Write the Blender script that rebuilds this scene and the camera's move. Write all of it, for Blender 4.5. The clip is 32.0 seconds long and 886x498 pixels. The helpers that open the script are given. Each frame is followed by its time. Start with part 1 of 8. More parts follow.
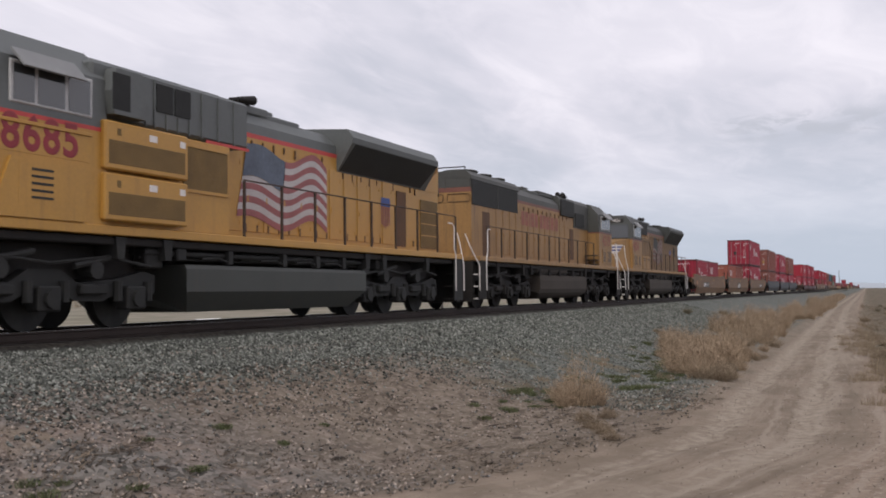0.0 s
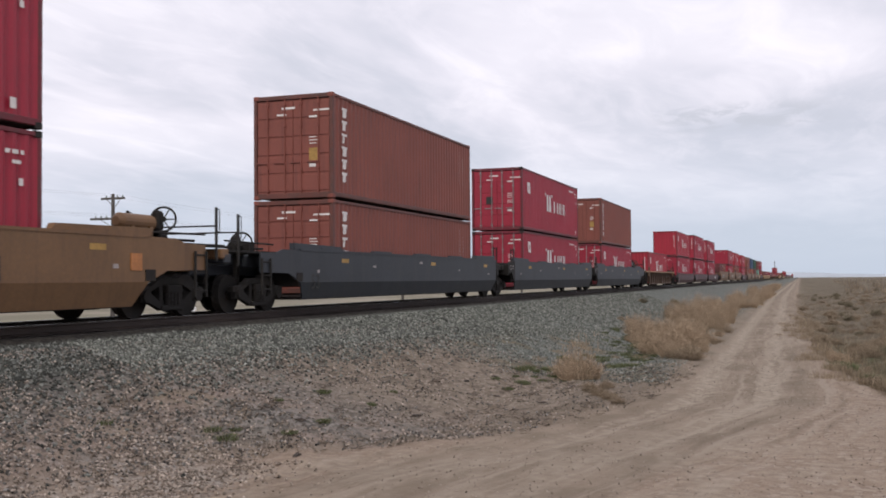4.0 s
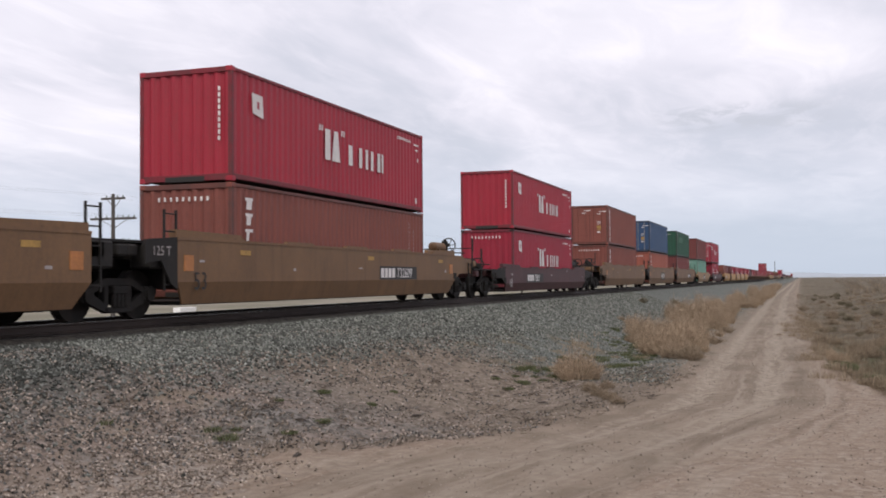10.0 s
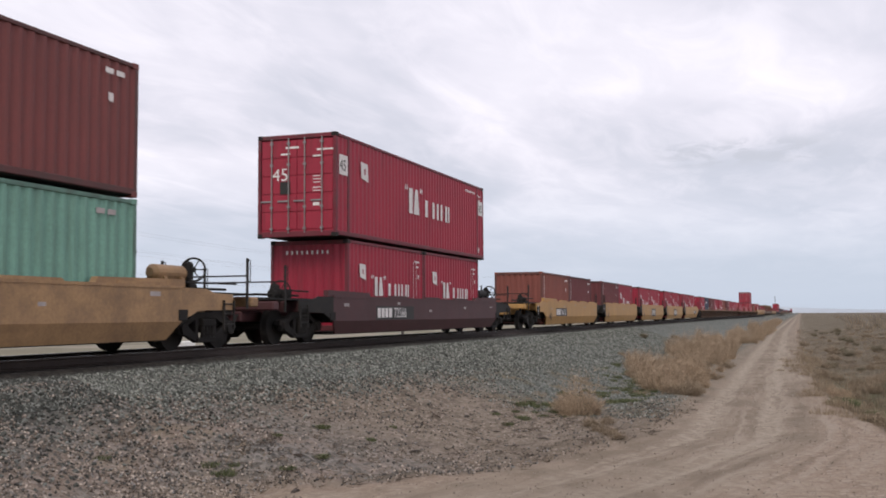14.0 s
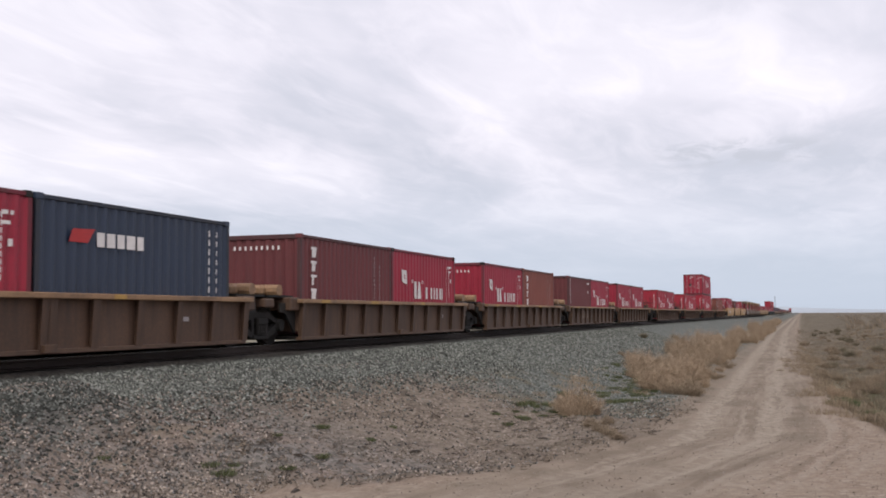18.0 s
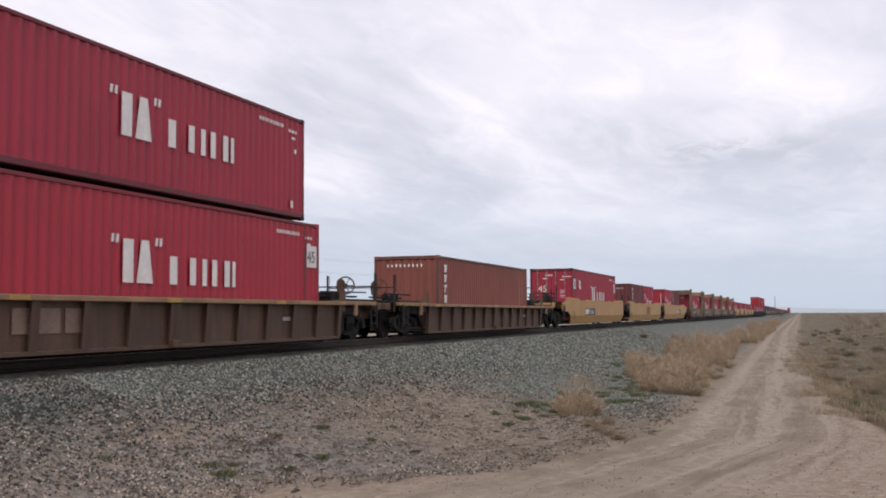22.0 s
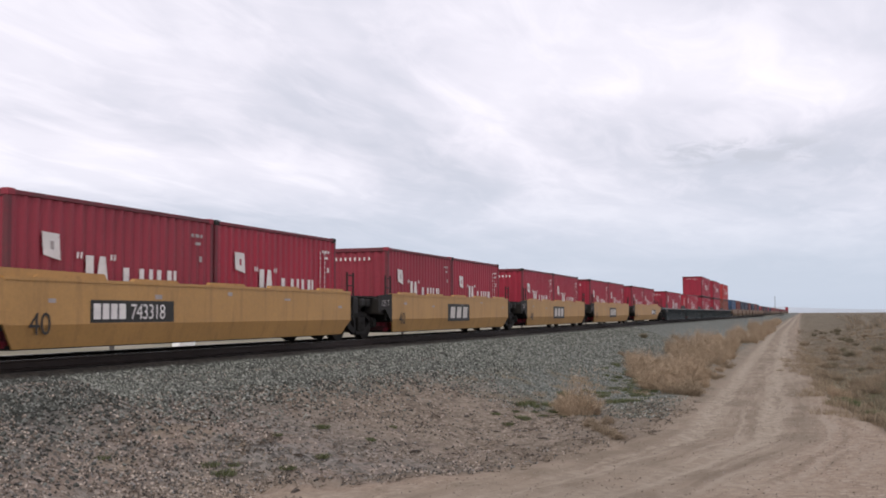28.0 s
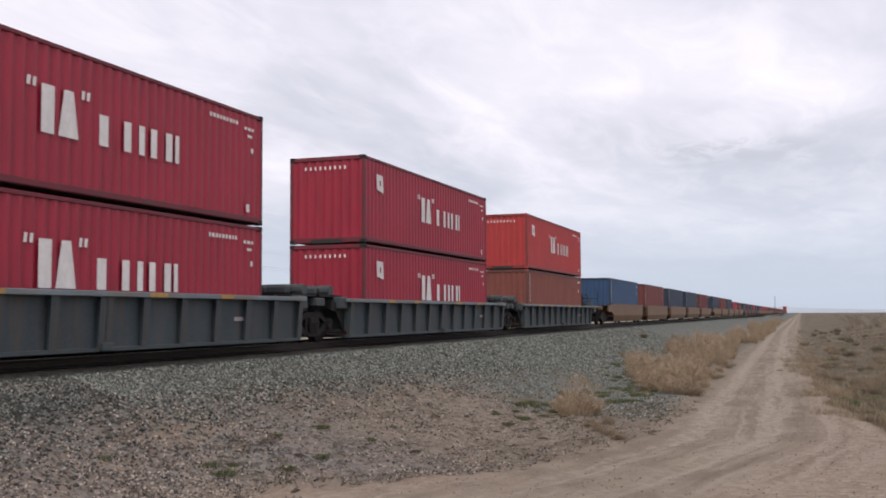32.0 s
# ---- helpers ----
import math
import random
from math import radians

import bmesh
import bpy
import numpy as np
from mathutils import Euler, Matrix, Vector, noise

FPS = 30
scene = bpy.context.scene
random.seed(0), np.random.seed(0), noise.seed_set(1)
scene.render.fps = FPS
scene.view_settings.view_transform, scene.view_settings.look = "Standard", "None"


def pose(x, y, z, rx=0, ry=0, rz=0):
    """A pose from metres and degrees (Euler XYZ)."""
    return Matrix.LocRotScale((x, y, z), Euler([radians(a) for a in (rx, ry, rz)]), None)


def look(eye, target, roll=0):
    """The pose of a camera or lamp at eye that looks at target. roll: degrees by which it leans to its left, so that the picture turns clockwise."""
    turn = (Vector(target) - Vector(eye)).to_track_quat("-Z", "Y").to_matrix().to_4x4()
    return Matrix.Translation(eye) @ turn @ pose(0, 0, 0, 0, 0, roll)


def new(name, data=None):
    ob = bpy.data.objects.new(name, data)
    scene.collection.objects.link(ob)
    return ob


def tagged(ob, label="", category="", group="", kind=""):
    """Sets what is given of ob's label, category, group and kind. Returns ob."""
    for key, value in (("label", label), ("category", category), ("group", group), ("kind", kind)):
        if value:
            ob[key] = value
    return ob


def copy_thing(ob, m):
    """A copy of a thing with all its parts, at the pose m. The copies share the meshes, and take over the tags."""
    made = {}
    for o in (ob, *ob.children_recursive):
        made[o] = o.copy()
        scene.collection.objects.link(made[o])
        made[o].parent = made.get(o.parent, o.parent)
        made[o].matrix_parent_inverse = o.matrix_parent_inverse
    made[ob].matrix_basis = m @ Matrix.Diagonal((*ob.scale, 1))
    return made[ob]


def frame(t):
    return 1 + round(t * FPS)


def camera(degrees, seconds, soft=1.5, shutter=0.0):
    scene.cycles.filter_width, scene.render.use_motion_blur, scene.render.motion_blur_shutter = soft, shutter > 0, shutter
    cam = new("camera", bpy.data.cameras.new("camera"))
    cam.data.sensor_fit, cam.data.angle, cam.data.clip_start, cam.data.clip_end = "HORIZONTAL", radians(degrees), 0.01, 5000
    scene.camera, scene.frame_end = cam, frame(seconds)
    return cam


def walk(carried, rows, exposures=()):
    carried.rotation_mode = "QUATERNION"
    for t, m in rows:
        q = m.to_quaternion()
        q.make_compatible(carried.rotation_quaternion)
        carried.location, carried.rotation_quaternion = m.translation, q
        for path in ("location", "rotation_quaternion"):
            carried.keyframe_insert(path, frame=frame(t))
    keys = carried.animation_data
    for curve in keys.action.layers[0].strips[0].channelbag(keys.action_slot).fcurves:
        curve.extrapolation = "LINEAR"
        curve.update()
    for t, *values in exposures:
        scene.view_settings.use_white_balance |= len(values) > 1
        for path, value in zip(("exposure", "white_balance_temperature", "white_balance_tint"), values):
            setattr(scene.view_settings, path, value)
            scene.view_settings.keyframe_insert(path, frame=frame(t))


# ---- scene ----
# ---------------------------------------------------------------- camera and its way
LENS = 47.1
EYE_Z = 0.72          # the lens above the rail's top
TRACK_Y = 13.165      # the track's centre line


def aim(x, y, z, yaw, pitch, roll):
    """A camera pose: yaw is degrees to the left of the track's direction, pitch degrees upwards."""
    a, b = radians(yaw), radians(pitch)
    eye = Vector((x, y, EYE_Z + z))
    return look(eye, eye + Vector((math.cos(b) * math.cos(a), math.cos(b) * math.sin(a), math.sin(b))), roll)


cam = camera(LENS, 32.0, soft=1.8, shutter=0.04)
PATH = [
    (0.0, aim(4.52, -0.30, -0.125, 22.60, 2.40, -0.55)),
    (0.3, aim(2.65, -0.25, -0.07, 21.30, 2.13, -0.38)),
    (0.5, aim(1.25, -0.21, -0.02, 20.30, 1.96, -0.33)),
    (0.7, aim(0.17, -0.05, -0.01, 19.41, 1.75, -0.40)),
    (1.0, aim(0, 0, 0, 19.47, 1.75, -0.46)),
    (1.5, aim(0, 0, 0, 19.40, 1.77, -0.46)),
    (2.5, aim(0, 0, 0, 19.36, 1.74, -0.46)),
    (5.5, aim(0, 0, 0, 19.38, 1.74, -0.46)),
    (10.0, aim(0, 0, 0, 19.38, 1.74, -0.46)),
    (10.5, aim(0, 0, 0, 19.40, 1.92, -0.45)),
    (11.0, aim(0, 0, 0, 19.43, 2.28, -0.43)),
    (11.5, aim(0, 0, 0, 19.44, 2.53, -0.41)),
    (12.0, aim(0, 0, 0, 19.42, 2.93, -0.38)),
    (12.5, aim(0, 0, 0, 19.43, 3.36, -0.35)),
    (13.0, aim(0, 0, 0, 19.42, 3.57, -0.34)),
    (13.5, aim(0, 0, 0, 19.37, 3.69, -0.33)),
    (14.5, aim(0, 0, 0, 19.36, 3.68, -0.33)),
    (24.0, aim(0, 0, 0, 19.36, 3.68, -0.33)),
    (32.0, aim(0, 0, 0, 19.36, 3.68, -0.33)),
]
walk(cam, PATH, [(0.0, -0.12), (1.0, 0.03), (32.0, 0.05)])

# ---------------------------------------------------------------- sky and sun (overcast)
SUN_EL, SUN_AZ = radians(46), radians(-168)      # azimuth from the track's direction, to the right
world = bpy.data.worlds.new("overcast_sky")
scene.world = world
world.use_nodes = True
nt = world.node_tree
nt.nodes.clear()


def wn(kind, **kw):
    n = nt.nodes.new(kind)
    for k, v in kw.items():
        n.inputs[k].default_value = v
    return n


out = wn("ShaderNodeOutputWorld")
bg_sky = wn("ShaderNodeBackground", Strength=0.08)
sky = wn("ShaderNodeTexSky")
sky.sky_type, sky.sun_disc, sky.sun_elevation, sky.sun_rotation = "NISHITA", False, SUN_EL, radians(90) - SUN_AZ
nt.links.new(sky.outputs[0], bg_sky.inputs[0])
co = wn("ShaderNodeTexCoord")
sep = wn("ShaderNodeSeparateXYZ")
nt.links.new(co.outputs["Generated"], sep.inputs[0])
# a flat cloud sheet seen from below: direction / height
hgt = wn("ShaderNodeMath")
hgt.operation = "ADD"
hgt.inputs[1].default_value = 0.09
mx = wn("ShaderNodeMath")
mx.operation = "MAXIMUM"
mx.inputs[1].default_value = 0.0
nt.links.new(sep.outputs[2], mx.inputs[0])
nt.links.new(mx.outputs[0], hgt.inputs[0])
plane = wn("ShaderNodeCombineXYZ")
for i in (0, 1):
    dv = wn("ShaderNodeMath")
    dv.operation = "DIVIDE"
    nt.links.new(sep.outputs[i], dv.inputs[0])
    nt.links.new(hgt.outputs[0], dv.inputs[1])
    nt.links.new(dv.outputs[0], plane.inputs[i])


def cloud(scale, detail, rough, distort, shift, lo, hi, stretch):
    mp = wn("ShaderNodeMapping")
    mp.inputs["Location"].default_value = shift
    mp.inputs["Scale"].default_value = stretch
    mp.inputs["Rotation"].default_value = (0, 0, 0.5)
    tex = wn("ShaderNodeTexNoise", Scale=scale, Detail=detail, Roughness=rough, Distortion=distort)
    rmp = wn("ShaderNodeMapRange")
    rmp.interpolation_type = "SMOOTHSTEP"
    rmp.inputs["From Min"].default_value, rmp.inputs["From Max"].default_value = lo, hi
    nt.links.new(plane.outputs[0], mp.inputs[0])
    nt.links.new(mp.outputs[0], tex.inputs["Vector"])
    nt.links.new(tex.outputs[0], rmp.inputs[0])
    return rmp


big = cloud(0.42, 5, 0.55, 0.4, (3.1, 1.7, 0), 0.36, 0.66, (1.0, 1.7, 1))
fine = cloud(1.7, 6, 0.6, 0.6, (7.3, 2.2, 0), 0.38, 0.72, (1.0, 2.2, 1))
ramp = wn("ShaderNodeValToRGB")
ramp.color_ramp.elements[0].position, ramp.color_ramp.elements[0].color = 0.0, (0.545, 0.555, 0.635, 1)
ramp.color_ramp.elements[1].position, ramp.color_ramp.elements[1].color = 1.0, (0.885, 0.845, 0.915, 1)
el = ramp.color_ramp.elements.new(0.5)
el.color = (0.715, 0.695, 0.775, 1)
mixf = wn("ShaderNodeMix")
mixf.inputs[0].default_value = 0.30
nt.links.new(big.outputs[0], mixf.inputs[2])
nt.links.new(fine.outputs[0], mixf.inputs[3])
nt.links.new(mixf.outputs[0], ramp.inputs[0])
# towards the horizon the sheet thins to a bluish grey
hz = wn("ShaderNodeMapRange")
hz.interpolation_type = "SMOOTHSTEP"
hz.inputs["From Min"].default_value, hz.inputs["From Max"].default_value = 0.0, 0.17
nt.links.new(sep.outputs[2], hz.inputs[0])
low = wn("ShaderNodeMix")
low.data_type = "RGBA"
low.inputs[6].default_value = (0.48, 0.535, 0.64, 1)
nt.links.new(hz.outputs[0], low.inputs[0])
nt.links.new(ramp.outputs[0], low.inputs[7])
wisp_map = wn("ShaderNodeMapping")
wisp_map.inputs["Scale"].default_value = (26.0, 26.0, 90.0)
wisp_map.inputs["Location"].default_value = (1.7, 4.1, 0.3)
nt.links.new(co.outputs["Generated"], wisp_map.inputs[0])
wisp = wn("ShaderNodeTexNoise", Scale=1.0, Detail=5.0, Roughness=0.6, Distortion=0.5)
nt.links.new(wisp_map.outputs[0], wisp.inputs["Vector"])


def band(src, centre, half, soft):
    dist = wn("ShaderNodeMath")
    dist.operation = "SUBTRACT"
    dist.inputs[1].default_value = centre
    size_ = wn("ShaderNodeMath")
    size_.operation = "ABSOLUTE"
    fall = wn("ShaderNodeMapRange")
    fall.interpolation_type = "SMOOTHSTEP"
    fall.inputs["From Min"].default_value, fall.inputs["From Max"].default_value = half + soft, half
    nt.links.new(src, dist.inputs[0])
    nt.links.new(dist.outputs[0], size_.inputs[0])
    nt.links.new(size_.outputs[0], fall.inputs[0])
    return fall.outputs[0]


def times(a, b):
    m_ = wn("ShaderNodeMath")
    m_.operation = "MULTIPLY"
    for i_, q in enumerate((a, b)):
        if isinstance(q, float):
            m_.inputs[i_].default_value = q
        else:
            nt.links.new(q, m_.inputs[i_])
    return m_.outputs[0]


torn = wn("ShaderNodeMapRange")
torn.interpolation_type = "SMOOTHSTEP"
torn.inputs["From Min"].default_value, torn.inputs["From Max"].default_value = 0.42, 0.60
nt.links.new(wisp.outputs[0], torn.inputs[0])
wisps = times(times(band(sep.outputs[2], 0.151, 0.004, 0.014), band(sep.outputs[1], 0.050, 0.050, 0.045)), torn.outputs[0])
darker = wn("ShaderNodeMix")
darker.data_type = "RGBA"
darker.inputs[7].default_value = (0.50, 0.51, 0.575, 1)
nt.links.new(times(wisps, 0.75), darker.inputs[0])
nt.links.new(low.outputs[2], darker.inputs[6])
bg_cloud = wn("ShaderNodeBackground", Strength=1.20)
nt.links.new(darker.outputs[2], bg_cloud.inputs[0])
cover = wn("ShaderNodeMixShader", Fac=0.94)
nt.links.new(bg_sky.outputs[0], cover.inputs[1])
nt.links.new(bg_cloud.outputs[0], cover.inputs[2])
nt.links.new(cover.outputs[0], out.inputs[0])

sun = new("sun", bpy.data.lights.new("sun", "SUN"))
sun.data.energy, sun.data.angle, sun.data.color = 1.45, radians(25), (1.0, 0.94, 0.84)
sun.matrix_world = look((0, 0, 60), (-60 * math.cos(SUN_AZ) / math.tan(SUN_EL), -60 * math.sin(SUN_AZ) / math.tan(SUN_EL), 0))

# ---------------------------------------------------------------- materials


def mat(name, base, rough=0.6, metal=0.0, vary=0.25, scale=2.0, grain=18.0, bump=0.15, streak=0.0, dirt=None, dirt_amount=0.0, wave=None):
    """A painted, rusted or mineral surface: variation at two scales, optional dirt patches and vertical streaks."""
    m = bpy.data.materials.new(name)
    m.use_nodes = True
    t = m.node_tree
    b = t.nodes["Principled BSDF"]
    b.inputs["Roughness"].default_value, b.inputs["Metallic"].default_value = rough, metal
    c = t.nodes.new("ShaderNodeTexCoord")
    big_n, small = t.nodes.new("ShaderNodeTexNoise"), t.nodes.new("ShaderNodeTexNoise")
    for n, sc, de in ((big_n, scale, 4), (small, grain, 6)):
        n.inputs["Scale"].default_value, n.inputs["Detail"].default_value = sc, de
        t.links.new(c.outputs["Object"], n.inputs["Vector"])
    add = t.nodes.new("ShaderNodeMath")
    add.operation = "ADD"
    t.links.new(big_n.outputs[0], add.inputs[0])
    t.links.new(small.outputs[0], add.inputs[1])
    r = t.nodes.new("ShaderNodeMapRange")
    r.inputs["From Min"].default_value, r.inputs["From Max"].default_value = 0.6, 1.4
    r.inputs["To Min"].default_value, r.inputs["To Max"].default_value = 1 - vary, 1 + vary
    t.links.new(add.outputs[0], r.inputs[0])
    mul = t.nodes.new("ShaderNodeVectorMath")
    mul.operation = "SCALE"
    mul.inputs[0].default_value = base[:3]
    t.links.new(r.outputs[0], mul.inputs["Scale"])
    colour = mul.outputs[0]
    if dirt:
        mp = t.nodes.new("ShaderNodeMapping")
        mp.inputs["Scale"].default_value = (3.0, 3.0, 0.35) if streak else (1, 1, 1)
        dn = t.nodes.new("ShaderNodeTexNoise")
        dn.inputs["Scale"].default_value, dn.inputs["Detail"].default_value, dn.inputs["Roughness"].default_value = 1.6, 6, 0.65
        t.links.new(c.outputs["Object"], mp.inputs[0])
        t.links.new(mp.outputs[0], dn.inputs["Vector"])
        dr = t.nodes.new("ShaderNodeMapRange")
        dr.inputs["From Min"].default_value, dr.inputs["From Max"].default_value = 0.62 - dirt_amount * 0.3, 0.78
        dr.inputs["To Max"].default_value = min(1.0, 0.35 + dirt_amount)
        t.links.new(dn.outputs[0], dr.inputs[0])
        mixn = t.nodes.new("ShaderNodeMix")
        mixn.data_type = "RGBA"
        mixn.inputs[7].default_value = (*dirt[:3], 1)
        t.links.new(dr.outputs[0], mixn.inputs[0])
        t.links.new(colour, mixn.inputs[6])
        colour = mixn.outputs[2]
    t.links.new(colour, b.inputs["Base Color"])
    rr = t.nodes.new("ShaderNodeMapRange")
    rr.inputs["To Min"].default_value, rr.inputs["To Max"].default_value = max(0.05, rough - 0.12), min(1, rough + 0.12)
    t.links.new(small.outputs[0], rr.inputs[0])
    t.links.new(rr.outputs[0], b.inputs["Roughness"])
    if bump:
        bp = t.nodes.new("ShaderNodeBump")
        bp.inputs["Strength"].default_value, bp.inputs["Distance"].default_value = bump, 0.02
        t.links.new(small.outputs[0], bp.inputs["Height"])
        t.links.new(bp.outputs[0], b.inputs["Normal"])
    return m


RUST = (0.13, 0.055, 0.03)
RIM_BLOTCH = (0.045, 0.038, 0.032)
BOX = {
    "crimson": mat("crimson_container_paint", (0.31, 0.014, 0.036), 0.5, vary=0.16, scale=0.7, dirt=(0.14, 0.012, 0.02), dirt_amount=0.32, streak=1, bump=0.05),
    "scarlet": mat("scarlet_container_paint", (0.345, 0.0155, 0.034), 0.5, vary=0.15, scale=0.7, dirt=(0.2, 0.03, 0.03), dirt_amount=0.2, streak=1, bump=0.05),
    "faded": mat("faded_red_container_paint", (0.27, 0.026, 0.045), 0.6, vary=0.2, scale=0.6, dirt=(0.15, 0.03, 0.03), dirt_amount=0.35, streak=1, bump=0.05),
    "brown": mat("brown_container_paint", (0.215, 0.062, 0.045), 0.6, vary=0.18, scale=0.7, dirt=(0.10, 0.035, 0.03), dirt_amount=0.3, streak=1, bump=0.05),
    "russet": mat("russet_container_paint", (0.165, 0.040, 0.036), 0.6, vary=0.18, scale=0.7, dirt=(0.085, 0.028, 0.026), dirt_amount=0.3, streak=1, bump=0.05),
    "maroon": mat("maroon_container_paint", (0.135, 0.030, 0.032), 0.6, vary=0.18, scale=0.7, dirt=(0.07, 0.025, 0.025), dirt_amount=0.3, streak=1, bump=0.05),
    "salmon": mat("salmon_container_paint", (0.325, 0.092, 0.062), 0.6, vary=0.16, scale=0.7, dirt=(0.2, 0.07, 0.05), dirt_amount=0.3, streak=1, bump=0.05),
    "orange": mat("orange_red_container_paint", (0.41, 0.036, 0.036), 0.55, vary=0.15, scale=0.7, dirt=(0.25, 0.05, 0.03), dirt_amount=0.25, streak=1, bump=0.05),
    "blue": mat("blue_container_paint", (0.028, 0.07, 0.155), 0.5, vary=0.18, scale=0.7, dirt=(0.03, 0.05, 0.09), dirt_amount=0.3, streak=1, bump=0.05),
    "navy": mat("navy_container_paint", (0.022, 0.035, 0.065), 0.5, vary=0.18, scale=0.7, dirt=(0.03, 0.035, 0.05), dirt_amount=0.3, streak=1, bump=0.05),
    "green": mat("green_container_paint", (0.014, 0.075, 0.042), 0.55, vary=0.18, scale=0.7, dirt=(0.02, 0.05, 0.035), dirt_amount=0.3, streak=1, bump=0.05),
    "mint": mat("pale_green_container_paint", (0.165, 0.33, 0.26), 0.6, vary=0.2, scale=0.7, dirt=(0.10, 0.17, 0.13), dirt_amount=0.5, streak=1, bump=0.05),
}
# Rail and post paints: about half the panel's colour, with dark blotches.
RIM = {"crimson": (0.15, 0.012, 0.024), "scarlet": (0.19, 0.014, 0.024), "faded": (0.14, 0.02, 0.03), "brown": (0.13, 0.042, 0.032), "russet": (0.09, 0.026, 0.024), "maroon": (0.070, 0.020, 0.022), "salmon": (0.19, 0.058, 0.042),
       "orange": (0.24, 0.026, 0.026), "blue": (0.016, 0.036, 0.075), "navy": (0.014, 0.020, 0.034), "green": (0.009, 0.040, 0.024), "mint": (0.10, 0.19, 0.15)}
RIM = {k: mat(k + "_container_rail_paint", v, 0.6, vary=0.3, scale=1.5, dirt=RIM_BLOTCH, dirt_amount=0.55, bump=0.06) for k, v in RIM.items()}
WHITE = mat("white_marking_paint", (0.72, 0.68, 0.66), 0.6, vary=0.15, grain=9, bump=0)
GREY_MARK = mat("worn_grey_marking_paint", (0.36, 0.32, 0.31), 0.65, vary=0.25, grain=9, bump=0)
YELLOW_MARK = mat("yellow_marking_paint", (0.38, 0.225, 0.06), 0.6, vary=0.4, bump=0)
ORANGE_MARK = mat("orange_reflector", (0.42, 0.165, 0.05), 0.5, vary=0.3, bump=0)
DARK_MARK = mat("black_marking_paint", (0.02, 0.018, 0.016), 0.6, vary=0.3, bump=0)
STEEL = mat("worn_steel", (0.30, 0.29, 0.28), 0.4, 0.8, vary=0.2)
BARE = mat("bare_galvanised_steel", (0.45, 0.44, 0.43), 0.5, 0.5, vary=0.2)
BLACK = mat("grimy_black_steel", (0.011, 0.009, 0.008), 0.8, vary=0.4, dirt=(0.032, 0.023, 0.017), dirt_amount=0.35, bump=0.3)
RUNGEAR = mat("dusty_dark_running_gear", (0.009, 0.007, 0.006), 0.9, vary=0.45, grain=7, dirt=(0.032, 0.022, 0.016), dirt_amount=0.4, bump=0.3)
RUBBER = mat("black_rubber", (0.02, 0.02, 0.02), 0.8, vary=0.2)
CAR = {
    "tan": mat("dusty_tan_wagon_paint", (0.172, 0.092, 0.042), 0.6, vary=0.24, scale=0.8, dirt=(0.085, 0.048, 0.028), dirt_amount=0.35, streak=1),
    "yellow": mat("yellow_wagon_paint", (0.44, 0.245, 0.082), 0.55, vary=0.16, scale=0.8, dirt=(0.24, 0.13, 0.052), dirt_amount=0.35, streak=1),
    "mustard": mat("stained_mustard_wagon_paint", (0.34, 0.205, 0.10), 0.6, vary=0.3, scale=1.1, dirt=(0.16, 0.095, 0.055), dirt_amount=0.6),
    "rust": mat("rusty_brown_wagon_paint", (0.092, 0.050, 0.030), 0.7, vary=0.4, scale=0.9, dirt=(0.045, 0.026, 0.018), dirt_amount=0.6, streak=1),
    "maroon": mat("dark_maroon_wagon_paint", (0.066, 0.021, 0.023), 0.6, vary=0.28, scale=0.9, dirt=(0.075, 0.036, 0.036), dirt_amount=0.3, streak=1),
    "slate": mat("slate_blue_wagon_paint", (0.024, 0.028, 0.036), 0.55, vary=0.3, scale=0.9, dirt=(0.05, 0.048, 0.046), dirt_amount=0.3, streak=1),
    "teal": mat("weathered_blue_grey_wagon_paint", (0.040, 0.056, 0.064), 0.65, vary=0.45, scale=0.9, dirt=(0.090, 0.060, 0.042), dirt_amount=0.55, streak=1),
    "umber": mat("dark_umber_wagon_paint", (0.118, 0.072, 0.040), 0.7, vary=0.4, scale=1.0, dirt=(0.165, 0.12, 0.08), dirt_amount=0.45, streak=1),
}
CHORD = mat("rust_stained_top_chord", (0.27, 0.16, 0.085), 0.65, vary=0.35, scale=1.2, dirt=(0.10, 0.06, 0.04), dirt_amount=0.5)
CHORD_BLUE = mat("chalky_blue_top_chord", (0.15, 0.18, 0.20), 0.65, vary=0.3, scale=1.2, dirt=(0.2, 0.14, 0.075), dirt_amount=0.55)
# ---------------------------------------------------------------- geometry helpers


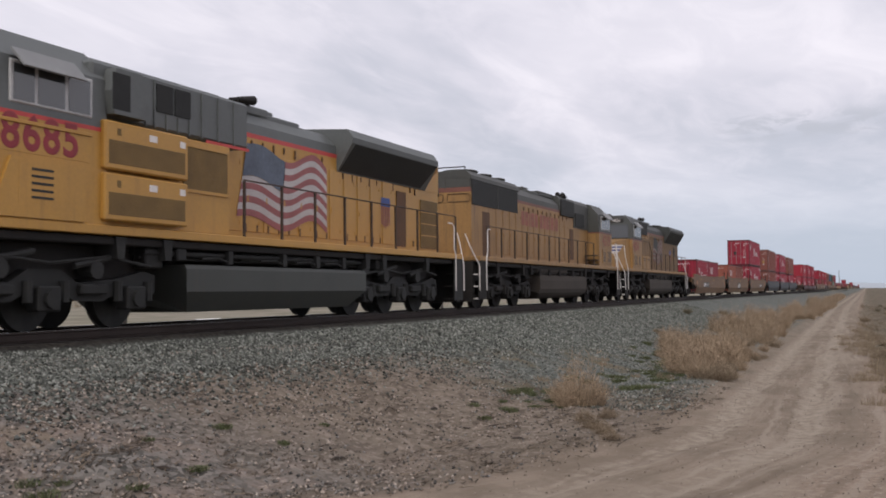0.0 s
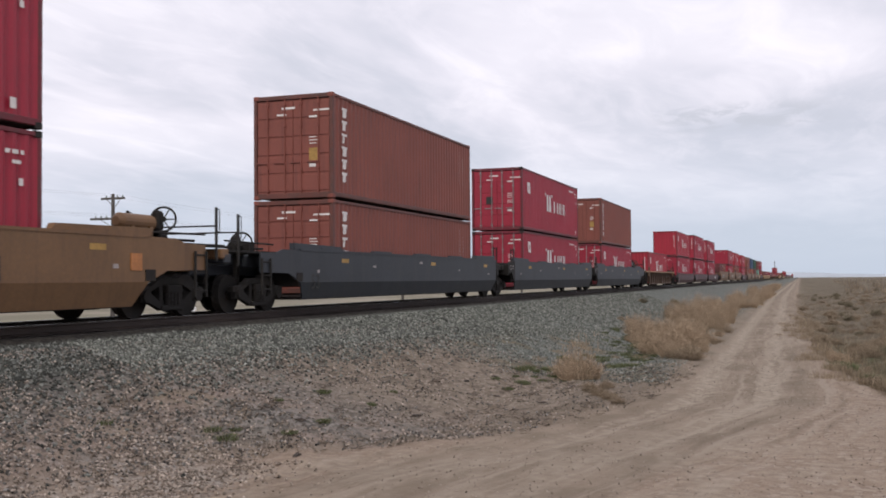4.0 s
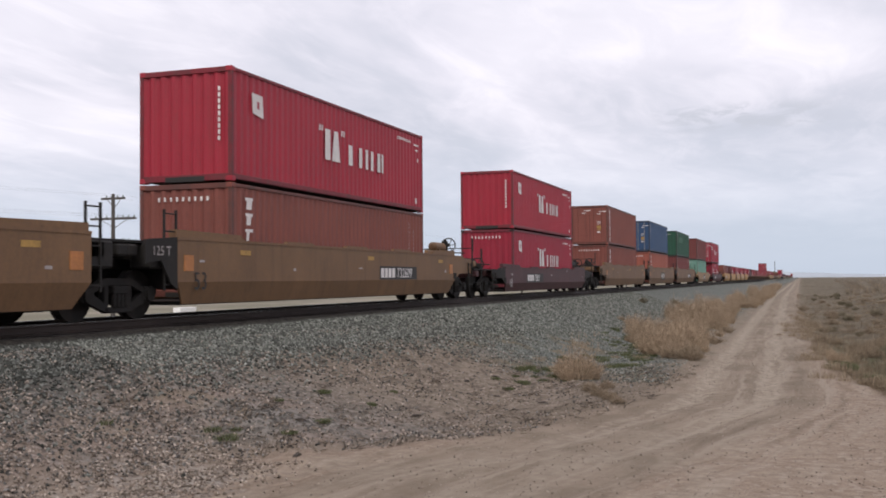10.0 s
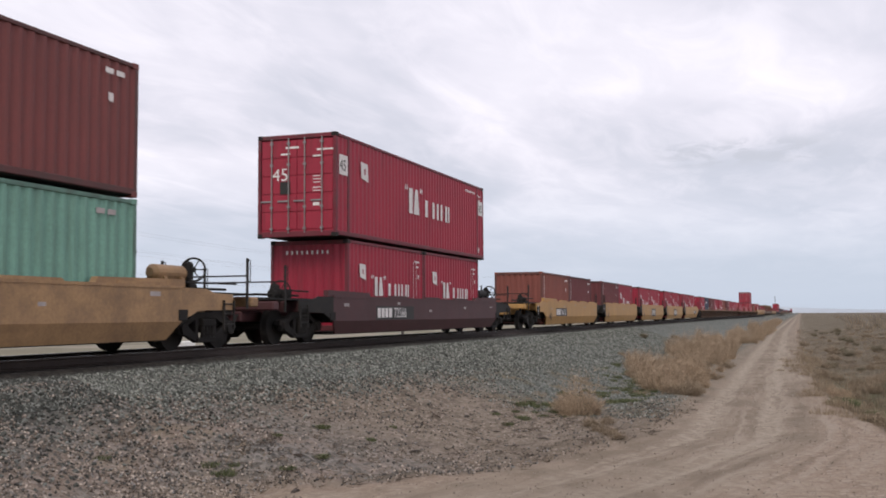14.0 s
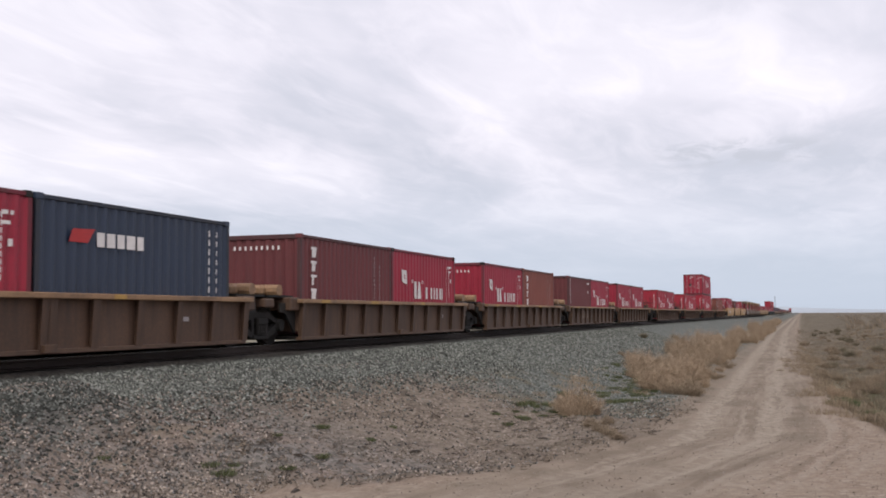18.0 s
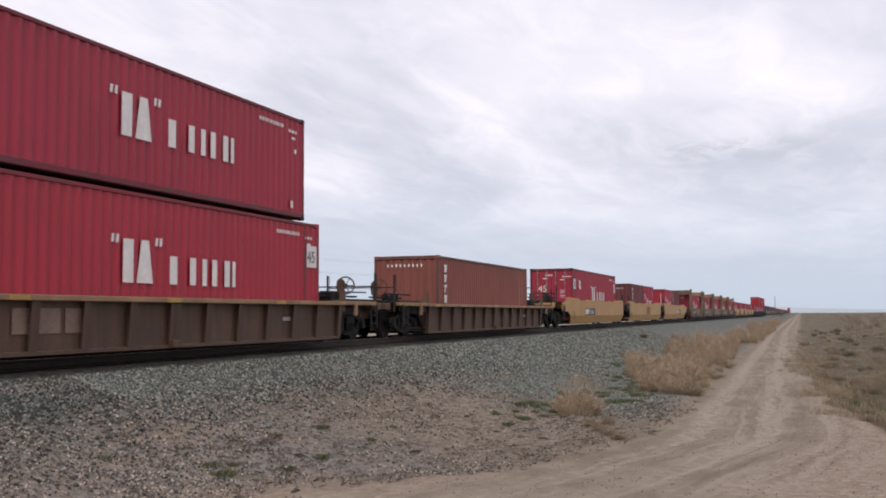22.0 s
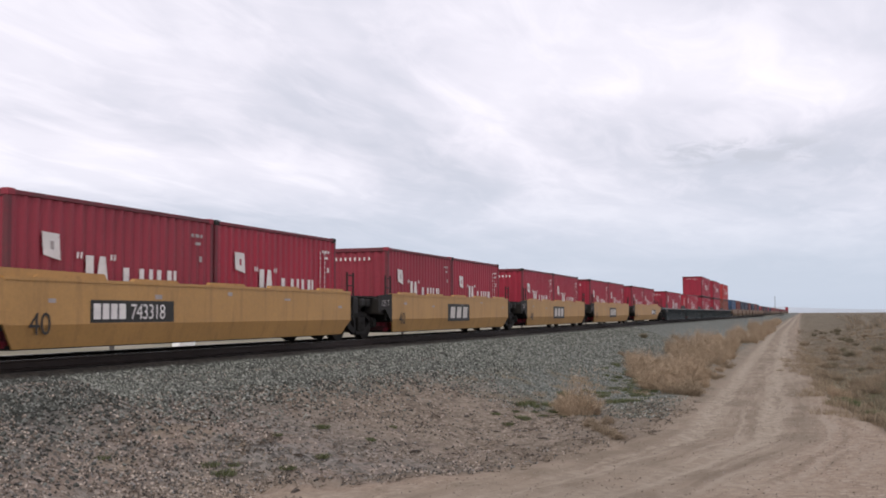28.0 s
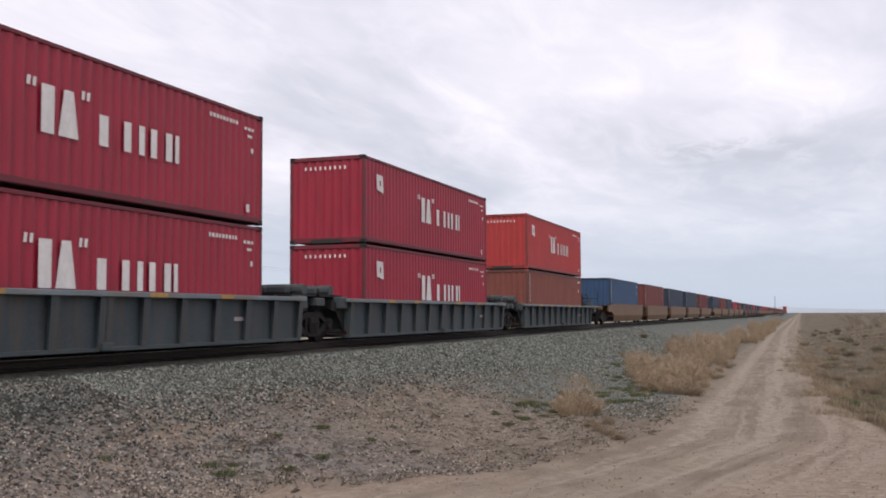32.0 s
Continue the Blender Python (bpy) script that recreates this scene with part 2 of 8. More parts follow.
class Geo:
    """Collects vertices and faces for one mesh."""

    def __init__(self):
        self.v, self.f = [], []

    def add(self, verts, faces):
        n = len(self.v)
        self.v += [tuple(p) for p in verts]
        self.f += [tuple(i + n for i in f) for f in faces]
        return self

    def box(self, x0, x1, y0, y1, z0, z1, c=0.0):
        lo, hi = (min(x0, x1), min(y0, y1), min(z0, z1)), (max(x0, x1), max(y0, y1), max(z0, z1))
        c = min(c, *[(h - l) * 0.45 for l, h in zip(lo, hi)]) if c else 0
        sg = [(a, b, d) for a in (0, 1) for b in (0, 1) for d in (0, 1)]
        if not c:
            return self.add([[(lo, hi)[s[i]][i] for i in range(3)] for s in sg],
                            [(0, 1, 3, 2), (4, 6, 7, 5), (0, 4, 5, 1), (2, 3, 7, 6), (0, 2, 6, 4), (1, 5, 7, 3)])
        ids, vs = {}, []
        for s in sg:
            for ax in range(3):
                ids[s, ax] = len(vs)
                vs.append([(lo, hi)[s[i]][i] + (0 if i == ax else (c, -c)[s[i]]) for i in range(3)])
        fs = []
        for ax in range(3):
            b, d = (ax + 1) % 3, (ax + 2) % 3
            for sa in (0, 1):
                ring = []
                for sb, sd in ((0, 0), (1, 0), (1, 1), (0, 1)):
                    s = [0, 0, 0]
                    s[ax], s[b], s[d] = sa, sb, sd
                    ring.append(ids[tuple(s), ax])
                fs.append(ring if sa else ring[::-1])
            for sb in (0, 1):
                for sd in (0, 1):
                    s0, s1 = [0, 0, 0], [0, 0, 0]
                    s0[ax], s1[ax] = 0, 1
                    s0[b] = s1[b] = sb
                    s0[d] = s1[d] = sd
                    fs.append((ids[tuple(s0), b], ids[tuple(s1), b], ids[tuple(s1), d], ids[tuple(s0), d]))
        for s in sg:
            fs.append((ids[s, 0], ids[s, 1], ids[s, 2]))
        return self.add(vs, fs)

    def prism(self, pts, a0, a1, axis="y"):
        """A closed outline pushed along an axis. axis y: points are (x, z); axis x: (y, z); axis z: (x, y)."""
        n = len(pts)
        put = {"y": lambda p, a: (p[0], a, p[1]), "x": lambda p, a: (a, p[0], p[1]), "z": lambda p, a: (p[0], p[1], a)}[axis]
        return self.add([put(p, a0) for p in pts] + [put(p, a1) for p in pts],
                        [tuple(range(n)), tuple(range(2 * n - 1, n - 1, -1))] + [(i, (i + 1) % n, n + (i + 1) % n, n + i) for i in range(n)])

    def cyl(self, p, q, r, r2=None, seg=12):
        p, q = Vector(p), Vector(q)
        r2 = r if r2 is None else r2
        d = (q - p).normalized()
        u = d.orthogonal().normalized()
        w = d.cross(u)
        ring = [(math.cos(2 * math.pi * i / seg), math.sin(2 * math.pi * i / seg)) for i in range(seg)]
        return self.add([p + (u * a + w * b) * r for a, b in ring] + [q + (u * a + w * b) * r2 for a, b in ring],
                        [tuple(range(seg))[::-1], tuple(range(seg, 2 * seg))] + [(i, (i + 1) % seg, seg + (i + 1) % seg, seg + i) for i in range(seg)])

    def tube(self, pts, r, seg=6):
        for a, b in zip(pts, pts[1:]):
            self.cyl(a, b, r, seg=seg)
        return self

    def torus(self, c, axis, big_r, r, seg=16):
        c, d = Vector(c), Vector(axis).normalized()
        u = d.orthogonal().normalized()
        w = d.cross(u)
        ring = [c + (u * math.cos(2 * math.pi * i / seg) + w * math.sin(2 * math.pi * i / seg)) * big_r for i in range(seg + 1)]
        return self.tube(ring, r, 5)

    def plate(self, pts):
        return self.add(pts, [tuple(range(len(pts)))])


LOGO_PALE = mat("dusty_white_logo_paint", (0.55, 0.51, 0.47), 0.6, vary=0.25, grain=9, bump=0)
SMALL = ("logo_block", "valve_gear", "code_marking", "end_marking", "door_marking", "small_lettering", "reflector_strip", "scrawl", "company_mark", "upright_marking",
         "owner_lettering", "logo_blocks", "owner_code", "stencil_panel", "flag_red_stripes", "flag_white_stripes", "shield_stripes", "nose_wing_mark", "grating")


def part(name, geo, material, parent=None, label="", at=None):
    """One mesh object under a thing or a part."""
    me = bpy.data.meshes.new(name)
    me.from_pydata(geo.v, [], geo.f)
    me.materials.append(material)
    ob = new(name, me)
    ob.parent = parent
    if at:
        ob.location = at
    if label:
        ob["label"] = label
    if name in SMALL:
        ob["kind"] = "stuff"
    return ob


def again(ob, at, parent=None, turn=0.0):
    """A further part on the same mesh."""
    o = new(ob.name.split(".")[0], ob.data)
    o.parent = parent or ob.parent
    o.location = at
    o.rotation_euler = (0, 0, turn)
    if "label" in ob:
        o["label"] = ob["label"]
    return o


def thing(name, label, category, group=""):
    return tagged(new(name), label, category, group)


def words(text, size, spread=1.0, bold=0.0):
    """A mesh of lettering that stands upright on the side facing -y, its left foot at the origin."""
    cu = bpy.data.curves.new("lettering", "FONT")
    cu.body, cu.size, cu.extrude, cu.space_character, cu.bevel_depth, cu.bevel_resolution = text, size, 0.0, spread, bold, 0
    ob = bpy.data.objects.new("lettering", cu)
    scene.collection.objects.link(ob)
    me = bpy.data.meshes.new_from_object(ob.evaluated_get(bpy.context.evaluated_depsgraph_get()))
    bpy.data.objects.remove(ob)
    g = Geo().add([(v.co.x, -v.co.z * 0.2, v.co.y) for v in me.vertices], [tuple(p.vertices) for p in me.polygons])
    bpy.data.meshes.remove(me)
    return g


def bars(g, x, y, z, widths, h, gap, lean=0.0):
    """Plain bars where small writing stands, on a face towards -y."""
    for w in widths:
        g.plate([(x, y, z), (x + w, y, z + lean * w), (x + w, y, z + h + lean * w), (x, y, z + h)])
        x += w + gap
    return g


MOVING = []      # (thing, place along the train, height of its base)

# ---------------------------------------------------------------- containers
WIDE, STD_H = 2.438, 2.591


def corrugated(x0, x1, z0, z1, y, out_sign, pitch, depth, axis="x"):
    """A corrugated panel: a trapezoid wave along one axis, upright in the other."""
    n = max(3, round((x1 - x0) / pitch))
    p = (x1 - x0) / n
    line = []
    for i in range(n):
        a = x0 + i * p
        line += [(a, 0), (a + 0.26 * p, 0), (a + 0.50 * p, -depth), (a + 0.76 * p, -depth)]
    line.append((x1, 0))
    g = Geo()
    pts = []
    for a, dd in line:
        for z in (z0, z1):
            pts.append((a, y + out_sign * dd, z) if axis == "x" else (y + out_sign * dd, a, z))
    return g.add(pts, [(2 * i, 2 * i + 2, 2 * i + 3, 2 * i + 1) for i in range(len(line) - 1)])


def company_mark(g, x, z, k, y, x1):
    """The shipping line's big mark as plain shapes: a tall bar and a tall wedge, then six lower bars from x1 on."""
    h, low = 0.83 * k, 0.57 * k
    g.plate([(x + 0.04 * k, y, z), (x + 0.36 * k, y, z), (x + 0.36 * k, y, z + h), (x + 0.04 * k, y, z + h)])
    g.plate([(x + 0.46 * k, y, z), (x + 0.98 * k, y, z), (x + 0.84 * k, y, z + h), (x + 0.60 * k, y, z + h)])
    for a, w in ((0.06, 0.26), (0.78, 0.22), (1.24, 0.18), (1.62, 0.20), (2.12, 0.22), (2.44, 0.14)):
        a, w = x1 + a * k, w * k
        g.plate([(a, y, z), (a + w, y, z), (a + w, y, z + low), (a, y, z + low)])
    for a in (-0.32, -0.18, 1.04, 1.18):
        g.plate([(x + a * k, y, z + 0.74 * k), (x + (a + 0.08) * k, y, z + 0.74 * k), (x + (a + 0.10) * k, y, z + 0.90 * k), (x + (a + 0.02) * k, y, z + 0.90 * k)])


COLOUR_WORD = {"crimson": "crimson red", "scarlet": "bright scarlet", "faded": "faded dusty red", "brown": "rust brown", "russet": "red-brown", "maroon": "dark maroon",
               "salmon": "faded salmon", "orange": "orange red", "blue": "deep blue", "navy": "navy blue", "green": "dark green", "mint": "pale mint green"}


def container(length, height, colour, doors, marks, detail=True):
    feet = {6.06: "twenty-foot", 12.19: "forty-foot", 13.72: "forty-five-foot"}[length]
    c = thing("shipping_container", f"{COLOUR_WORD[colour]} corrugated steel {feet} container riding in a well wagon", "shipping container",
              "containers on the train")
    m = BOX[colour]
    h2, w2 = length / 2, WIDE / 2
    tall = height > 2.7
    fr = Geo()
    for sx in (-1, 1):
        for sy in (-1, 1):
            fr.box(sx * h2, sx * (h2 - 0.11), sy * w2, sy * (w2 - 0.10), 0.11, height - 0.11, 0.012)
        fr.box(sx * h2, sx * (h2 - 0.09), -w2 + 0.1, w2 - 0.1, height - 0.13, height - 0.01, 0.01)
        fr.box(sx * h2, sx * (h2 - 0.09), -w2 + 0.1, w2 - 0.1, 0.02, 0.17, 0.01)
    for sy in (-1, 1):
        fr.box(-h2 + 0.1, h2 - 0.1, sy * w2, sy * (w2 - 0.06), height - 0.10, height - 0.02, 0.01)
        fr.box(-h2 + 0.1, h2 - 0.1, sy * w2, sy * (w2 - 0.05), 0.05, 0.17, 0.01)
    if length > 13:
        for sx in (-1, 1):
            for sy in (-1, 1):
                fr.box(sx * 6.095, sx * 5.98, sy * (w2 + 0.004), sy * (w2 - 0.08), 0.05, height - 0.05, 0.01)
    part("frame", fr, RIM[colour], c, "darker blotched rails and corner posts")
    panel = corrugated(-h2 + 0.11, h2 - 0.11, 0.15, height - 0.09, 0, 1, 0.278, 0.036)
    side = part("side_panel", panel, m, c, at=(0, -w2 + 0.012, 0))
    side.scale = (1, -1, 1)
    part("side_panel", panel, m, c, at=(0, w2 - 0.012, 0))
    part("roof", Geo().box(-h2 + 0.08, h2 - 0.08, -w2 + 0.04, w2 - 0.04, height - 0.06, height - 0.025), m, c)
    # A solid black block is added where the gooseneck tunnel's hollow lies in shade.
    if length > 7 and not doors:
        part("tunnel_shade_block", Geo().box(-h2 - 0.004, -h2 + 0.3, -0.52, 0.52, 0.01, 0.125), DARK_MARK, c, "black block for the shaded recess under the container's end")
    part("floor", Geo().box(-h2 + 0.08, h2 - 0.08, -w2 + 0.05, w2 - 0.05, 0.04, 0.12), BLACK, c)
    end = corrugated(-w2 + 0.09, w2 - 0.09, 0.16, height - 0.12, 0, -1, 0.27, 0.045, axis="y")
    part("end_panel", end, m, c, at=(h2 - 0.02, 0, 0)).scale = (-1, 1, 1)
    if detail:
        cast = Geo().box(-0.09, 0.09, -0.083, 0.083, 0, 0.118, 0.012)
        cm = BLACK if colour in ("crimson", "blue", "green") else m
        first = None
        for sx in (-1, 1):
            for sy in (-1, 1):
                for z in (0.0, height - 0.118):
                    at = (sx * (h2 - 0.086), sy * (w2 - 0.08), z)
                    if first is None:
                        first = part("corner_casting", cast, cm, c, at=at)
                    else:
                        again(first, at)
    if doors:
        leaf = Geo()
        dw = w2 - 0.12
        n = 5
        for i in range(n):
            z0, z1 = 0.19 + i * (height - 0.36) / n, 0.19 + (i + 1) * (height - 0.36) / n
            leaf.box(-0.03, 0.0, 0.01, dw, z0 + 0.035, z1 - 0.035, 0.008)
        leaf.box(-0.012, 0.02, 0.005, dw + 0.01, 0.17, height - 0.15)
        d = part("door", leaf, m, c, at=(-h2 + 0.055, 0, 0))
        d2 = again(d, (-h2 + 0.055, -dw - 0.015, 0))
        rod = Geo().cyl((0, 0, 0.12), (0, 0, height - 0.1), 0.022, seg=6)
        for zz in (0.25, 0.85, height - 0.85, height - 0.25):
            rod.box(-0.03, 0.03, -0.045, 0.045, zz - 0.03, zz + 0.03)
        rod.box(-0.02, 0.02, -0.02, 0.34, 1.0, 1.04)
        r = part("locking_rod", rod, STEEL if colour != "brown" else m, c, "vertical door locking rod", at=(-h2 + 0.005, 0.25, 0))
        for yy in (0.78, -0.25, -0.78):
            again(r, (-h2 + 0.005, yy, 0))
        dm = Geo()
        x = -h2 + 0.018
        for yy, zz, ww, hh in ((0.50, 0.80, 0.30, 0.05), (0.35, 0.86, 0.42, 0.06), (-0.62, 0.83, 0.5, 0.05), (-0.5, 0.77, 0.24, 0.05),
                               (-0.5, 0.58, 0.22, 0.025), (-0.5, 0.55, 0.25, 0.025), (-0.5, 0.52, 0.22, 0.025), (-0.5, 0.47, 0.26, 0.025), (-0.5, 0.44, 0.24, 0.025), (-0.5, 0.30, 0.2, 0.09)):
            zz *= height
            dm.plate([(x, yy, zz), (x, yy - ww, zz), (x, yy - ww, zz + hh), (x, yy, zz + hh)])
        part("door_marking", dm, WHITE, c, "white marking bars on the doors")
        dk = Geo()
        if colour == "crimson":
            dk.plate([(x - 0.003, 0.52, 0.42 * height), (x - 0.003, 0.20, 0.42 * height), (x - 0.003, 0.20, 0.54 * height), (x - 0.003, 0.52, 0.54 * height)])
            part("door_placard", dk, DARK_MARK, c, "black square placard")
        else:
            dk.plate([(x - 0.003, -0.50, 0.36 * height), (x - 0.003, -0.80, 0.36 * height), (x - 0.003, -0.80, 0.48 * height), (x - 0.003, -0.50, 0.48 * height)])
            part("door_placard", dk, YELLOW_MARK, c, "yellow square placard")
    else:
        e = part("end_panel", end, m, c, at=(-h2 + 0.02, 0, 0))
        em = Geo()
        if marks and marks != "plain":
            x = -h2 + 0.012
            if colour != "scarlet" and (length < 7 or height < 2.7):
                for i in range(9):
                    yy = 0.72 - i * 0.16
                    em.plate([(x, yy, height - 0.40), (x, yy - 0.055, height - 0.40), (x, yy - 0.055, height - 0.30), (x, yy, height - 0.30)])
            else:
                for i in range(9):
                    zz = height - 0.55 - i * 0.14
                    em.plate([(x, -0.86, zz), (x, -0.92, zz), (x, -0.92, zz + 0.1), (x, -0.86, zz + 0.1)])
            part("end_marking", em, WHITE, c, "row of small white marking bars")
    y = -w2 - 0.004
    if marks in ("line", "line45"):
        k = 1.0 if length > 7 else 0.68
        g = Geo()
        lift = height - STD_H
        if length > 7:
            company_mark(g, -1.40, 0.99 + lift * 0.5, k, y, 0.08)
        else:
            company_mark(g, -1.15, 1.03, k, y, -0.10)
        part("company_mark", g, WHITE, c, "large white painted company mark as plain blocks")
        fl = Geo()
        fx, fz, fs = (-5.17, 1.60 + lift * 0.5, 0.50) if length > 7 else (-2.20, 1.50, 0.42)
        fl.plate([(fx, y, fz + 0.05), (fx + fs * 1.02, y, fz - 0.03), (fx + fs * 0.92, y, fz + fs), (fx - 0.04, y, fz + fs * 1.05)])
        part("flag_mark", fl, WHITE, c, "white painted flag panel")
        fd = Geo()
        fd.plate([(fx + fs * 0.40, y - 0.003, fz + fs * 0.36), (fx + fs * 0.62, y - 0.003, fz + fs * 0.34), (fx + fs * 0.60, y - 0.003, fz + fs * 0.68), (fx + fs * 0.39, y - 0.003, fz + fs * 0.70)])
        part("flag_emblem", fd, GREY_MARK if colour == "faded" else m, c)
        cd = Geo()
        if length > 7:
            bars(cd, h2 - 2.3, y, height - 0.38, (0.08, 0.1, 0.09, 0.06, 0.1, 0.08, 0.1, 0.06, 0.09), 0.09, 0.05)
        if length < 7 and colour == "crimson":
            for xx_, n_ in ((h2 - 0.98, 14), (h2 - 0.72, 9)):
                for i in range(n_):
                    bars(cd, xx_, y, height - 0.50 - i * 0.125, (0.035,), 0.09, 0.05)
        bars(cd, h2 - 0.85, y, height - 0.44, (0.10, 0.14, 0.08), 0.07, 0.05)
        bars(cd, h2 - 0.7, y, height - 0.60, (0.20,), 0.06, 0.06)
        bars(cd, h2 - 0.55, y, height - 0.95, (0.10,), 0.12, 0.06)
        bars(cd, h2 - 0.75, y, 0.26, (0.14,), 0.18, 0.06)
        part("code_marking", cd, WHITE if colour != "faded" else GREY_MARK, c, "small white code bars")
        if marks == "line45":
            for xx in (-h2 + 0.18, h2 - 0.72):
                pl_ = part("size_plate", Geo().plate([(0, 0, 0), (0.56, 0, 0), (0.56, 0, 0.56), (0, 0, 0.56)]), WHITE, c, "white size plate", at=(xx, y, height * 0.60))
                part("size_marking", words("45", 0.44), DARK_MARK, pl_, at=(0.03, -0.004, 0.12))
            part("size_marking", words("45", 0.5), WHITE, c, at=(-h2 - 0.002, 0.75, height * 0.55)).rotation_euler = (0, 0, -math.pi / 2)
    elif marks == "upright":
        g = Geo()
        for i in range(6):
            z = height * 0.88 - i * 0.36
            w = (0.24, 0.2, 0.12, 0.24, 0.22, 0.2)[i]
            g.plate([(-h2 + 0.62, y, z - 0.27), (-h2 + 0.62 + w, y, z - 0.27), (-h2 + 0.66 + w, y, z), (-h2 + 0.66, y, z)])
            g.plate([(-h2 + 0.58, y, z - 0.07), (-h2 + 0.92, y, z - 0.07), (-h2 + 0.92, y, z), (-h2 + 0.58, y, z)])
        part("upright_marking", g, WHITE, c, "white upright owner mark as plain blocks")
        cd = Geo()
        for xx, zz, n in ((h2 - 1.35, 0.45, 10), (h2 - 0.95, 0.7, 8)):
            for i in range(n):
                bars(cd, xx, y, height - zz - i * 0.13, (0.04,), 0.075, 0.05)
        part("code_marking", cd, GREY_MARK, c, "small pale code bars")
    elif marks == "slanted":
        g = Geo()
        for a in (0.0, 0.56, 1.10):
            g.plate([(-h2 + 1.2 + a, y, height * 0.58), (-h2 + 1.46 + a, y, height * 0.58), (-h2 + 1.52 + a, y, height * 0.80), (-h2 + 1.28 + a, y, height * 0.80)])
        part("company_mark", g, WHITE, c, "white owner mark as slanted blocks")
    elif marks == "patch":
        g = Geo().plate([(-h2 + 2.1, y, height * 0.55), (-h2 + 5.6, y, height * 0.55), (-h2 + 5.6, y, height * 0.79), (-h2 + 2.1, y, height * 0.79)])
        part("faded_patch", g, mat("faded_" + colour, (0.034, 0.12, 0.068) if colour == "green" else (0.12, 0.33, 0.25), 0.7, vary=0.2, scale=1.0, bump=0), c, "paler patch where a mark was painted over")
        cd = Geo()
        bars(cd, -h2 + 0.9, y, height * 0.74, (0.28,), 0.30, 0.1)
        bars(cd, h2 - 1.2, y, height * 0.86, (0.24, 0.24), 0.1, 0.08)
        for i in range(9):
            bars(cd, -h2 + 0.35, y, height * 0.9 - i * 0.17, (0.08,), 0.12, 0.05)
        part("code_marking", cd, GREY_MARK, c, "small pale code bars")
    elif marks == "leaser":
        g = Geo()
        g.plate([(-h2 + 0.8, y, height * 0.70), (-h2 + 1.3, y, height * 0.70), (-h2 + 1.5, y, height * 0.80), (-h2 + 0.9, y, height * 0.79)])
        part("owner_mark", g, mat("owner_mark_red", (0.45, 0.03, 0.03), 0.6, bump=0), c, "red swoosh mark")
        g = bars(Geo(), -h2 + 1.55, y, height * 0.68, (0.22, 0.24, 0.22, 0.26, 0.2), 0.26, 0.06)
        for i in range(9):
            bars(g, h2 - 0.85, y, height * 0.85 - i * 0.2, (0.05,), 0.13, 0.05)
            bars(g, h2 - 0.55, y, height * 0.85 - i * 0.2, (0.04,), 0.11, 0.05)
        part("owner_lettering", g, WHITE, c, "white owner lettering as plain bars")
    else:
        cd = Geo()
        for i in range(7):
            bars(cd, -h2 + 0.35, y, height * 0.88 - i * 0.2, (0.09,), 0.14, 0.05)
        bars(cd, h2 - 1.0, y, height * 0.86, (0.24, 0.24), 0.1, 0.08)
        bars(cd, h2 - 0.9, y, height * 0.66, (0.14,), 0.16, 0.08)
        part("code_marking", cd, WHITE, c, "small white code bars")
    return c


BUILT = {}


def put_box(x, z, length, height, colour, doors=False, marks="plain", detail=True):
    key = (length, height, colour, doors, marks, detail)
    if key not in BUILT:
        BUILT[key] = container(*key)
        ob = BUILT[key]
    else:
        ob = copy_thing(BUILT[key], Matrix())
    MOVING.append((ob, x, z))
    return ob


# ---------------------------------------------------------------- well wagons


def wheel_geo(r):
    g = Geo()
    g.cyl((0, -0.07, 0), (0, 0.07, 0), r, seg=20)
    g.cyl((0, 0.07, 0), (0, 0.10, 0), r + 0.028, seg=20)
    g.cyl((0, -0.10, 0), (0, -0.07, 0), 0.13, seg=10)
    return g


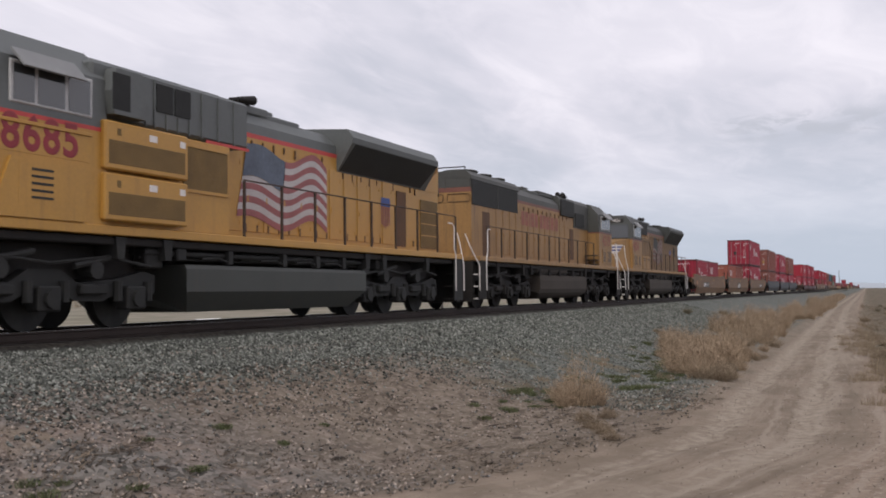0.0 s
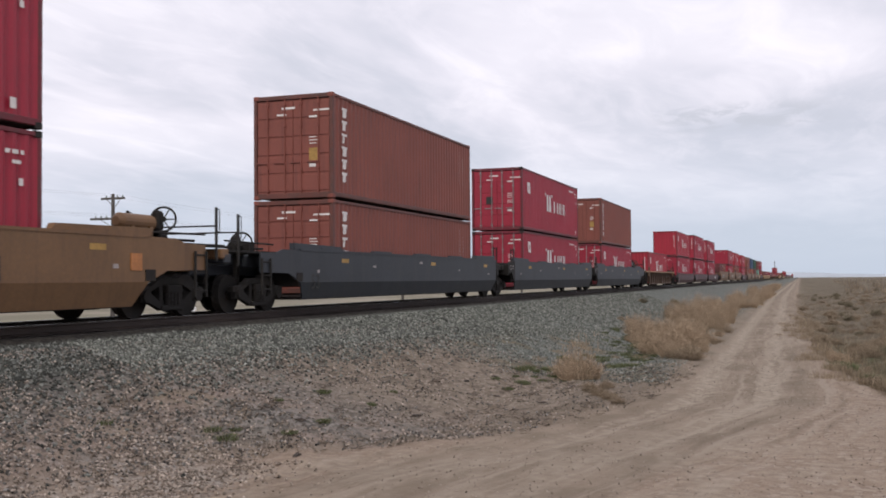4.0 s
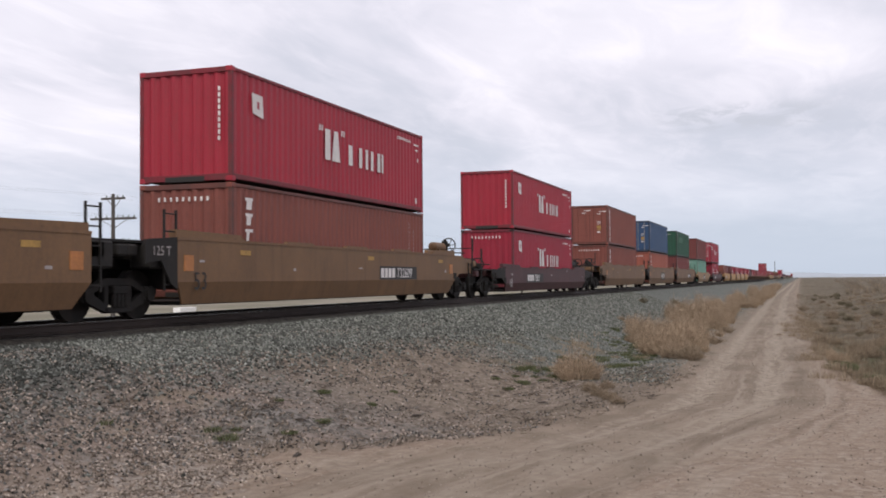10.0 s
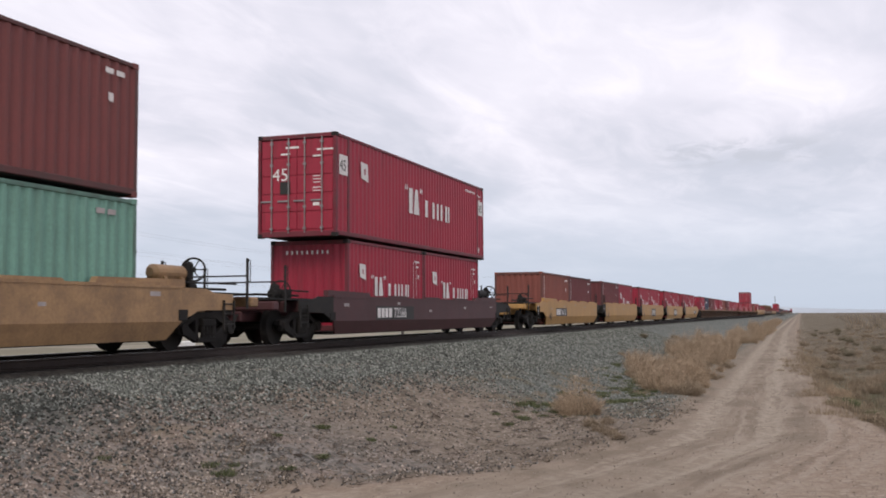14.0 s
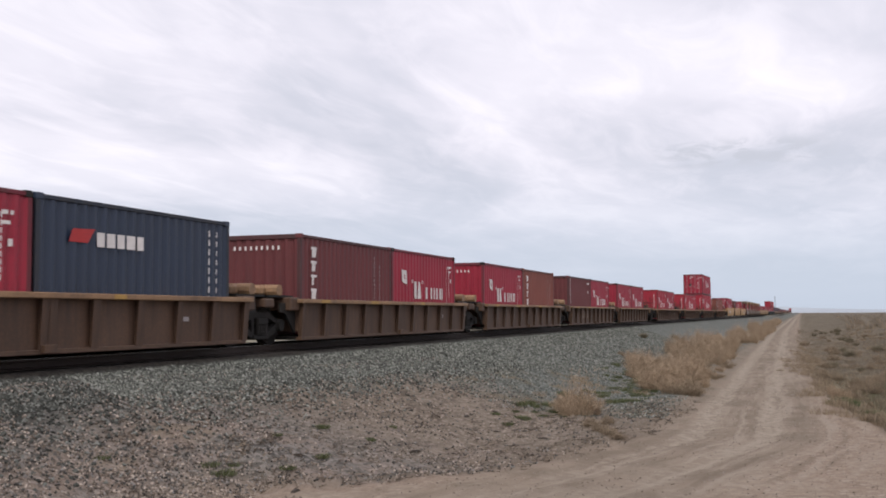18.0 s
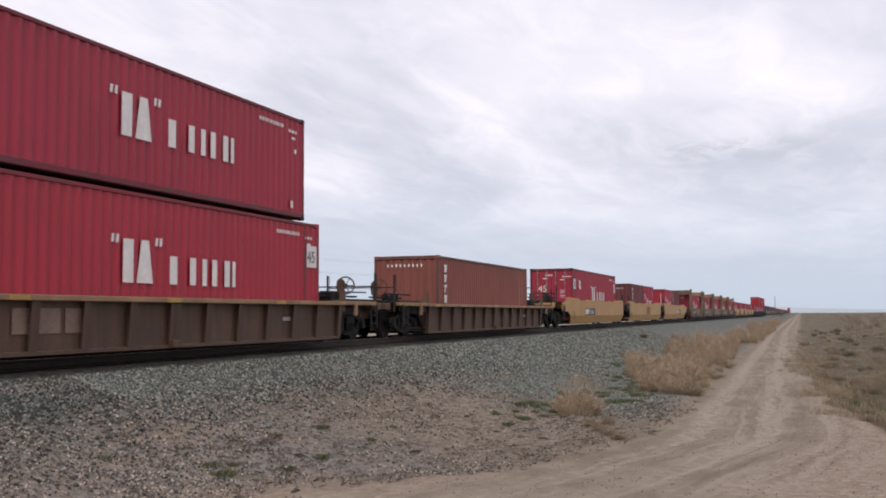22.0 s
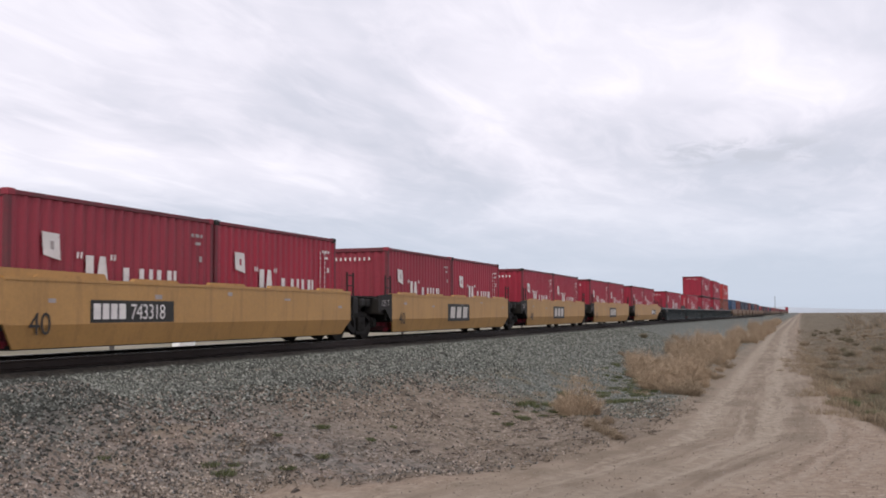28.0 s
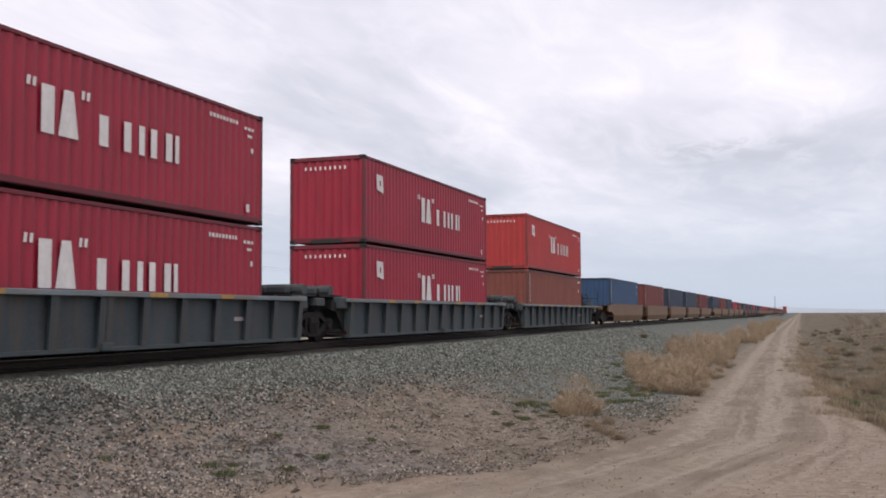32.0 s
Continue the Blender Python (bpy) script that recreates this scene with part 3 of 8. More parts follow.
def bogie(parent, x, wheelbase=1.78, r=0.44, near=True):
    if not near:
        g, hb = Geo().box(-0.25, 0.25, -1.05, 1.05, 0.40, 0.70), wheelbase / 2
        for yy in (-1.02, 1.02):
            g.prism([(-hb - 0.26, 0.45), (-0.4, 0.80), (0.4, 0.80), (hb + 0.26, 0.45), (0.36, 0.16), (-0.36, 0.16)], yy - 0.07, yy + 0.07)
            for xx in (-hb, hb):
                g.cyl((xx, yy * 0.75 - 0.07, r), (xx, yy * 0.75 + 0.07, r), r, seg=14)
        return part("bogie", g, RUNGEAR, parent, "dusty dark three-piece bogie", at=(x, 0, 0))
    b = part("bogie", Geo().box(-0.25, 0.25, -0.85, 0.85, 0.42, 0.70, 0.03).box(-0.12, 0.12, -1.12, 1.12, 0.36, 0.62, 0.02), RUNGEAR, parent, "dusty dark three-piece bogie", at=(x, 0, 0))
    hb = wheelbase / 2
    sf = Geo()
    sf.prism([(-hb - 0.26, 0.48), (-hb - 0.26, 0.60), (-hb + 0.20, 0.64), (-0.40, 0.80), (0.40, 0.80), (hb - 0.20, 0.64), (hb + 0.26, 0.60), (hb + 0.26, 0.48), (hb - 0.16, 0.52), (0.36, 0.67), (-0.36, 0.67), (-hb + 0.16, 0.52)], -0.07, 0.07)
    for sx in (-1, 1):
        sf.prism([(sx * (hb - 0.02), 0.36), (sx * (hb - 0.16), 0.53), (sx * 0.34, 0.30), (sx * 0.34, 0.16)], -0.06, 0.06)
        sf.box(sx * 0.28, sx * 0.40, -0.06, 0.06, 0.20, 0.74, 0.01)
        sf.cyl((sx * hb, -0.14, r), (sx * hb, 0.05, r), 0.13, seg=12)
        sf.box(sx * (hb - 0.15), sx * (hb + 0.15), -0.09, 0.06, r - 0.12, r + 0.17, 0.02)
    sf.box(-0.36, 0.36, -0.10, 0.08, 0.15, 0.26, 0.02)
    sf.box(-0.22, 0.22, -0.13, 0.06, 0.50, 0.66, 0.02)
    for a in (-0.17, -0.055, 0.06, 0.175):
        sf.cyl((a, -0.08, 0.26), (a, -0.08, 0.50), 0.05, seg=8)
    s = part("side_frame", sf, RUNGEAR, b, "cast steel side frame with coil springs", at=(0, -1.02, 0))
    again(s, (0, 1.02, 0), turn=math.pi)
    w = part("wheel", wheel_geo(r), RUNGEAR, b, at=(-hb, -0.75, r))
    for xx, yy in ((hb, -0.75), (-hb, 0.75), (hb, 0.75)):
        again(w, (xx, yy, r), turn=0 if yy < 0 else math.pi)
    a = part("axle", Geo().cyl((0, -0.7, 0), (0, 0.7, 0), 0.08, seg=8), RUNGEAR, b, at=(-hb, 0, r))
    again(a, (hb, 0, r))
    return b


def coupler(parent, x, sign):
    g = Geo().box(0, sign * 0.75, -0.09, 0.09, 0.78, 0.96, 0.02).box(sign * 0.62, sign * 0.95, -0.16, 0.16, 0.72, 1.02, 0.04)
    g.tube([(sign * 0.2, -0.35, 0.75), (sign * 0.5, -0.4, 0.5), (sign * 0.85, -0.25, 0.45)], 0.03)
    part("coupler", g, BLACK, parent, "dark knuckle coupler with air hose", at=(x, 0, 0))


def ladder(parent, x, y, z0, z1, w, material, rungs=4):
    g = Geo()
    for sx in (0, w):
        g.box(x + sx - 0.02, x + sx + 0.02, y - 0.02, y + 0.02, z0, z1)
    for i in range(rungs):
        z = z0 + 0.12 + i * (z1 - z0 - 0.2) / max(1, rungs - 1)
        g.cyl((x, y, z), (x + w, y, z), 0.016, seg=6)
    part("ladder", g, material, parent, "steel grab-iron ladder")


def brake_wheel(parent, x, y, z, material):
    n, v = Vector((0.9, 0.45, 0)).normalized(), Vector((0, 0, 1))
    w, c = n.cross(v), Vector((x, y, z))
    g = Geo().torus(c, n, 0.25, 0.024, 20).cyl(c - n * 0.03, c + n * 0.03, 0.06, seg=10)
    for a in range(6):
        q = a * math.pi / 3
        g.tube([c, c + (w * math.cos(q) + v * math.sin(q)) * 0.25], 0.014, 5)
    part("brake_wheel", g, material, parent, "spoked hand brake wheel")
    h = Geo().box(x - 0.10, x + 0.14, y + 0.06, y + 0.26, z - 0.24, z + 0.18, 0.05)
    h.box(x - 0.05, x + 0.07, y + 0.10, y + 0.2, z - 0.95, z - 0.2)
    part("hand_brake", h, material, parent, "hand brake gear box on its stand")


def end_post(parent, x, y, z, h=0.80):
    """A flat upright grab post with a thin rod loop beside it."""
    part("grab_post", Geo().box(x - 0.035, x + 0.035, y - 0.02, y + 0.02, z - 0.35, z + h, 0.006), BLACK, parent, "flat black grab post")
    part("handhold", Geo().tube([(x + 0.03, y, z + h - 0.04), (x + 0.13, y, z + h - 0.04), (x + 0.13, y, z + h - 0.52), (x + 0.03, y, z + h - 0.52)], 0.011), BLACK, parent, "thin rod handhold")


def end_deck(unit, xa, xb, z, material, posts=True):
    """The deck over a bogie between the well's end and the coupling."""
    s = 1 if xb > xa else -1
    g = Geo()
    g.box(xa, xb, -0.42, 0.42, z - 0.55, z - 0.30, 0.03)
    g.box(xa, xa + s * 0.5, -1.40, 1.40, z - 0.35, z - 0.02, 0.03)
    g.box(xb - s * 0.30, xb, -1.30, 1.30, z - 0.28, z - 0.06, 0.03)
    part("end_sill", g, material, unit)
    d = Geo()
    for i in range(5):
        d.box(xa, xb, -1.2 + i * 0.5, -0.8 + i * 0.5, z - 0.02, z + 0.03)
    part("grating", d, BLACK, unit, "dark steel walkway grating")
    if posts:
        for yy in (-1.32, 0.95):
            end_post(unit, xb - s * 0.55, yy, z + 0.02)
        rods = Geo().tube([(xa + s * 0.3, -0.9, z + 0.22), (xb - s * 0.5, -1.0, z + 0.24)], 0.022).tube([(xa + s * 0.2, -0.55, z + 0.12), (xb - s * 0.3, -0.6, z + 0.12)], 0.03)
        rods.tube([(xb - s * 0.55, -1.32, z + 0.42), (xb - s * 0.55, 0.95, z + 0.42)], 0.018)
        part("brake_rod", rods, RUNGEAR, unit, "rusty brake rods and pipes over the deck")
        v_ = Geo().box(xa + s * 0.9, xa + s * 1.25, -0.75, -0.35, z + 0.03, z + 0.26, 0.04).cyl((xa + s * 1.5, -0.6, z + 0.14), (xa + s * 1.75, -0.6, z + 0.14), 0.12, seg=10)
        part("brake_valve", v_, RUNGEAR, unit, "brake valve on the end deck")


def smooth_unit(paint, sh, zt, zb, hp, left, right, size="", code="", logo=False, mini=False, lw="tan"):
    """A well unit with plain folded side plates. sh: half the side's length; hp: half the pitch to the next unit; left, right: coupled ends."""
    u = thing("well_wagon", f"{lw} double-stack well wagon unit with smooth steel sides", "railway wagon", "well wagons of the train")
    m = CAR[paint]
    zf = zb + (zt - zb) * 0.34
    lo = sh - 0.35
    fold = [(-0.035, zt + 0.02, sh), (-0.035, zt - 0.035, sh), (-0.02, zt - 0.035, sh), (-0.02, zf, sh), (0.11, zb, lo), (0.15, zb, lo), (0.02, zf, sh), (0.02, zt - 0.035, sh), (0.10, zt - 0.035, sh), (0.10, zt + 0.02, sh)]
    k_ = len(fold)
    side = Geo().add([(-x_, y_, z_) for y_, z_, x_ in fold] + [(x_, y_, z_) for y_, z_, x_ in fold],
                     [tuple(range(k_))[::-1], tuple(range(k_, 2 * k_))] + [(a, (a + 1) % k_, k_ + (a + 1) % k_, k_ + a) for a in range(k_)])
    s1 = part("side_plate", side, m, u, at=(0, -1.48, 0))
    again(s1, (0, 1.48, 0), turn=math.pi)
    part("well_floor", Geo().box(-lo, lo, -1.32, 1.32, zb - 0.02, zb + 0.06), BLACK, u)
    for sx in (-1, 1):
        ends = Geo().box(sx * (sh - 0.02), sx * (sh - 0.16), -1.44, 1.44, zb + 0.3, zt - 0.10, 0.02)
        part("well_bulkhead", ends, BLACK if not mini else m, u)
    if not mini:
        for i, xx in enumerate((-0.62, -0.3, 0.02, 0.34, 0.66)):
            part("guide_flap", Geo().prism([(-0.75, 0), (0.75, 0), (0.66, 0.055), (-0.66, 0.055)], -0.05, 0.05), m, u, "raised container guide lip", at=(xx * sh * 1.25, -1.42, zt + 0.02))
    for sx, coupled in ((-1, left), (1, right)):
        xe = sx * (hp if not coupled else hp + 1.9)
        end_deck(u, sx * sh, xe, zt - 0.10, m if coupled else BLACK, posts=coupled and not mini)
        # the side runs on past the well above the bogie at a coupled end
        if coupled:
            x0, x1 = sx * sh, sx * (sh + 1.95)
            dark_end = paint == "maroon"
            for yy in (-1.50, 1.46):
                ext = Geo().prism([(x0, zt - 0.01), (x0, zf), (sx * (sh + 0.45), zf + 0.16), (sx * (sh + 0.6), zf + 0.22), (x1, zf + 0.24), (x1, zt - 0.12), (sx * (sh + 1.2), zt - 0.10), (sx * (sh + 0.9), zt - 0.02)], yy, yy + 0.04)
                part("side_extension", ext, BLACK if dark_end else m, u)
            bogie(u, sx * (hp + 0.05), near=not mini)
            coupler(u, xe - sx * 0.15, sx)
            if not mini:
                ladder(u, x1 - (0.42 if sx > 0 else 0.0), -1.53, 0.42, zt - 0.25, 0.40, BLACK, 3)
                brake_wheel(u, sx * (sh + 1.55), -0.75, zt + (0.42 if sx > 0 else 0.12), BLACK)
                if sx > 0:
                    hi_ = 0.17
                    zc = zt + hi_ + 0.16
                    tank_ = Geo().cyl((sh + 0.35, -0.55, zc), (sh + 1.35, -0.55, zc), hi_, seg=16)
                    for a_, b_ in ((0.35, 0.25), (1.35, 1.45)):
                        tank_.cyl((sh + a_, -0.55, zc), (sh + b_, -0.55, zc), hi_, hi_ * 0.55, seg=16)
                    tank_.box(sh + 0.5, sh + 0.6, -0.75, -0.35, zt - 0.1, zc - 0.08).box(sh + 1.1, sh + 1.2, -0.75, -0.35, zt - 0.1, zc - 0.08)
                    part("air_reservoir", tank_, m if not dark_end else BLACK, u, "brake air tank on the end deck")
                if paint == "yellow":
                    q_ = x1 - sx * 0.34
                    pl_ = part("end_placard", Geo().plate([(q_ - 0.16, -1.506, zt - 0.62), (q_ + 0.16, -1.506, zt - 0.62), (q_ + 0.16, -1.506, zt - 0.26), (q_ - 0.16, -1.506, zt - 0.26)]), WHITE, u, "white-edged square placard")
                    for a_ in (-0.07, 0.07):
                        for c_ in (-0.53, -0.36):
                            part("placard_cell", Geo().plate([(q_ + a_ - 0.055, -1.510, zt + c_ - 0.065), (q_ + a_ + 0.055, -1.510, zt + c_ - 0.065), (q_ + a_ + 0.055, -1.510, zt + c_ + 0.065), (q_ + a_ - 0.055, -1.510, zt + c_ + 0.065)]), DARK_MARK, pl_)
                wb = sx * (sh + 0.05)
                part("stain_box", Geo().box(wb - 0.16, wb + 0.16, -1.512, -1.49, zf + 0.02, zf + 0.24, 0.006), RUNGEAR if paint != "yellow" else m, u, "small dark access plate")
                pp = Geo().prism([(sx * (sh - 2.6), zt), (sx * (sh + 0.2), zt), (sx * (sh + 0.2), zt + 0.16), (sx * (sh - 2.5), zt + 0.13)], -1.44, -1.30)
                part("raised_edge", pp, m, u)
        else:
            if sx < 0:
                bogie(u, -hp, 1.83, 0.48, near=not mini)
            if not mini:
                ladder(u, sx * (sh + 0.14) - 0.2, -1.42, 0.55, zt + 0.55, 0.40, BLACK, 5)
                if sx < 0:
                    ep = Geo().prism([(-sh - 1.05, zt - 0.06), (-sh - 0.004, zt + 0.01), (-sh - 0.004, zb + 0.30), (-sh - 0.22, zb + 0.42), (-sh - 0.55, zt - 0.46), (-sh - 1.05, zt - 0.52)], -1.505, -1.465)
                    q = part("end_plate", ep, BLACK, u, "dark grimy end plate beside the joint")
                    part("load_marking", words("125 T", 0.26), GREY_MARK, q, at=(-sh - 0.85, -1.512, zt - 0.36))
                part("end_box", Geo().box(sx * (sh + 0.02), sx * (sh + 0.75), -1.40, -0.9, zt - 0.62, zt - 0.12, 0.04), BLACK, u, "dark end casting beside the articulated joint")
            if paint in ("tan", "slate", "yellow") and not mini and sh > 7:
                pp = Geo().prism([(sx * (sh - 2.6), zt), (sx * (sh - 0.02), zt), (sx * (sh - 0.02), zt + 0.17), (sx * (sh - 2.5), zt + 0.14)], -1.46, -1.28)
                part("raised_edge", pp, m, u, "raised container guide at the well's end")
    y = -1.505
    if size:
        part("size_marking", words(size, 0.52), DARK_MARK if paint != "maroon" else GREY_MARK, u, at=(-sh + 0.55, y - 0.006, zf - 0.16))
    if code:
        px = (1.70 if right and not left else -4.75) if sh > 7 else (2.4 if right and not left else -4.40)
        pw = 3.05 if sh > 7 else 2.5
        p = part("number_panel", Geo().plate([(0, 0, 0), (pw, 0, 0), (pw, 0, 0.40), (0, 0, 0.40)]), DARK_MARK, u, "black panel with white number", at=(px, y, zf + 0.02))
        k = pw / 3.05
        part("owner_code", bars(Geo(), 0.10 * k, -0.004, 0.06, (0.24 * k, 0.22 * k, 0.22 * k, 0.24 * k), 0.28, 0.06 * k), WHITE, p)
        part("number", words(code, 0.42 if sh > 7 else 0.40, 1.0 if sh > 7 else 0.9), WHITE, p, at=(1.36 * k, -0.005, 0.06))
    if logo and paint == "yellow" and sh > 7:
        lb = Geo()
        for a in (0.0, 0.78, 1.50):
            lb.plate([(a, 0, 0.0), (a + 0.50, 0, 0.0), (a + 0.60, 0, 0.62), (a + 0.04, 0, 0.62)])
        part("logo_block", lb, mat("rust_brown_logo_paint", (0.17, 0.055, 0.03), 0.65, vary=0.35, bump=0), u, "rust-brown logo as plain blocks", at=(-0.2, y - 0.003, zf + 0.02))
    elif logo:
        p = part("logo_panel", Geo().plate([(0, 0, 0), (2.45, 0, 0), (2.45, 0, 0.60), (0, 0, 0.60)]), DARK_MARK, u, "black logo panel with plain pale blocks", at=(-1.3, y, zf - 0.10))
        for a in (0.22, 0.92, 1.62):
            lb = Geo()
            lb.plate([(a + 0.02, -0.005, 0.10), (a + 0.50, -0.005, 0.10), (a + 0.60, -0.005, 0.50), (a + 0.10, -0.005, 0.50)])
            part("logo_block", lb, LOGO_PALE, p)
    if not mini:
        g = Geo()
        rnd = random.Random(int(sh * 100) + len(code) + 3)
        for i in range(5):
            xx = -sh + 0.9 + i * (2 * sh - 1.8) / 4 + rnd.uniform(-0.3, 0.3)
            bars(g, xx, y, zf + rnd.uniform(0.2, 0.62), (rnd.uniform(0.10, 0.35),), rnd.uniform(0.04, 0.09), 0.1)
        part("small_lettering", g, GREY_MARK, u, "small faded lettering bars")
        rg = Geo()
        for xx in (-0.72, 0.1, 0.8):
            rg.plate([(xx * sh, y - 0.002, zt - 0.30), (xx * sh + 0.45, y - 0.002, zt - 0.30), (xx * sh + 0.45, y - 0.002, zt - 0.19), (xx * sh, y - 0.002, zt - 0.19)])
        if paint == "tan":
            for xx in (-sh + 0.22, sh - 0.56):
                part("reflector", Geo().box(xx, xx + 0.34, y - 0.008, y + 0.01, zt - 0.66, zt - 0.34), ORANGE_MARK, u, "square orange reflector plate")
        if paint in ("tan", "slate") and not size == "40":
            part("reflector_strip", rg, YELLOW_MARK, u, "small yellow reflector strips")
    return u


def ribbed_unit(paint, sh, zt, zb, hp, left, right, chord, mini=False, lw="rusty brown", logo=False):
    """A well unit with upright ribs between a top chord and a bottom sill."""
    u = thing("well_wagon", f"{lw} double-stack well wagon unit with upright ribbed sides", "railway wagon", "well wagons of the train")
    m = CAR[paint]
    plate = Geo().box(-sh, sh, -0.015, 0.015, zb, zt - 0.1)
    s1 = part("side_plate", plate, m, u, at=(0, -1.36, 0))
    again(s1, (0, 1.36, 0))
    n = round(2 * sh / 1.30)
    rib = Geo().prism([(-0.045, 0.0), (0.045, 0.0), (0.045, zt - zb - 0.1), (-0.045, zt - zb - 0.1)], -0.14, 0.0)
    rib.box(-0.10, 0.10, -0.145, -0.125, 0.0, zt - zb - 0.1)
    rib.v = [(x, y * (0.55 + 0.45 * z / (zt - zb)), z) for x, y, z in rib.v]
    first = None
    for i in range(n + 1):
        x = -sh + 0.06 + i * (2 * sh - 0.12) / n
        if first is None:
            first = part("rib", rib, m, u, at=(x, -1.375, zb))
        else:
            again(first, (x, -1.375, zb))
    again(first, (0.16, -1.375, zb))
    cg = Geo().box(-sh - 0.15, sh + 0.15, -1.56, -1.28, zt - 0.10, zt, 0.012)
    part("top_chord", cg, CHORD if chord == "rust" else CHORD_BLUE, u, "stained top chord with worn edge")
    part("top_chord", Geo().box(-sh - 0.15, sh + 0.15, 1.28, 1.56, zt - 0.10, zt, 0.012), CHORD if chord == "rust" else CHORD_BLUE, u)
    ys = Geo()
    rnd = random.Random(int(sh * 77) + len(paint))
    for i in range(7):
        if rnd.random() < 0.45:
            continue
        a = -sh + (i + rnd.uniform(0.05, 0.5)) * 2 * sh / 7
        ys.box(a, a + rnd.uniform(0.35, 0.6), -1.565, -1.555, zt - 0.092, zt - 0.008)
    part("reflector_strip", ys, YELLOW_MARK, u, "yellow reflector strips on the top chord")
    part("bottom_sill", Geo().box(-sh, sh, -1.45, -1.28, zb - 0.06, zb + 0.02, 0.01), m, u)
    part("bottom_sill", Geo().box(-sh, sh, 1.28, 1.45, zb - 0.06, zb + 0.02, 0.01), m, u)
    part("well_floor", Geo().box(-sh, sh, -1.28, 1.28, zb - 0.05, zb + 0.04), BLACK, u)
    for sx, coupled in ((-1, left), (1, right)):
        part("well_bulkhead", Geo().box(sx * sh, sx * (sh - 0.12), -1.34, 1.34, zb + 0.15, zt - 0.08, 0.02), m, u)
        xe = sx * (hp if not coupled else hp + 1.9)
        end_deck(u, sx * sh, xe, zt + 0.06, m, posts=coupled and not mini)
        x1 = sx * (sh + (0.75 if not coupled else 1.9))
        # Inset black plates are added for the shaded recess between chord and bogie.
        for yy in (-1.26, 1.20):
            w = Geo()
            w.prism([(sx * sh, zt - 0.1), (sx * sh, zb + 0.1), (sx * (sh + 0.5), zt - 0.35), (x1, zt - 0.32), (x1, zt - 0.1)], yy, yy + 0.06)
            part("side_extension", w, BLACK, u)
        if coupled:
            part("top_chord", Geo().box(sx * (sh + 0.15), sx * (sh + 2.3), -1.54, -1.20, zt - 0.09, zt + 0.02, 0.012), CHORD if chord == "rust" else CHORD_BLUE, u)
            bogie(u, sx * (hp + 0.0))
            coupler(u, xe - sx * 0.15, sx)
            if not mini:
                brake_wheel(u, sx * (sh + 2.2), -0.6, zt + 0.50, BLACK if paint != "rust" else m)
                ladder(u, sx * (sh + 2.2) - 0.2, -1.5, 0.35, zt - 0.05, 0.4, BLACK, 3)
                part("corner_bracket", Geo().box(sx * (sh + 0.8), sx * (sh + 0.95), -1.56, -1.48, zt - 0.38, zt + 0.02, 0.01), CHORD if chord == "rust" else CHORD_BLUE, u)
                part("guide_post", Geo().prism([(sx * (sh + 0.05), zt), (sx * (sh + 0.28), zt), (sx * (sh + 0.22), zt + 0.36), (sx * (sh + 0.10), zt + 0.36)], -1.50, -1.40), m, u, "short container guide post")
        else:
            if sx < 0:
                bogie(u, -hp, 1.83, 0.46)
            if not mini:
                bx = Geo().box(sx * (sh + 0.35), sx * (sh + 1.05), -0.9, -0.2, zt + 0.06, zt + 0.34, 0.08).cyl((sx * (sh + 0.7), -1.2, zt + 0.2), (sx * (sh + 0.7), 0.9, zt + 0.2), 0.15, seg=10)
                part("air_reservoir", bx, m if paint == "teal" else CHORD, u, "brake gear and air tank on the end deck")
    if logo:
        bl = Geo()
        for a in (0.0, 0.62, 1.24):
            bl.plate([(a, -1.396, zb + 0.30), (a + 0.5, -1.396, zb + 0.30), (a + 0.5, -1.396, zb + 0.72), (a, -1.396, zb + 0.72)])
        part("logo_blocks", bl, mat("ghosted_logo_paint", (0.20, 0.135, 0.10), 0.7, vary=0.3, bump=0), u, "ghosted pale logo blocks", at=(-sh * 0.55, 0, 0))
    if not mini:
        part("centre_plate", Geo().box(-0.05, 0.25, -1.535, -1.36, zb - 0.04, zb + 0.10, 0.01), m, u, "gusset under the double centre rib")
        pl = Geo().plate([(sh * 0.60, -1.398, zb + 0.45), (sh * 0.60 + 0.4, -1.398, zb + 0.45), (sh * 0.60 + 0.4, -1.398, zb + 0.54), (sh * 0.60, -1.398, zb + 0.54)])
        part("small_lettering", pl, GREY_MARK, u, "faded lettering bar")
    return u


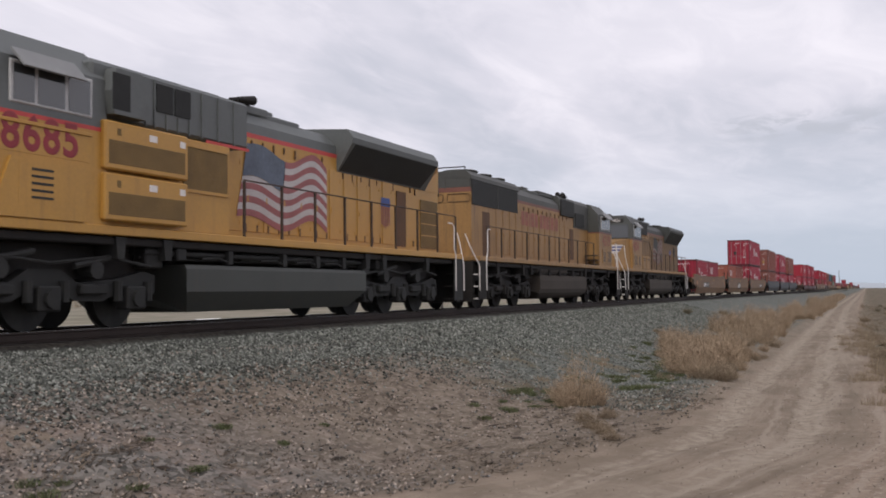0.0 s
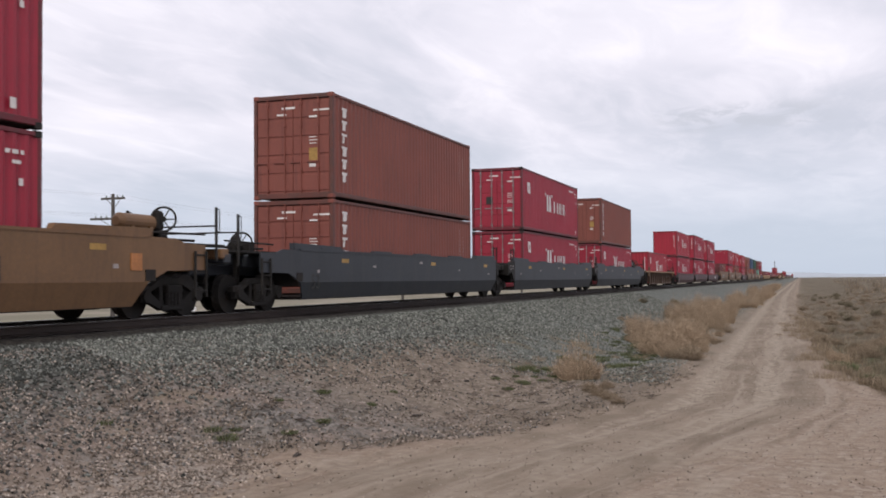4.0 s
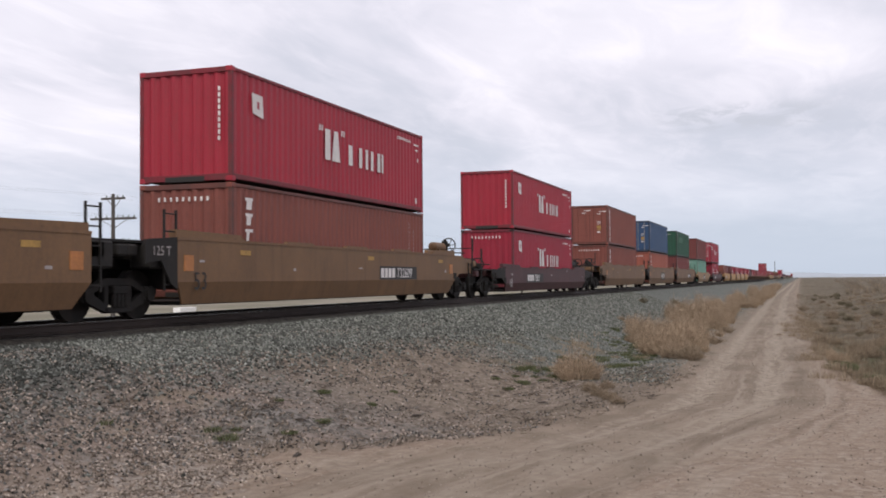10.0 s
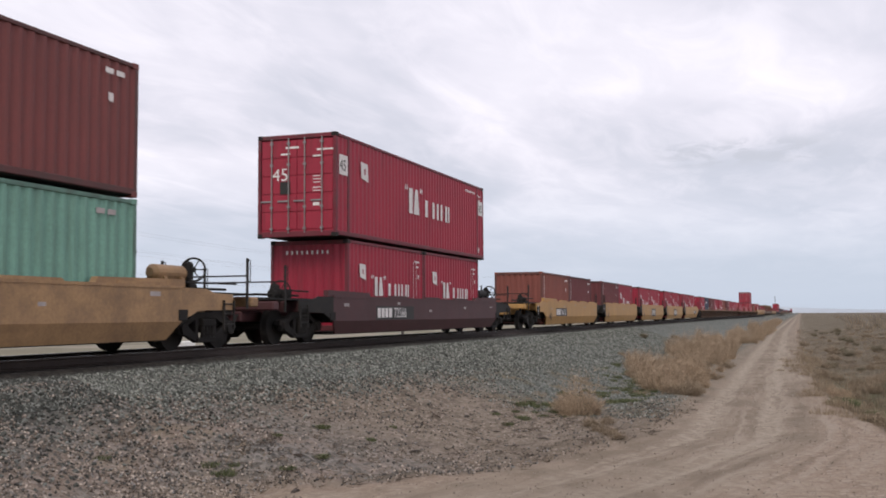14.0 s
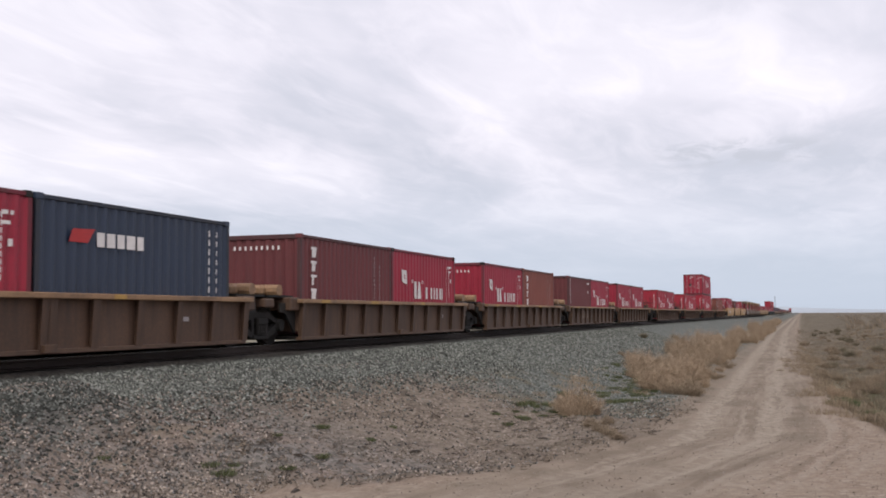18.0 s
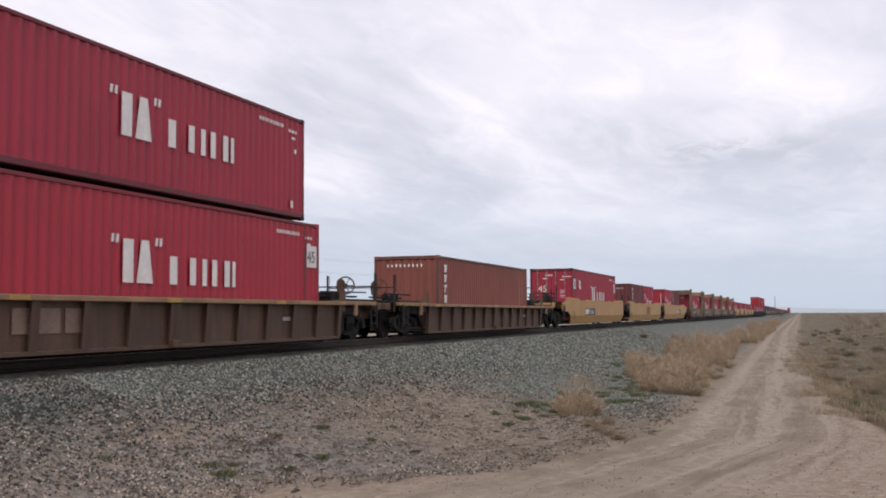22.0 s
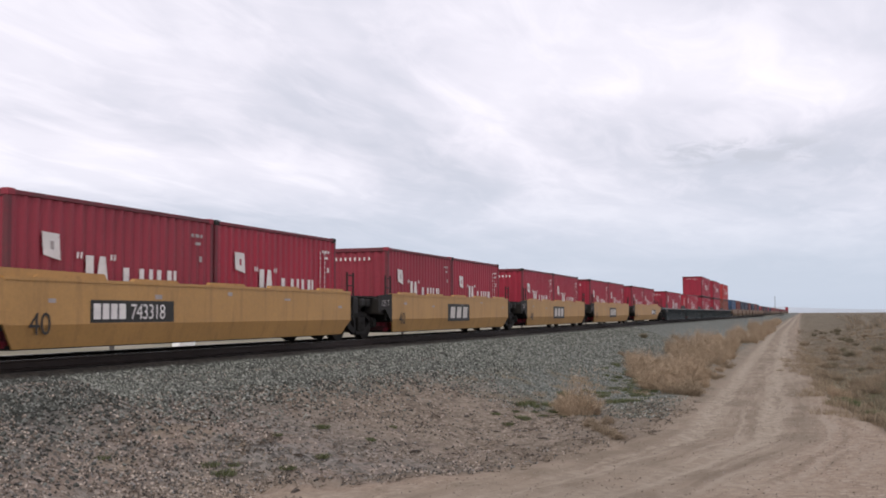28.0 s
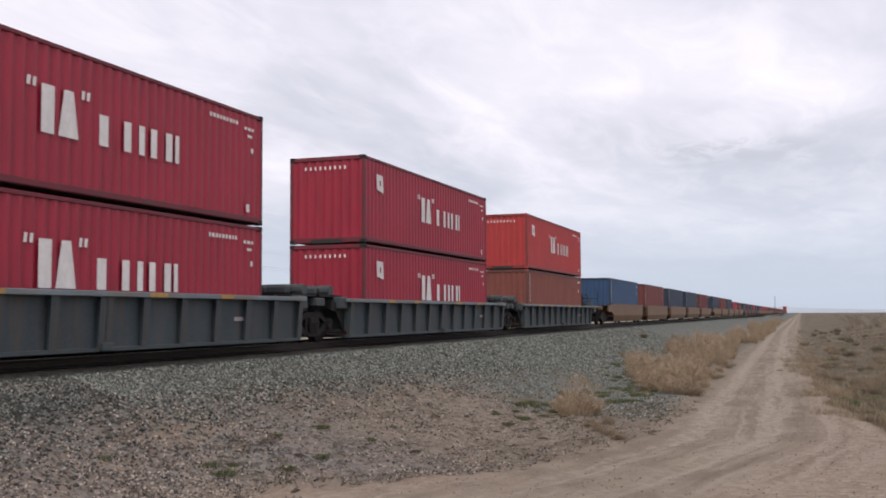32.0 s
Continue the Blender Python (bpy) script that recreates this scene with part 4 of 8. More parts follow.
def bulkhead_unit(sh, zt, zb, hp, left, right, mini=False):
    """An older well unit whose ends carry tall portal frames."""
    u = thing("well_wagon", "dirty umber brown well wagon unit with tall portal end frames", "railway wagon", "well wagons of the train")
    m = CAR["umber"]
    side = Geo().prism([(-0.05, zt + 0.02), (-0.05, zt - 0.05), (-0.03, zt - 0.05), (-0.03, zb + 0.27), (-0.07, zb + 0.27), (-0.07, zb + 0.17), (0.08, zb + 0.17), (0.08, zb + 0.27), (0.03, zb + 0.27), (0.03, zt - 0.05), (0.08, zt - 0.05), (0.08, zt + 0.02)], -sh, sh, "x")
    part("lower_sill", Geo().box(-sh + 0.2, sh - 0.2, -1.40, -1.34, zb + 0.02, zb + 0.18, 0.01), BLACK, u, "dark lower sill under the side")
    for a in (-4, -2, 0, 2, 4):
        part("sill_gusset", Geo().prism([(a * 1.15 - 0.28, zb + 0.18), (a * 1.15 + 0.28, zb + 0.18), (a * 1.15 + 0.16, zb + 0.03), (a * 1.15 - 0.16, zb + 0.03)], -1.48, -1.40), RUNGEAR if a % 2 else m, u)
    for a in (-4.6, -1.2, 2.2, 4.6):
        part("ledge_bar", Geo().box(a, a + 1.5, -1.545, -1.50, zb + 0.27, zb + 0.33, 0.01), RUNGEAR, u, "dark rail along the ledge")
    s1 = part("side_plate", side, m, u, at=(0, -1.46, 0))
    again(s1, (0, 1.46, 0), turn=math.pi)
    part("well_floor", Geo().box(-sh, sh, -1.36, 1.36, zb - 0.02, zb + 0.08), BLACK, u)
    top = 3.30
    for sx, coupled in ((-1, left), (1, right)):
        post = Geo()
        fl = 1.25 if coupled else 0.12
        out_l = [(sx * (sh - 1.0), zt), (sx * (sh - 0.48), zt + 0.70), (sx * (sh - 0.42), top), (sx * (sh + 0.06), top), (sx * (sh + 0.12 + 0.10 * fl), zt + 1.30),
                 (sx * (sh + 0.14 + 0.42 * fl), zt + 0.62), (sx * (sh + 0.18 + fl), zt - 0.02), (sx * (sh + 0.28), zb + 0.25), (sx * (sh - 0.5), zb)]
        post.prism(out_l, -0.05, 0.05)
        post.box(sx * (sh - 0.02), sx * (sh - 0.22), -0.10, 0.10, zt + 0.4, top + 0.06, 0.02)
        p = part("portal_post", post, m, u, "flared upright of the portal frame", at=(0, -1.47, 0))
        again(p, (0, 1.47, 0))
        beam = Geo().box(sx * (sh + 0.02), sx * (sh - 0.40), -1.42, 1.42, top - 0.48, top - 0.02, 0.03)
        part("portal_beam", beam, m if sx < 0 else CHORD, u, "cross beam over the container's end")
        lock = None
        for yy in (-1.47, 1.47):
            for back in (0.08, 0.34):
                at = (sx * (sh - back), yy, top)
                if lock is None:
                    lock = part("container_lock", Geo().cyl((0, 0, 0), (0, 0, 0.11), 0.065, seg=8), BLACK, u, at=at)
                else:
                    again(lock, at)
        xe = sx * (hp if not coupled else hp + 1.8)
        end_deck(u, sx * sh, xe, 1.20, BLACK if not coupled else m, posts=False)
        if coupled:
            bogie(u, sx * (hp + 0.0))
            coupler(u, xe - sx * 0.15, sx)
            if not mini:
                ladder(u, sx * (sh + 1.2) - 0.2, -1.46, 0.4, 1.6, 0.4, m, 4)
        elif sx < 0:
            bogie(u, -hp, 1.83, 0.46)
    rnd = random.Random(5)
    g = Geo()

    def stroke(pts):
        for a, b in zip(pts, pts[1:]):
            dx, dz = b[0] - a[0], b[1] - a[1]
            n_ = max(0.01, math.hypot(dx, dz))
            ox, oz = -dz / n_ * 0.019, dx / n_ * 0.019
            g.plate([(a[0] - ox, -1.497, a[1] - oz), (b[0] - ox, -1.497, b[1] - oz), (b[0] + ox, -1.497, b[1] + oz), (a[0] + ox, -1.497, a[1] + oz)])

    x, z = -sh * 0.10, zb + 0.70
    stroke([(x - 0.75, z + 0.27), (x - 0.2, z + 0.25)])
    for i in range(7):
        cx, w, h = x + i * 0.31, rnd.uniform(0.13, 0.22), rnd.uniform(0.20, 0.33) * (1.25 if i == 0 else 1)
        turn = rnd.uniform(0, 6.28)
        stroke([(cx + w * math.cos(turn + q * 0.42) + 0.012 * q, z + h * math.sin(turn + q * 0.42)) for q in range(rnd.choice((11, 13, 16)))])
    stroke([(x + 0.45, z - 0.1), (x + 0.5, z - 0.48)])
    stroke([(x + 1.75, z - 0.05), (x + 1.72, z - 0.36)])
    part("scrawl", g, mat("pale_spray_paint", (0.50, 0.48, 0.45), 0.6, vary=0.25, bump=0), u, "pale spray-painted scrawl")
    np_ = part("number_panel", Geo().plate([(0, 0, 0), (2.6, 0, 0), (2.6, 0, 0.42), (0, 0, 0.42)]), RUNGEAR, u, "dark panel with pale number", at=(-sh * 0.10 - 3.5, -1.494, zb + 0.42))
    part("owner_code", bars(Geo(), 0.08, -0.004, 0.08, (0.20, 0.20, 0.20, 0.20), 0.26, 0.06), LOGO_PALE, np_)
    part("number", words("63047", 0.40), LOGO_PALE, np_, at=(1.28, -0.005, 0.08))
    for i in range(5):
        a = -sh + 0.8 + i * 2.6
        if i == 2:
            continue
        part("patch_plate", Geo().plate([(a, -1.4925, zb + 0.36), (a + 1.1, -1.4925, zb + 0.36), (a + 1.1, -1.4925, zt - 0.12), (a, -1.4925, zt - 0.12)]), CHORD if i % 2 else CAR["rust"], u, "discoloured rusty patch")
    rg = Geo()
    for xx in (-0.6, -0.2, 0.2, 0.55):
        rg.plate([(xx * sh, -1.515, zt - 0.2), (xx * sh + 0.35, -1.515, zt - 0.2), (xx * sh + 0.35, -1.515, zt - 0.1), (xx * sh, -1.515, zt - 0.1)])
    part("reflector_strip", rg, YELLOW_MARK, u, "yellow reflector strips")
    return u
# ---------------------------------------------------------------- locomotives
YEL = mat("dusty_yellow_engine_paint", (0.46, 0.245, 0.052), 0.45, vary=0.12, scale=0.8, dirt=(0.26, 0.14, 0.045), dirt_amount=0.22, streak=1, bump=0.04)
YEL_OLD = mat("grimy_yellow_engine_paint", (0.315, 0.176, 0.062), 0.55, vary=0.2, scale=0.8, dirt=(0.13, 0.078, 0.042), dirt_amount=0.5, streak=1, bump=0.05)
ROOF_GREY = mat("grey_engine_roof_paint", (0.105, 0.112, 0.110), 0.5, vary=0.15, scale=0.8, dirt=(0.06, 0.06, 0.058), dirt_amount=0.3, bump=0.04)
ROOF_DUSTY = mat("dusty_grey_engine_roof", (0.066, 0.067, 0.062), 0.6, vary=0.25, scale=0.8, dirt=(0.050, 0.043, 0.036), dirt_amount=0.45, bump=0.05)
ROOF_SOOT = mat("sooty_grey_engine_roof", (0.038, 0.040, 0.037), 0.6, vary=0.25, scale=0.8, dirt=(0.02, 0.02, 0.02), dirt_amount=0.4, bump=0.05)
SOOTY_YEL = mat("sooty_yellow_engine_paint", (0.20, 0.115, 0.048), 0.65, vary=0.3, scale=0.8, dirt=(0.05, 0.042, 0.034), dirt_amount=0.55, streak=1, bump=0.05)
RED_LINE = mat("red_stripe_paint", (0.50, 0.055, 0.05), 0.5, vary=0.15, bump=0)
RED_FADED = mat("faded_red_stripe_paint", (0.19, 0.075, 0.055), 0.6, vary=0.3, bump=0)
GRILLE = mat("dark_radiator_grille", (0.010, 0.010, 0.009), 0.7, vary=0.4, grain=40, bump=0.5)
GRILLE_TAN = mat("dusty_yellow_grille", (0.16, 0.095, 0.028), 0.7, vary=0.3, grain=40, bump=0.5)
FRAME_GREY = mat("dusty_grey_engine_running_gear", (0.017, 0.017, 0.016), 0.75, vary=0.45, grain=7, dirt=(0.050, 0.048, 0.044), dirt_amount=0.35, bump=0.3)
FRAME_BROWN = mat("brown_dusted_running_gear", (0.010, 0.008, 0.007), 0.85, vary=0.45, grain=7, dirt=(0.042, 0.032, 0.025), dirt_amount=0.4, bump=0.3)
TANK_BROWN = mat("brown_dusted_fuel_tank", (0.052, 0.041, 0.033), 0.85, vary=0.2, scale=0.9, dirt=(0.045, 0.035, 0.029), dirt_amount=0.35, streak=1, bump=0.05)
RAIL_RUST = mat("rust_brown_handrail", (0.050, 0.030, 0.020), 0.7, vary=0.3, bump=0)
RUST_AND_RECESS = mat("rust_and_recess_shade_brown", (0.11, 0.052, 0.022), 0.7, vary=0.35, scale=1.5, dirt=(0.05, 0.03, 0.02), dirt_amount=0.4, bump=0.05)
FLAG_RED_OLD = mat("sooty_flag_red", (0.15, 0.07, 0.06), 0.7, vary=0.4, bump=0)
FLAG_WHITE_OLD = mat("sooty_flag_white", (0.20, 0.165, 0.14), 0.7, vary=0.4, bump=0)
FLAG_BLUE_OLD = mat("sooty_flag_blue", (0.050, 0.048, 0.046), 0.7, vary=0.4, bump=0)
TANK = mat("grey_green_fuel_tank_paint", (0.050, 0.053, 0.048), 0.55, vary=0.2, scale=0.9, dirt=(0.07, 0.06, 0.05), dirt_amount=0.3, streak=1, bump=0.05)
FLAG_RED = mat("painted_flag_red", (0.30, 0.10, 0.10), 0.6, vary=0.3, bump=0)
FLAG_WHITE = mat("painted_flag_white", (0.48, 0.44, 0.43), 0.6, vary=0.2, bump=0)
FLAG_BLUE = mat("painted_flag_blue", (0.10, 0.12, 0.16), 0.6, vary=0.35, grain=12, bump=0)
SHIELD_BLUE = mat("painted_shield_blue", (0.05, 0.08, 0.25), 0.6, vary=0.2, bump=0)
MARK_RED = mat("maroon_number_paint", (0.25, 0.03, 0.04), 0.6, vary=0.25, grain=9, bump=0)
SHADE = mat("pale_grey_sun_shade", (0.20, 0.20, 0.20), 0.5, vary=0.15, bump=0)
MARK_WORN = mat("worn_red_number_paint", (0.26, 0.075, 0.050), 0.6, vary=0.3, grain=5, bump=0)
PANE = bpy.data.materials.new("dark_cab_glass")
PANE.use_nodes = True
pb = PANE.node_tree.nodes["Principled BSDF"]
pb.inputs["Base Color"].default_value, pb.inputs["Roughness"].default_value, pb.inputs["IOR"].default_value = (0.035, 0.038, 0.04, 1), 0.08, 1.6
pb.inputs["Specular IOR Level"].default_value = 0.8


def engine_bogie(parent, x, FRAME_DARK):
    r = 0.53
    b = part("bogie", Geo().box(-2.5, 2.5, -0.5, 0.5, 0.62, 0.90, 0.03), FRAME_DARK, parent, "three-axle engine bogie", at=(x, 0, 0))
    sf = Geo()
    sf.prism([(-2.75, 0.62), (-2.75, 0.95), (-2.45, 1.02), (-1.65, 0.86), (-0.75, 0.80), (-0.35, 1.02), (0.35, 1.02), (0.75, 0.80), (1.65, 0.86), (2.45, 1.02), (2.75, 0.95), (2.75, 0.62),
              (2.45, 0.52), (1.7, 0.62), (1.35, 0.48), (0.7, 0.50), (0.4, 0.62), (-0.4, 0.62), (-0.7, 0.50), (-1.35, 0.48), (-1.7, 0.62), (-2.45, 0.52)], -0.10, 0.10)
    for a in (-2.1, 0, 2.1):
        sf.box(a - 0.25, a + 0.25, -0.24, 0.06, r - 0.20, r + 0.22, 0.03)
        sf.cyl((a, -0.30, r), (a, -0.20, r), 0.15, seg=12)
        for q in (-0.40, 0.40):
            sf.cyl((a + q, -0.14, r - 0.05), (a + q, -0.14, r + 0.30), 0.085, seg=8)
    for a in (-1.05, 1.05):
        sf.cyl((a, -0.26, 1.02), (a, 0.05, 1.02), 0.16, seg=12)
        sf.box(a - 0.32, a + 0.32, -0.22, -0.05, 0.60, 0.78, 0.03)
        sf.cyl((a - 0.5, -0.20, 1.08), (a + 0.7, -0.20, 1.30), 0.06, seg=8)
    sf.tube([(-2.4, -0.22, 1.05), (-1.2, -0.24, 1.22), (0.0, -0.22, 1.12), (1.3, -0.24, 1.25), (2.5, -0.22, 1.1)], 0.028)
    s = part("side_frame", sf, FRAME_DARK, b, "cast side frame with brake gear", at=(0, -1.12, 0))
    again(s, (0, 1.12, 0), turn=math.pi)
    w = part("wheel", wheel_geo(r), FRAME_DARK, b, at=(-2.1, -0.75, r))
    for a in (-2.1, 0, 2.1):
        for yy in (-0.75, 0.75):
            if (a, yy) != (-2.1, -0.75):
                again(w, (a, yy, r), turn=0 if yy < 0 else math.pi)
    return b


def paint_flag(parent, x0, x1, z0, z1, y, paints):
    """A waving flag painted on the hood."""
    n, cols = 11, 18
    red, white = Geo(), Geo()

    def pt(u, v):
        return (x0 + (x1 - x0) * u + 0.42 * v * (1 - u), y, z0 + (z1 - z0) * (0.10 + 0.80 * v + 0.085 * math.sin(u * 9.0 + 0.6) * (0.4 + u) - 0.05 * u))

    for i in range(n):
        g = red if i % 2 == 0 else white
        for k in range(cols):
            u0, u1 = k / cols, (k + 1) / cols
            if v_can(i, n) and u1 < 0.46:
                continue
            g.plate([pt(u0, i / n), pt(u1, i / n), pt(u1, (i + 1) / n), pt(u0, (i + 1) / n)])
    blue = Geo()
    for k in range(8):
        u0, u1 = k * 0.45 / 8, (k + 1) * 0.45 / 8
        blue.plate([pt(u0, 0.55), pt(u1, 0.55), pt(u1, 1.0), pt(u0, 1.0)])
    for nm, g, m in (("flag_red_stripes", red, paints[0]), ("flag_white_stripes", white, paints[1]), ("flag_canton", blue, paints[2])):
        part(nm, g, m, parent, "weathered painted flag on the hood")


def v_can(i, n):
    return i / n > 0.5


def locomotive(kind, number, old, turned, soot):
    """kind: 'wide' for the newer engine with big equipment boxes, 'hood' for the older one. The cab is at -x."""
    body, roof = (YEL_OLD if old else YEL), (ROOF_SOOT if soot else (ROOF_DUSTY if old else ROOF_GREY))
    stripe = RED_FADED if old else RED_LINE
    state = "grimy" if old else "dusty"
    e = thing("locomotive", f"{state} yellow and grey diesel freight locomotive with a long hood", "locomotive", "locomotives of the train")
    FRAME_DARK, tank_m = (FRAME_BROWN, TANK_BROWN) if old else (FRAME_GREY, TANK)
    s = 1 if turned else -1                 # the side that faces the road
    Y = lambda d: s * d

    def tag_text(name, text, size, x, z, d, m, label=""):
        o = part(name, words(text, size, 1.12, 0.022), m, e, label, at=(x, Y(d), z))
        if turned:
            o.rotation_euler = (0, 0, math.pi)
        return o

    # underframe
    grow = 0.95 if kind == "wide" else (0.30 if turned else 0.0)      # the long-hood end stands out by this much more
    fore = 0.75 if turned else (0.35 if old else 0.5)      # and the cab end by this much
    sill = Geo().box(-9.9 - fore, 9.9 + grow, -1.56, 1.56, 1.62, 1.78, 0.015)
    part("walkway_sill", sill, body, e, "yellow walkway edge")
    part("underframe", Geo().box(-9.6 - fore, 9.6 + grow, -0.75, 0.75, 1.05, 1.60, 0.03).box(-9.7 - fore, 9.7 + grow, -1.45, 1.45, 1.46, 1.60, 0.02), BLACK, e, "dark underframe")
    for q in (-1, 1):
        part("bolster", Geo().box(q * 4.2, q * 9.2, -1.0, 1.0, 0.84, 1.47, 0.03), BLACK, e, "dark frame over the bogie")
    for z, d, r in ((1.36, 1.32, 0.05), (1.27, 1.20, 0.035), (1.40, 1.05, 0.07)):
        for q in (-1, 1):
            part("pipe", Geo().cyl((-4.4, q * d, z), (4.6, q * d, z), r, seg=8), FRAME_DARK, e)
    gear = Geo()
    for a, w, z0, d in ((-4.35, 0.5, 1.08, 1.34), (4.25, 0.42, 1.06, 1.36), (5.0, 0.22, 1.20, 1.40), (-3.55, 0.3, 1.22, 1.44)):
        for q in (-1, 1):
            gear.box(a, a + w, q * (d - 0.3), q * d, z0, 1.46, 0.03)
    for a in (-1.9, 0.2, 1.7, 3.0):
        for q in (-1, 1):
            gear.box(a, a + 0.16, q * 1.30, q * 1.46, 1.18, 1.46, 0.01)
            gear.tube([(a, q * 1.42, 1.24), (a - 0.35, q * 1.46, 1.30), (a - 0.9, q * 1.44, 1.28)], 0.022)
    part("valve_gear", gear, FRAME_DARK, e, "small valves and brackets above the tank")
    for i, a in enumerate((-8.4, -5.2, -3.9, 4.3, 5.3, 8.2)):
        part("bracket", Geo().prism([(a - 0.13, 1.60), (a + 0.13, 1.60), (a + 0.09, 1.22), (a - 0.09, 1.22)], -1.50, 1.50), FRAME_DARK, e)
    # fuel tank with sloping ends and a chamfered belly
    tank = Geo()
    if kind == "wide":
        prof = [(-1.42, 1.16), (-1.46, 1.08), (-1.46, 0.64), (-1.20, 0.24), (1.20, 0.24), (1.46, 0.64), (1.46, 1.08), (1.42, 1.16)]
        t0, t1 = -3.30, 4.25
    else:
        half = [(1.30, 1.24), (1.44, 1.22), (1.47, 1.00), (1.46, 0.66), (1.40, 0.50), (1.27, 0.37), (1.08, 0.29), (0.80, 0.26)]
        prof = [(-y, z) for y, z in half] + half[::-1]
        t0, t1 = (-4.1, 3.15) if turned else (-3.2, 4.3)
    n = len(prof)
    tank.add([(t0 + (0.35 if z < 0.5 else 0.0), y, z) for y, z in prof] + [(t1 - (0.55 if z < 0.5 else 0.0), y, z) for y, z in prof],
             [tuple(range(n)), tuple(range(2 * n - 1, n - 1, -1))] + [(i, (i + 1) % n, n + (i + 1) % n, n + i) for i in range(n)])
    part("fuel_tank", tank, tank_m, e, "large chamfered fuel tank" if kind == "wide" else "rounded fuel tank brown with road dust")
    for q in (-1, 1):
        a, b, z, r = (-1.2, 3.9, 1.36, 0.08) if kind == "wide" else (-0.95, 3.3, 1.45, 0.18)
        part("air_reservoir", Geo().cyl((a, q * 1.25, z), (b, q * 1.25, z), r, seg=14), tank_m, e, "long air reservoir above the tank")
    for x in ((-6.7, 6.7) if kind == "wide" else (-6.55, 6.55)):
        engine_bogie(e, x, FRAME_DARK)
    for q in (-1, 1):
        g_ = grow if q > 0 else fore
        coupler(e, q * (9.95 + g_), q)
        X_ = lambda v: q * (v + g_)
        plow = Geo().prism([(X_(9.75), 1.60), (X_(10.05), 1.60), (X_(10.15), 0.25), (X_(9.9), 0.25)], -1.35, 1.35)
        part("pilot", plow, BLACK, e, "dark end plate and pilot")
        for yy in (-0.55, 0.55, 0.72):
            part("air_hose", Geo().tube([(X_(10.05), yy, 1.05), (X_(10.22), yy, 0.95), (X_(10.26), yy * 1.05, 0.62), (X_(10.20), yy * 1.1, 0.50)], 0.028), RUBBER, e, "hanging rubber air hose")
        for d in (-1, 1):
            part("step_well", Geo().box(X_(9.25), X_(9.95), d * 1.50, d * 1.54, 0.32, 1.62), FRAME_DARK, e, "dusty plate beside the boarding steps")
            for z in (0.34, 0.75, 1.15):
                part("step", Geo().box(X_(9.28), X_(9.92), d * 1.15, d * 1.49, z, z + 0.04), BLACK, e)
                part("step_edge", Geo().box(X_(9.955), X_(9.975), d * 1.12, d * 1.50, z - 0.01, z + 0.035), WHITE, e, "white-edged step tread")
            rails = ([(9.30, 1.57, 0.62), (9.30, 1.57, 1.72), (9.18, 1.57, 1.95), (9.18, 1.57, 2.62), (9.05, 1.55, 2.72), (8.80, 1.53, 2.72)],
                     [(9.98, 1.57, 0.62), (9.98, 1.57, 1.45), (10.26, 1.34, 2.10), (10.34, 1.20, 2.50)],
                     [(10.02, 1.30, 0.95), (10.04, 0.95, 0.95), (10.04, 0.95, 1.40), (10.02, 1.15, 1.55)])
            if q < 0:
                rails = ([(9.30, 1.57, 0.62), (9.30, 1.57, 1.72), (9.62, 1.50, 2.35), (9.62, 1.45, 2.95), (9.50, 1.42, 3.0)],
                         [(9.95, 1.57, 0.62), (9.95, 1.52, 1.55), (10.32, 1.16, 2.55), (10.30, 0.98, 2.55)], rails[2])
            for pts_, r_ in zip(rails, (0.019, 0.019, 0.015)):
                part("step_handrail", Geo().tube([(X_(a), d * b, c) for a, b, c in pts_], r_), WHITE, e, "white-painted bent step handrail")
    # long hood
    hw, ztop = 0.96, 4.66
    h_end = 10.28 if kind == "wide" else (9.42 if turned else 9.68)      # the hood's far end
    c0, c1 = (-6.45, -9.05) if turned else (-5.6, -8.15)      # the cab's back and front
    cd_ = c1 + 8.15
    x_hood = c0
    hood = Geo().prism([(-hw, 1.78), (-hw, 4.04), (hw, 4.04), (hw, 1.78)], x_hood, h_end, "x")
    part("long_hood", hood, SOOTY_YEL if soot else body, e, "long yellow engine hood")
    part("hood_roof", Geo().prism([(-hw, 4.14), (-hw + 0.02, 4.36), (-hw + 0.30, ztop), (hw - 0.30, ztop), (hw - 0.02, 4.36), (hw, 4.14)], x_hood, h_end - 0.01, "x"), roof, e, "grey rounded hood roof")
    part("stripe", Geo().box(x_hood, h_end + 0.005, -hw - 0.003, hw + 0.003, 4.04, 4.14), stripe, e, "red stripe between yellow and grey")
    # doors along the hood
    d0 = Geo().box(-0.34, 0.34, -0.02, 0.0, 1.95, 3.72, 0.008).box(-0.27, -0.22, -0.035, 0, 2.6, 2.75).box(0.2, 0.28, -0.03, 0, 2.1, 2.2).box(0.2, 0.28, -0.03, 0, 3.4, 3.5)
    first = None
    for i in range(16):
        x = -3.3 + i * 0.76
        if x > 8.3 or (kind == "wide" and (x < -1.4 or x > 6.9)) or (turned and (x > 7 or x < -3)):
            continue
        for q in (-1, 1):
            at, turn = (x, q * (hw + 0.001), 0), (0 if q < 0 else math.pi)
            if first is None:
                first = part("engine_door", d0, SOOTY_YEL if soot else body, e, at=at)
                first.rotation_euler = (0, 0, turn)
            else:
                again(first, at, turn=turn)
    # radiator section with flared wings
    r0 = 3.6 if kind == "wide" else 4.3
    r1 = 9.2 if kind == "wide" else 9.62
